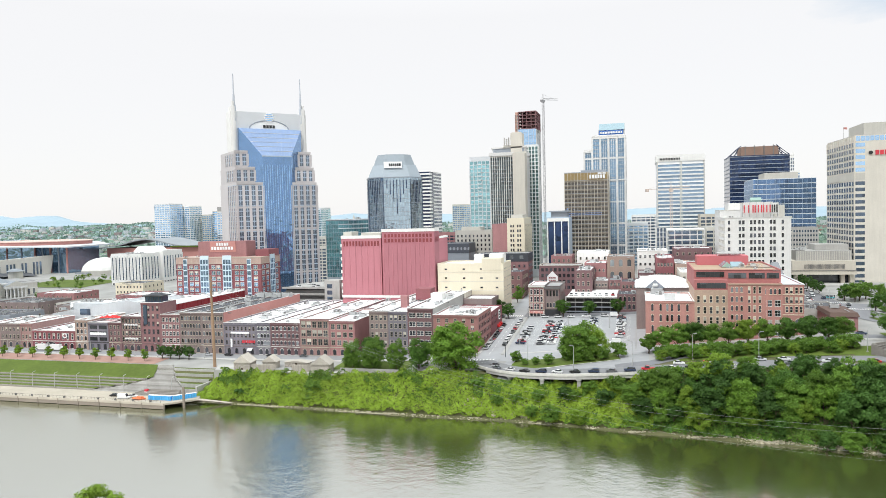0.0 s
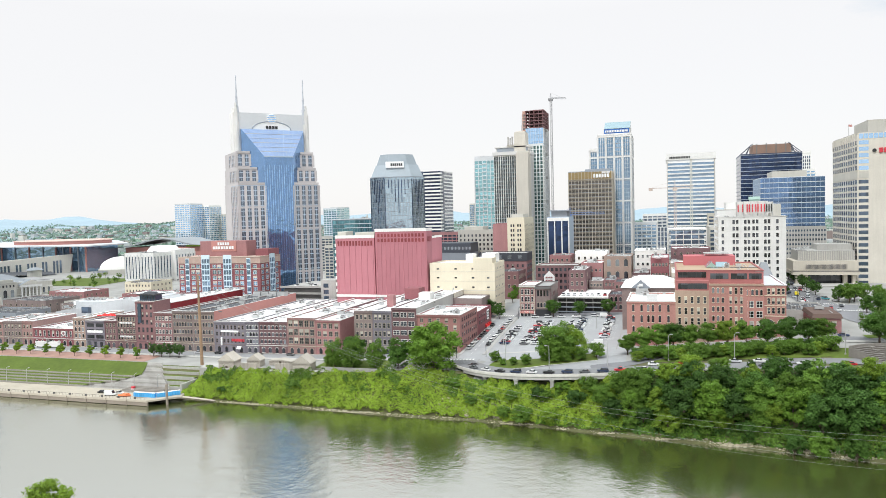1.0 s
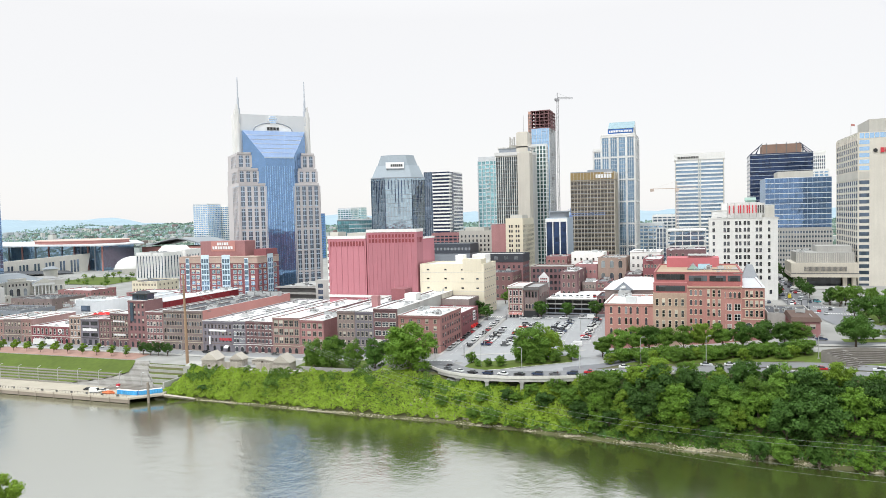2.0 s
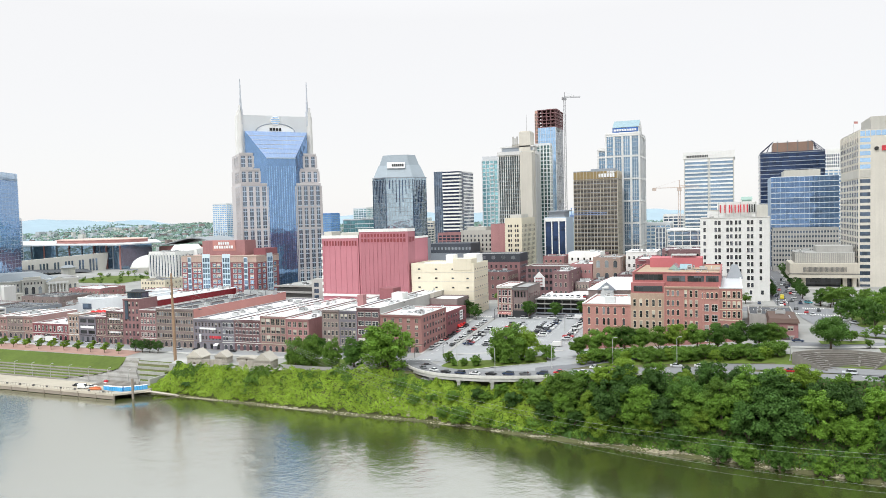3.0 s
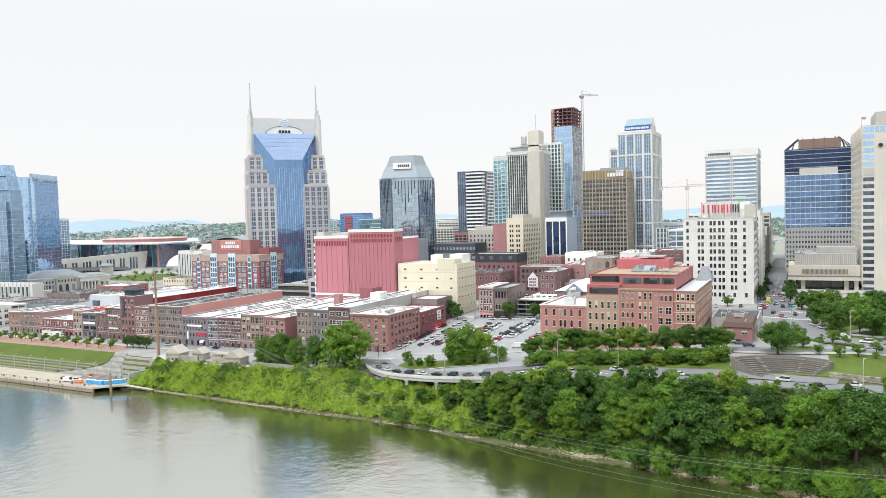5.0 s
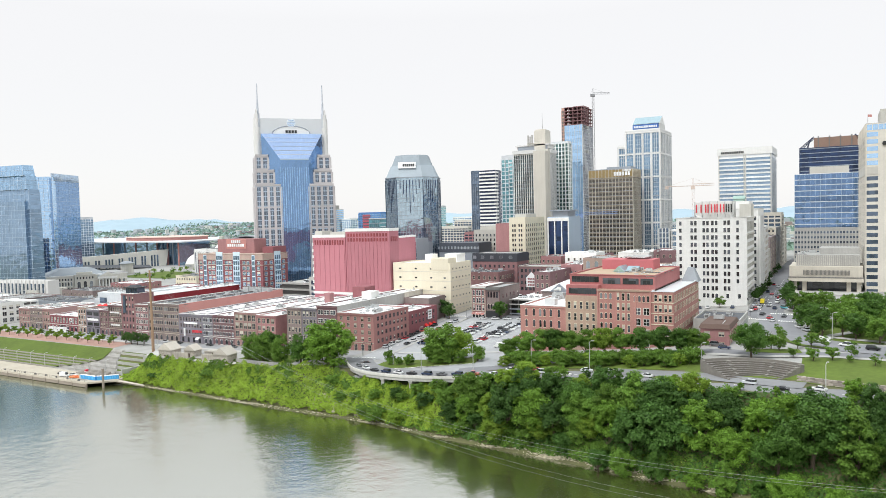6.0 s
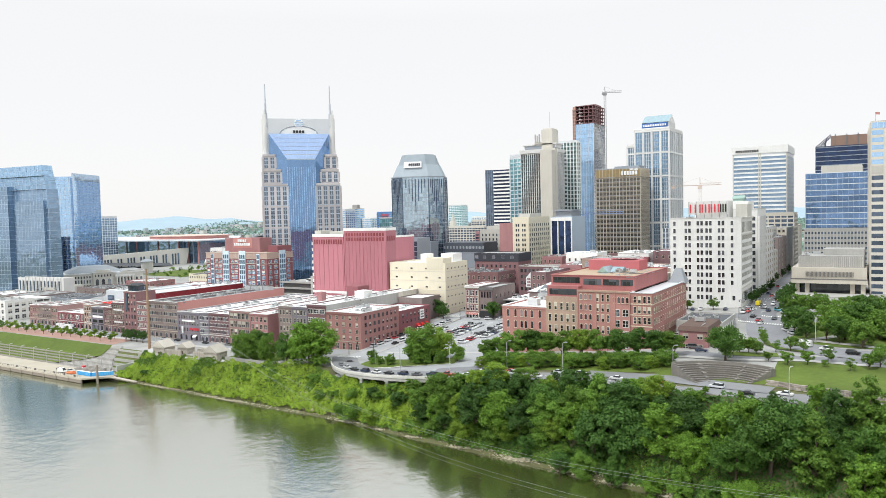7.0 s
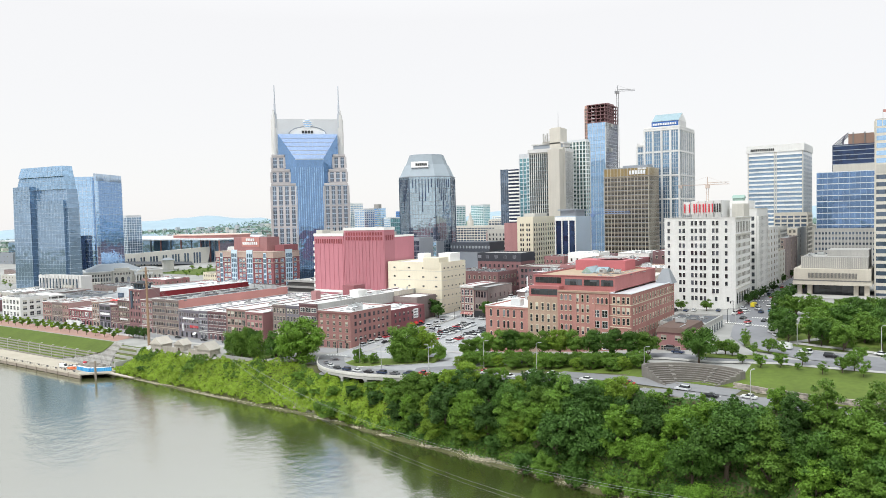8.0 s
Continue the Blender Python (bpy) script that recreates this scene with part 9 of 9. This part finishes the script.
            s.tube([(x, -b_ + 0.02, 0.34), (x, -b_ + 0.26, 0.34), (x, -b_ + 0.27, 0.34), (x, b_ - 0.27, 0.34), (x, b_ - 0.26, 0.34), (x, b_ - 0.02, 0.34)], [0.34, 0.34, 0.06, 0.06, 0.34, 0.34], 10)
        s.box(-l * 0.31, l * 0.32, -0.3, 0.3, 0.28, 0.36)
        AXLES[(l, b_)] = s.mesh("chassis", [TYRE])
    return AXLES[(l, b_)]


def car(kind, colour):
    """A parked vehicle, nose to +x, wheels on z = 0."""
    if (kind, colour) in CARS:
        return CARS[(kind, colour)]
    paint = mat("car_paint_" + colour, PAINTS[colour], 0.28, 0.1, var=0.03, rand=0.1, spec=0.6)
    l, w, h, z = {"saloon": (4.7, 1.82, 1.45, 0.0), "estate": (4.8, 1.92, 1.78, 0.1), "pickup": (5.6, 1.98, 1.85, 0.1), "van": (5.7, 2.05, 2.5, 0.1), "lorry": (9.5, 2.5, 3.6, 0.2)}[kind]
    ob = thing("car" if kind in ("saloon", "estate") else kind, 0, 0, -300, {"saloon": "%s saloon car on asphalt", "estate": "%s tall estate car on asphalt", "pickup": "%s pickup truck with an open bed", "van": "%s delivery van with a long body", "lorry": "%s box lorry by the kerb"}[kind] % colour, "car" if kind in ("saloon", "estate") else kind, "vehicles")
    W = WORLD[ob.name]
    a, b_ = l / 2, w / 2
    low = 0.3 + z
    belt = {"saloon": 0.9, "estate": 1.05, "pickup": 1.1, "van": 1.2, "lorry": 1.3}[kind]
    prof = [(-a, low), (a, low), (a, belt * 0.8), (a - 0.25, belt * 0.9), (a - 1.25 if kind != "lorry" else a - 0.1, belt), (-a + 0.3, belt), (-a, belt * 0.92)]
    s = Shape()
    k = len(prof)
    for y, q in ((-b_, 1.0), (b_, 1.0)):
        s.v += [(x, y * (0.96 if zz > low else 1.0), zz) for x, zz in prof]
    s.f = [tuple(range(k)), tuple(reversed(range(k, 2 * k)))] + [((i + 1) % k, i, k + i, k + (i + 1) % k) for i in range(k)]
    s.m = [0] * len(s.f)
    part("body", s, paint, ob, m=W)
    x0, x1, r0, r1 = {"saloon": (-a + 0.75, a - 1.25, -a + 1.35, a - 2.1), "estate": (-a + 0.12, a - 1.2, -a + 0.35, a - 1.95), "pickup": (-0.55, a - 1.3, -0.4, a - 1.95), "van": (-a + 0.05, a - 0.8, -a + 0.1, a - 1.5), "lorry": (-a + 0.02, a - 2.2, -a + 0.02, a - 2.2)}[kind]
    c = Shape()
    e, f = b_ * 0.93, b_ * (0.76 if kind in ("saloon", "estate", "pickup") else 0.9)
    c.v = [(x0, -e, belt), (x1, -e, belt), (x1, e, belt), (x0, e, belt), (r0, -f, h), (r1, -f, h), (r1, f, h), (r0, f, h)]
    c.f = [(4, 5, 6, 7), (0, 1, 5, 4), (1, 2, 6, 5), (2, 3, 7, 6), (3, 0, 4, 7)]
    c.m = [1, 0, 0, 0, 0] if kind in ("saloon", "estate", "pickup") else [1, 1, 0, 1, 1]
    if kind == "lorry":
        c.m = [1] * 5
        c.box(a - 2.0, a, -b_ * 0.95, b_ * 0.95, belt, 2.5, 1)
        c.poly([(a + 0.02, -b_ * 0.8, 1.5), (a + 0.02, b_ * 0.8, 1.5), (a + 0.02, b_ * 0.8, 2.3), (a + 0.02, -b_ * 0.8, 2.3)], 0)
    part("cabin", c, [CAR_GLASS, paint], ob, m=W)
    part("chassis", chassis(l, b_), None, ob, m=W)
    CARS[(kind, colour)] = ob
    ob["spare"] = 1
    return ob


def park(kind, colour, x, y, turn, z=None):
    t = car(kind, colour)
    zz = height(x, y) + 0.26 if z is None else z
    m = pose(x, y, zz, 0, 0, turn)
    if t.get("spare"):
        del t["spare"]
        t.matrix_basis = m
        return t
    return copy_thing(t, m)


RC = random.Random(12)
MIX = ("white", "white", "white", "white", "white", "silver", "silver", "silver", "black", "grey", "blue", "red")


def some():
    return RC.choice(("saloon", "saloon", "estate", "estate", "pickup")), RC.choice(MIX)


for x, ya, yb, turn in ((-61, 374, 412, 0), (-50, 372, 424, 0), (-44.6, 372, 424, 180), (-31, 378, 430, 0), (-25.6, 392, 432, 180), (-10, 380, 436, 0)):
    y = ya
    while y < yb:
        if RC.random() < 0.93:
            park(*some(), x + RC.uniform(-0.3, 0.3), y, turn + RC.uniform(-3, 3) + RC.choice((0, 180)))
        y += 2.95
for y in (372, 379, 386, 393, 400, 407, 414, 421, 428):
    park(*some(), -69.2, y, 90)
for y in (386, 393, 401, 409, 418, 427):
    park(*some(), 5.2, y, 90)
for y in (364, 370, 377, 383, 389, 396, 402, 409, 416):
    park(*(("saloon", "red") if y in (383, 402) else some()), -77.4, y, 90)
for x in (-56, -48, -40, -31, -20):
    park(*some(), x, 438.5, RC.choice((0, 180)))
park("van", "white", -12, 366, 180)
park("van", "white", -14, 436, 0)
# a queue on the ramp
for x, c in ((-62, "grey"), (-55.5, "white"), (-48.6, "black"), (-41.3, "blue"), (-34.2, "white"), (-26.7, "black"), (-18.8, "blue"), (-11.5, "grey"), (-4.2, "blue"), (3.2, "red"), (12, "white"), (20, "black"), (30, "silver"), (42, "white"), (58, "grey"), (72, "white"), (88, "red"), (107, "silver"), (118, "black"), (128, "white"), (140, "blue"), (152, "white"), (163, "grey"), (170, "white")):
    line_ = ramp_line()
    y = float(np.interp(x, [q[0] for q in line_], [q[1] for q in line_]))
    d = 1.0
    y2 = float(np.interp(x + d, [q[0] for q in line_], [q[1] for q in line_]))
    tn = math.degrees(math.atan2(y2 - y, d))
    lane = 2.4 if RC.random() < 0.8 and x < 25 else RC.choice((-2.4, 2.2))
    park("estate" if c in ("blue", "silver") else "pickup" if c == "red" and x < 10 else "saloon", c, x - math.sin(math.radians(tn)) * -lane, y - lane * 0.9 if x < 25 else y - lane, tn + 180, ramp_z(x) + 0.27)
for x, c in ((16, "white"), (28, "red"), (48, "silver"), (57, "white")):
    park(*(("saloon", c)), x, 316.6, 0, ramp_z(x) + 0.3)
park("saloon", "black", -66, 329, 215)
# upper streets
for x, y, turn, kind, c in ((94, 349.5, 0, "saloon", "blue"), (100, 436, 80, "saloon", "black"), (104, 426, 80, "saloon", "red"), (106, 418, 80, "saloon", "white"), (110, 432, 265, "saloon", "black"), (95, 452, 85, "pickup", "red"), (96, 462, 85, "saloon", "white"), (100, 470, 265, "saloon", "grey"), (93, 470, 85, "saloon", "silver"), (103, 486, 265, "estate", "white"), (96, 482, 85, "van", "yellow"), (108, 462, 300, "estate", "teal"), (112, 456, 150, "saloon", "white"), (136, 366, 165, "estate", "white"), (128, 371, 165, "van", "white"), (160, 372, 340, "saloon", "white"), (118, 404, 120, "saloon", "white"), (121, 397, 120, "saloon", "silver"), (90, 355, 0, "estate", "grey"), (145, 361, 345, "estate", "black")):
    park(kind, c, x, y, turn)
for k in range(14):
    park(*some(), (92.5, 95.8, 99.2, 102.6)[k * 3 % 4] + 1.2, 448 + k * 11.5, 88 if k % 4 < 2 else 268)
for k in range(12):
    park(*some(), 102.4 if k % 2 else 90.4, 500 + k * 9, 90)
for x, y in ((78, 362), (78.5, 368), (77.5, 376), (80, 371), (76, 384), (60, 462), (66, 461), (83, 460), (70, 462), (56, 463)):
    park(*some(), x, y, 90)
# along the river street
for x, c in ((-262, "white"), (-235, "silver"), (-222, "black"), (-300, "white"), (-310, "silver"), (-196, "black"), (-176, "grey"), (-345, "white")):
    park("saloon", c, x, 351.5, 0)
park("lorry", "white", -338, 351, 0)
park("lorry", "white", -348.5, 351, 0)
for x, y in ((-240, 476), (-232, 484), (-226, 478), (-214, 500), (-206, 492), (-243, 500)):
    park(*some(), x, y, 90, 25.4)
for x in (-42, -39, -35, -31, -27, -24, -20, -16):
    park(*some(), x, 464, 90, 22.2)
park("van", "white", -239.6, 287.5, 8, -8.5)
park("saloon", "white", -237.4, 291, 20, -8.5)
park("saloon", "black", -247.5, 291, 10, -8.5)

# ---------------------------------------------------------------- lamps, cabins and small things
def street_lamp(x, y, tall, turn, z=None, label="grey steel street lamp with a curved arm"):
    z0 = height(x, y) if z is None else z
    ob = thing("street_lamp", x, y, z0, label, "street lamp", "street lamps", turn)
    W = WORLD[ob.name]
    post = part("post", Shape().tube([(0, 0, -0.5), (0, 0, tall - 0.8), (0.25, 0, tall - 0.2), (0.9, 0, tall)], [0.16, 0.11, 0.09, 0.08], 8), LAMP_GREY, ob, m=W)
    part("lamp_head", Shape().box(0.8, 2.0, -0.22, 0.22, tall - 0.14, tall + 0.1), LAMP_GREY, post, m=W)
    part("base", Shape().box(-0.28, 0.28, -0.28, 0.28, -0.3, 0.5), CONCRETE, ob, m=W)
    return ob


for x, y, tall, turn in ((-50.4, 329.5, 12, 60), (-28.4, 318.8, 12, 200), (-3.2, 320, 11, 190), (22, 324, 11.5, 20), (48, 320.5, 11.5, 20), (89.4, 323.9, 9.5, 40), (130.5, 296.5, 11, 70), (159.8, 372.8, 11, 30), (131.2, 380.8, 11, 30), (109.5, 393, 10, 30), (-61, 372, 10, 0), (-38, 400, 9, 0), (-16, 405, 9, 0), (99, 425, 10, 180)):
    street_lamp(x, y, tall, turn)
for k in range(9):
    street_lamp(-222 - k * 14, 300.2, 8.0, 90, -8.5, "slim dark lamp post on the dock")
for k in range(11):
    street_lamp(-232 - k * 15, 343.2, 8.0, 270)


def signal(x, y, turn):
    ob = thing("traffic_signal", x, y, height(x, y), "black traffic signal on a mast arm", "traffic signal", "traffic signals", turn)
    W = WORLD[ob.name]
    mast = part("mast", Shape().tube([(0, 0, 0), (0, 0, 6.5), (0.4, 0, 6.7), (6, 0, 6.9)], [0.14, 0.12, 0.1, 0.07], 6), DARK_METAL, ob, m=W)
    part("signal_head", Shape().box(5.4, 5.8, -0.2, 0.2, 5.9, 7.1), SIGN_BLACK, mast, m=W)


for x, y, turn in ((-79, 345, 0), (-64, 346, 90), (95.5, 424, 0), (122, 430, 180), (92, 452, 270), (-66, 436, 90)):
    signal(x, y, turn)

# log cabins of the old fort, palisade and retaining wall
def cabin(x, y, w, d, eave, ridge, turn, label):
    z0 = height(x, y)
    ob = thing("log_cabin", x, y, z0, label, "cabin", "log cabins", turn)
    W = WORLD[ob.name]
    n = 7
    for k in range(n):
        part("log_course", Shape().box(-w / 2, w / 2, -d / 2, d / 2, eave * k / n + 0.03, eave * (k + 1) / n - 0.03), TIMBER, ob, m=W)
    part("core", Shape().box(-w / 2 + 0.1, w / 2 - 0.1, -d / 2 + 0.1, d / 2 - 0.1, -1, eave), BARK, ob, m=W)
    part("roof", Shape().gable(-w / 2 - 0.6, w / 2 + 0.6, -d / 2 - 0.5, d / 2 + 0.5, eave, ridge, 0, "y", 1), [TIMBER, TIMBER], ob, m=W)
    part("door", Shape().box(-0.6, 0.6, -d / 2 - 0.08, -d / 2, 0, 2.0), BARK, ob, m=W)
    return ob


cabin(-193, 320, 8.5, 8, 4.6, 8.4, 8, "two-storey log cabin with a gabled shingle roof")
cabin(-181.5, 326, 7, 6, 3.6, 6.6, 8, "low log cabin behind the palisade")
cabin(-150.3, 320, 9, 8, 4.4, 8.2, 8, "two-storey log cabin at the fort's corner")
cabin(-169, 331, 13, 4.5, 2.2, 3.2, 0, "long low log shelter with a shallow roof")
fort = thing("palisade", -172, 317, 0, "weathered timber palisade of upright logs", "fence")
pl = Shape().tube([(0, 0, -0.5), (0, 0, 3.5), (0, 0, 3.9)], [0.22, 0.22, 0.03], 6).mesh("log", [TIMBER])
for k in range(66):
    x = -189 + k * 0.52
    if not -176 < x < -166:
        part("log", pl, None, fort, m=pose(x, 317.2 + 0.02 * k, height(x, 317)))
ret = thing("retaining_wall", -178, 312, 0, "low concrete retaining wall above the bank", "wall", kind="structure")
part("wall_face", Shape().prism([(-206, 312.4), (-140, 312.6), (-140, 313.2), (-206, 313.2)], -3.2, 1.3), CONCRETE, ret)
part("terrace_floor", Shape().prism([(-206, 313.2), (-186, 313.2), (-186, 331), (-212, 326)], -1, 0.9), PAVING, ret)
part("path_wall", Shape().box(-140, -100, 317.4, 318.0, -2, 3.3), CONCRETE, ret)

# tall wooden transmission pole and its wires
pole = thing("utility_pole", -214.5, 326.2, 0.4, "very tall wooden transmission pole with cross-arms", "utility pole")
part("shaft", Shape().tube([(-214.4, 326.1, -0.5), (-214.8, 326.3, 24), (-215.2, 326.5, 47.5)], [0.85, 0.7, 0.5], 10), POLE_WOOD, pole)
for z, w in ((44.5, 3.2), (40.5, 4.0), (36.5, 3.2)):
    arm = part("cross_arm", Shape().tube([(-215.2 - w * 0.5, 326.6 + w * 0.85, z + 0.9), (-215.1, 326.4, z), (-215.2 + w * 0.5, 326.2 - w * 0.85, z + 0.9)], [0.14, 0.2, 0.14], 6), POLE_WOOD, pole)
    for sgn in (-1, 1):
        part("insulator", Shape().tube([(-215.2 + sgn * w * 0.5, 326.4 - sgn * w * 0.85, z + 0.9), (-215.2 + sgn * w * 0.5, 326.4 - sgn * w * 0.85, z - 0.6)], [0.16, 0.16], 6), STEEL_GREY, arm)

# blue portable toilets, stacked along the dock
toilet_body = Shape().box(-0.58, 0.58, -0.58, 0.58, 0, 2.1).mesh("booth", [BLUE_PLASTIC])
toilet_roof = Shape().prism([(-0.6, -0.6), (0.6, -0.6), (0.6, 0.6), (-0.6, 0.6)], 2.1, 2.32, shrink=0.8).mesh("roof", [SIGN_WHITE])
toilet_door = Shape().box(-0.4, 0.4, -0.64, -0.58, 0.15, 1.95).mesh("door", [mat("blue_door", (0.09, 0.42, 0.78), 0.5)])
for k in range(19):
    x, y = (-225.6 + k * 1.25, 288.6) if k < 10 else (-213 + (k - 10) * 0.85, 289.4 + (k - 10) * 0.85)
    W = pose(x, y, -8.5, 0, 0, 0 if k < 10 else 45)
    ob = thing("portable_toilet", x, y, -8.5, "blue plastic portable toilet with a white roof", "portable toilet", "portable toilets", 0 if k < 10 else 45)
    booth = part("booth", toilet_body, None, ob, m=W)
    part("roof", toilet_roof, None, booth, m=W)
    part("door", toilet_door, None, booth, m=W)
tent = thing("red_booth", -234, 297, -8.5, "small red booth with a white band", "booth")
part("booth_body", Shape().box(-234.7, -233.3, 296.3, 297.7, -8.5, -6.0), SIGN_RED, tent)
part("booth_band", Shape().box(-234.75, -233.25, 296.25, 297.75, -7.4, -7.0), SIGN_WHITE, tent)
craft = thing("orange_buoy_boat", -231, 288, -8.5, "orange inflatable boat lying on the dock", "boat")
part("hull", Shape().tube([(-234, 287, -8.0), (-232.5, 286.4, -7.8), (-229.5, 286.6, -7.8), (-228, 288, -8.0), (-230, 289.4, -7.9), (-233, 289, -8.0), (-234, 287.6, -8.0)], [0.5] * 7, 8), ORANGE, craft)
part("deck_box", Shape().box(-232.4, -229.6, 287.2, 288.8, -8.5, -7.2), ORANGE, craft)

# stone amphitheatre below the square, lawn walls
amp = thing("stone_amphitheatre", 110, 322, 15, "stone amphitheatre steps below the square", "steps", kind="structure")


def arc(r0, r1, a0, a1, z0, z1, n=6):
    """A curved block about the stage."""
    ring = [(109 + r0 * math.cos(radians(a0 + (a1 - a0) * i / n)), 305 + r0 * math.sin(radians(a0 + (a1 - a0) * i / n))) for i in range(n + 1)]
    ring += [(109 + r1 * math.cos(radians(a1 + (a0 - a1) * i / n)), 305 + r1 * math.sin(radians(a1 + (a0 - a1) * i / n))) for i in range(n + 1)]
    return Shape().prism(ring, z0, z1)


for a0, a1 in ((57, 77), (80, 116), (120, 140)):
    for k in range(10):
        r = 10.5 + k * 1.3
        z = 15.2 + 0.46 * k
        part("stone_tier", arc(r, r + 1.3, a0, a1, 12, z - 0.16), AMPHI, amp)
        part("seat_slab", arc(r, r + 0.55, a0, a1, z - 0.156, z), AMPHI_EDGE, amp)
for a0 in (77, 116):
    for k in range(5):
        r = 10.5 + k * 2.6
        part("stair_cheek", arc(r, r + 2.5, a0 + 0.1, a0 + (3.9 if a0 > 100 else 2.9), 12, 15.6 + 0.95 * k, 2), AMPHI_EDGE, amp)
part("top_wall", arc(23.6, 24.4, 56, 141, 12, 20.1, 14), AMPHI_EDGE, amp)
for k in range(7):
    r = 10.5 + k * 2
    part("side_wall", arc(r, r + 1.98, 54, 56.8, 12, 15.6 + 0.7 * k, 1), AMPHI_EDGE, amp)
    part("side_wall", arc(r, r + 1.98, 140.2, 142, 12, 15.6 + 0.7 * k, 1), AMPHI_EDGE, amp)
lw = thing("stone_wall", 150, 312, 15, "rough stone retaining wall below the lawn", "wall", kind="structure")
gs = random.Random(8)
STONE_MESHES = []
for k in range(7):
    q = Shape().prism([(gs.uniform(-0.1, 0.1), gs.uniform(-0.25, 0.1)), (1.3, gs.uniform(-0.3, 0.1)), (1.34, 0.9), (0, 0.9)], 0, gs.uniform(0.5, 0.62), shrink=gs.uniform(0.9, 0.97), centre=(0.65, 0.5))
    STONE_MESHES.append(q.mesh("stone", [mat("outcrop_stone", (0.3, 0.265, 0.23), 0.95, var=0.25, fine=0.9, bump=0.4, rand=0.35)]))
WALL_LINE = ((121.5, 314.6), (131, 311), (144, 308), (155, 306.6), (165, 304.4), (190, 298))
for k in range(44):
    x = 121.5 + k * 1.34
    y = float(np.interp(x, [q[0] for q in WALL_LINE], [q[1] for q in WALL_LINE]))
    for j in range(5):
        part("stone", gs.choice(STONE_MESHES), None, lw, m=pose(x + (0.6 if j % 2 else 0), y + 0.34 * j + gs.uniform(-0.12, 0.12), 14.9 + (x - 121) * 0.018 + j * 0.52, 0, 0, -10 + gs.uniform(-6, 6)))

# road paint
paint = Shape()


def stripe(x0, y0, x1, y1, w, off=0.34):
    n = max(1, int(math.hypot(x1 - x0, y1 - y0) / 4))
    d = Vector((x1 - x0, y1 - y0)).normalized() * (w / 2)
    for i in range(n):
        a, b_ = i / n, (i + 1) / n
        p, q = (x0 + (x1 - x0) * a, y0 + (y1 - y0) * a), (x0 + (x1 - x0) * b_, y0 + (y1 - y0) * b_)
        pts = [(p[0] + d.y, p[1] - d.x), (q[0] + d.y, q[1] - d.x), (q[0] - d.y, q[1] + d.x), (p[0] - d.y, p[1] + d.x)]
        paint.poly([(x, y, height(x, y) + off) for x, y in pts])


for x in (-58, -53, -47.3, -41.5, -34, -28.3, -22.6, -7):
    y = 371
    while y < 432:
        stripe(x - 2.3, y, x + 2.3, y, 0.14)
        y += 2.95
for k in range(10):
    stripe(95.5 + k * 0.85, 424 - k * 0.2, 95.4 + k * 0.85, 421 - k * 0.2, 0.45, 0.45)
    stripe(107.5 + k * 1.15, 421 - k * 0.27, 107.4 + k * 1.15, 418 - k * 0.27, 0.5, 0.45)
    stripe(103.5 + k * 1.05, 442 - k * 0.06, 103.5 + k * 1.05, 439 - k * 0.06, 0.5, 0.45)
    stripe(90.5 + k * 1.5, 508 + k * 0.6, 90.5 + k * 1.5, 511 + k * 0.6, 0.6, 0.45)
    if k < 8:
        stripe(-80 + k * 1.6, 337 + k * 0.2, -80 + k * 1.6, 340 + k * 0.2, 0.7, 0.45)
        stripe(-80.5 + k * 1.4, 441, -80.5 + k * 1.4, 445, 0.7, 0.45)
for y in range(352, 440, 8):
    stripe(-73.5, y, -73.6, y + 4, 0.2)
for y in range(450, 640, 12):
    stripe(97.5, y, 97.3, y + 5, 0.25, 0.45)
lone("road_paint", paint, PAINT, "white bay lines and crossings on the asphalt", "road marking", kind="structure")


# wires over the river
def span(a, b_, sag, parent, over=1.28):
    pts = []
    for k in range(33):
        t = over * k / 32
        p = Vector(a) * (1 - t) + Vector(b_) * t
        p.z -= sag * 4 * t * (1 - t)
        pts.append(tuple(p))
    part("wire", Shape().tube(pts, [0.028] * 33, 4), WIRE, parent)


lines = thing("power_line", 57, 220, 0, "thin power wires sagging across the river", "power line")
for off, z, rise, sag in ((-3.2, 44.5, 0, 30), (2.6, 45, 3.5, 29), (-4, 40.5, 9, 27), (3.4, 41, 12.5, 26)):
    span((-215.2 + off * 0.4, 326.4 - off * 0.8, z), (180 + off, 200 - off, 15 + rise), sag, lines)
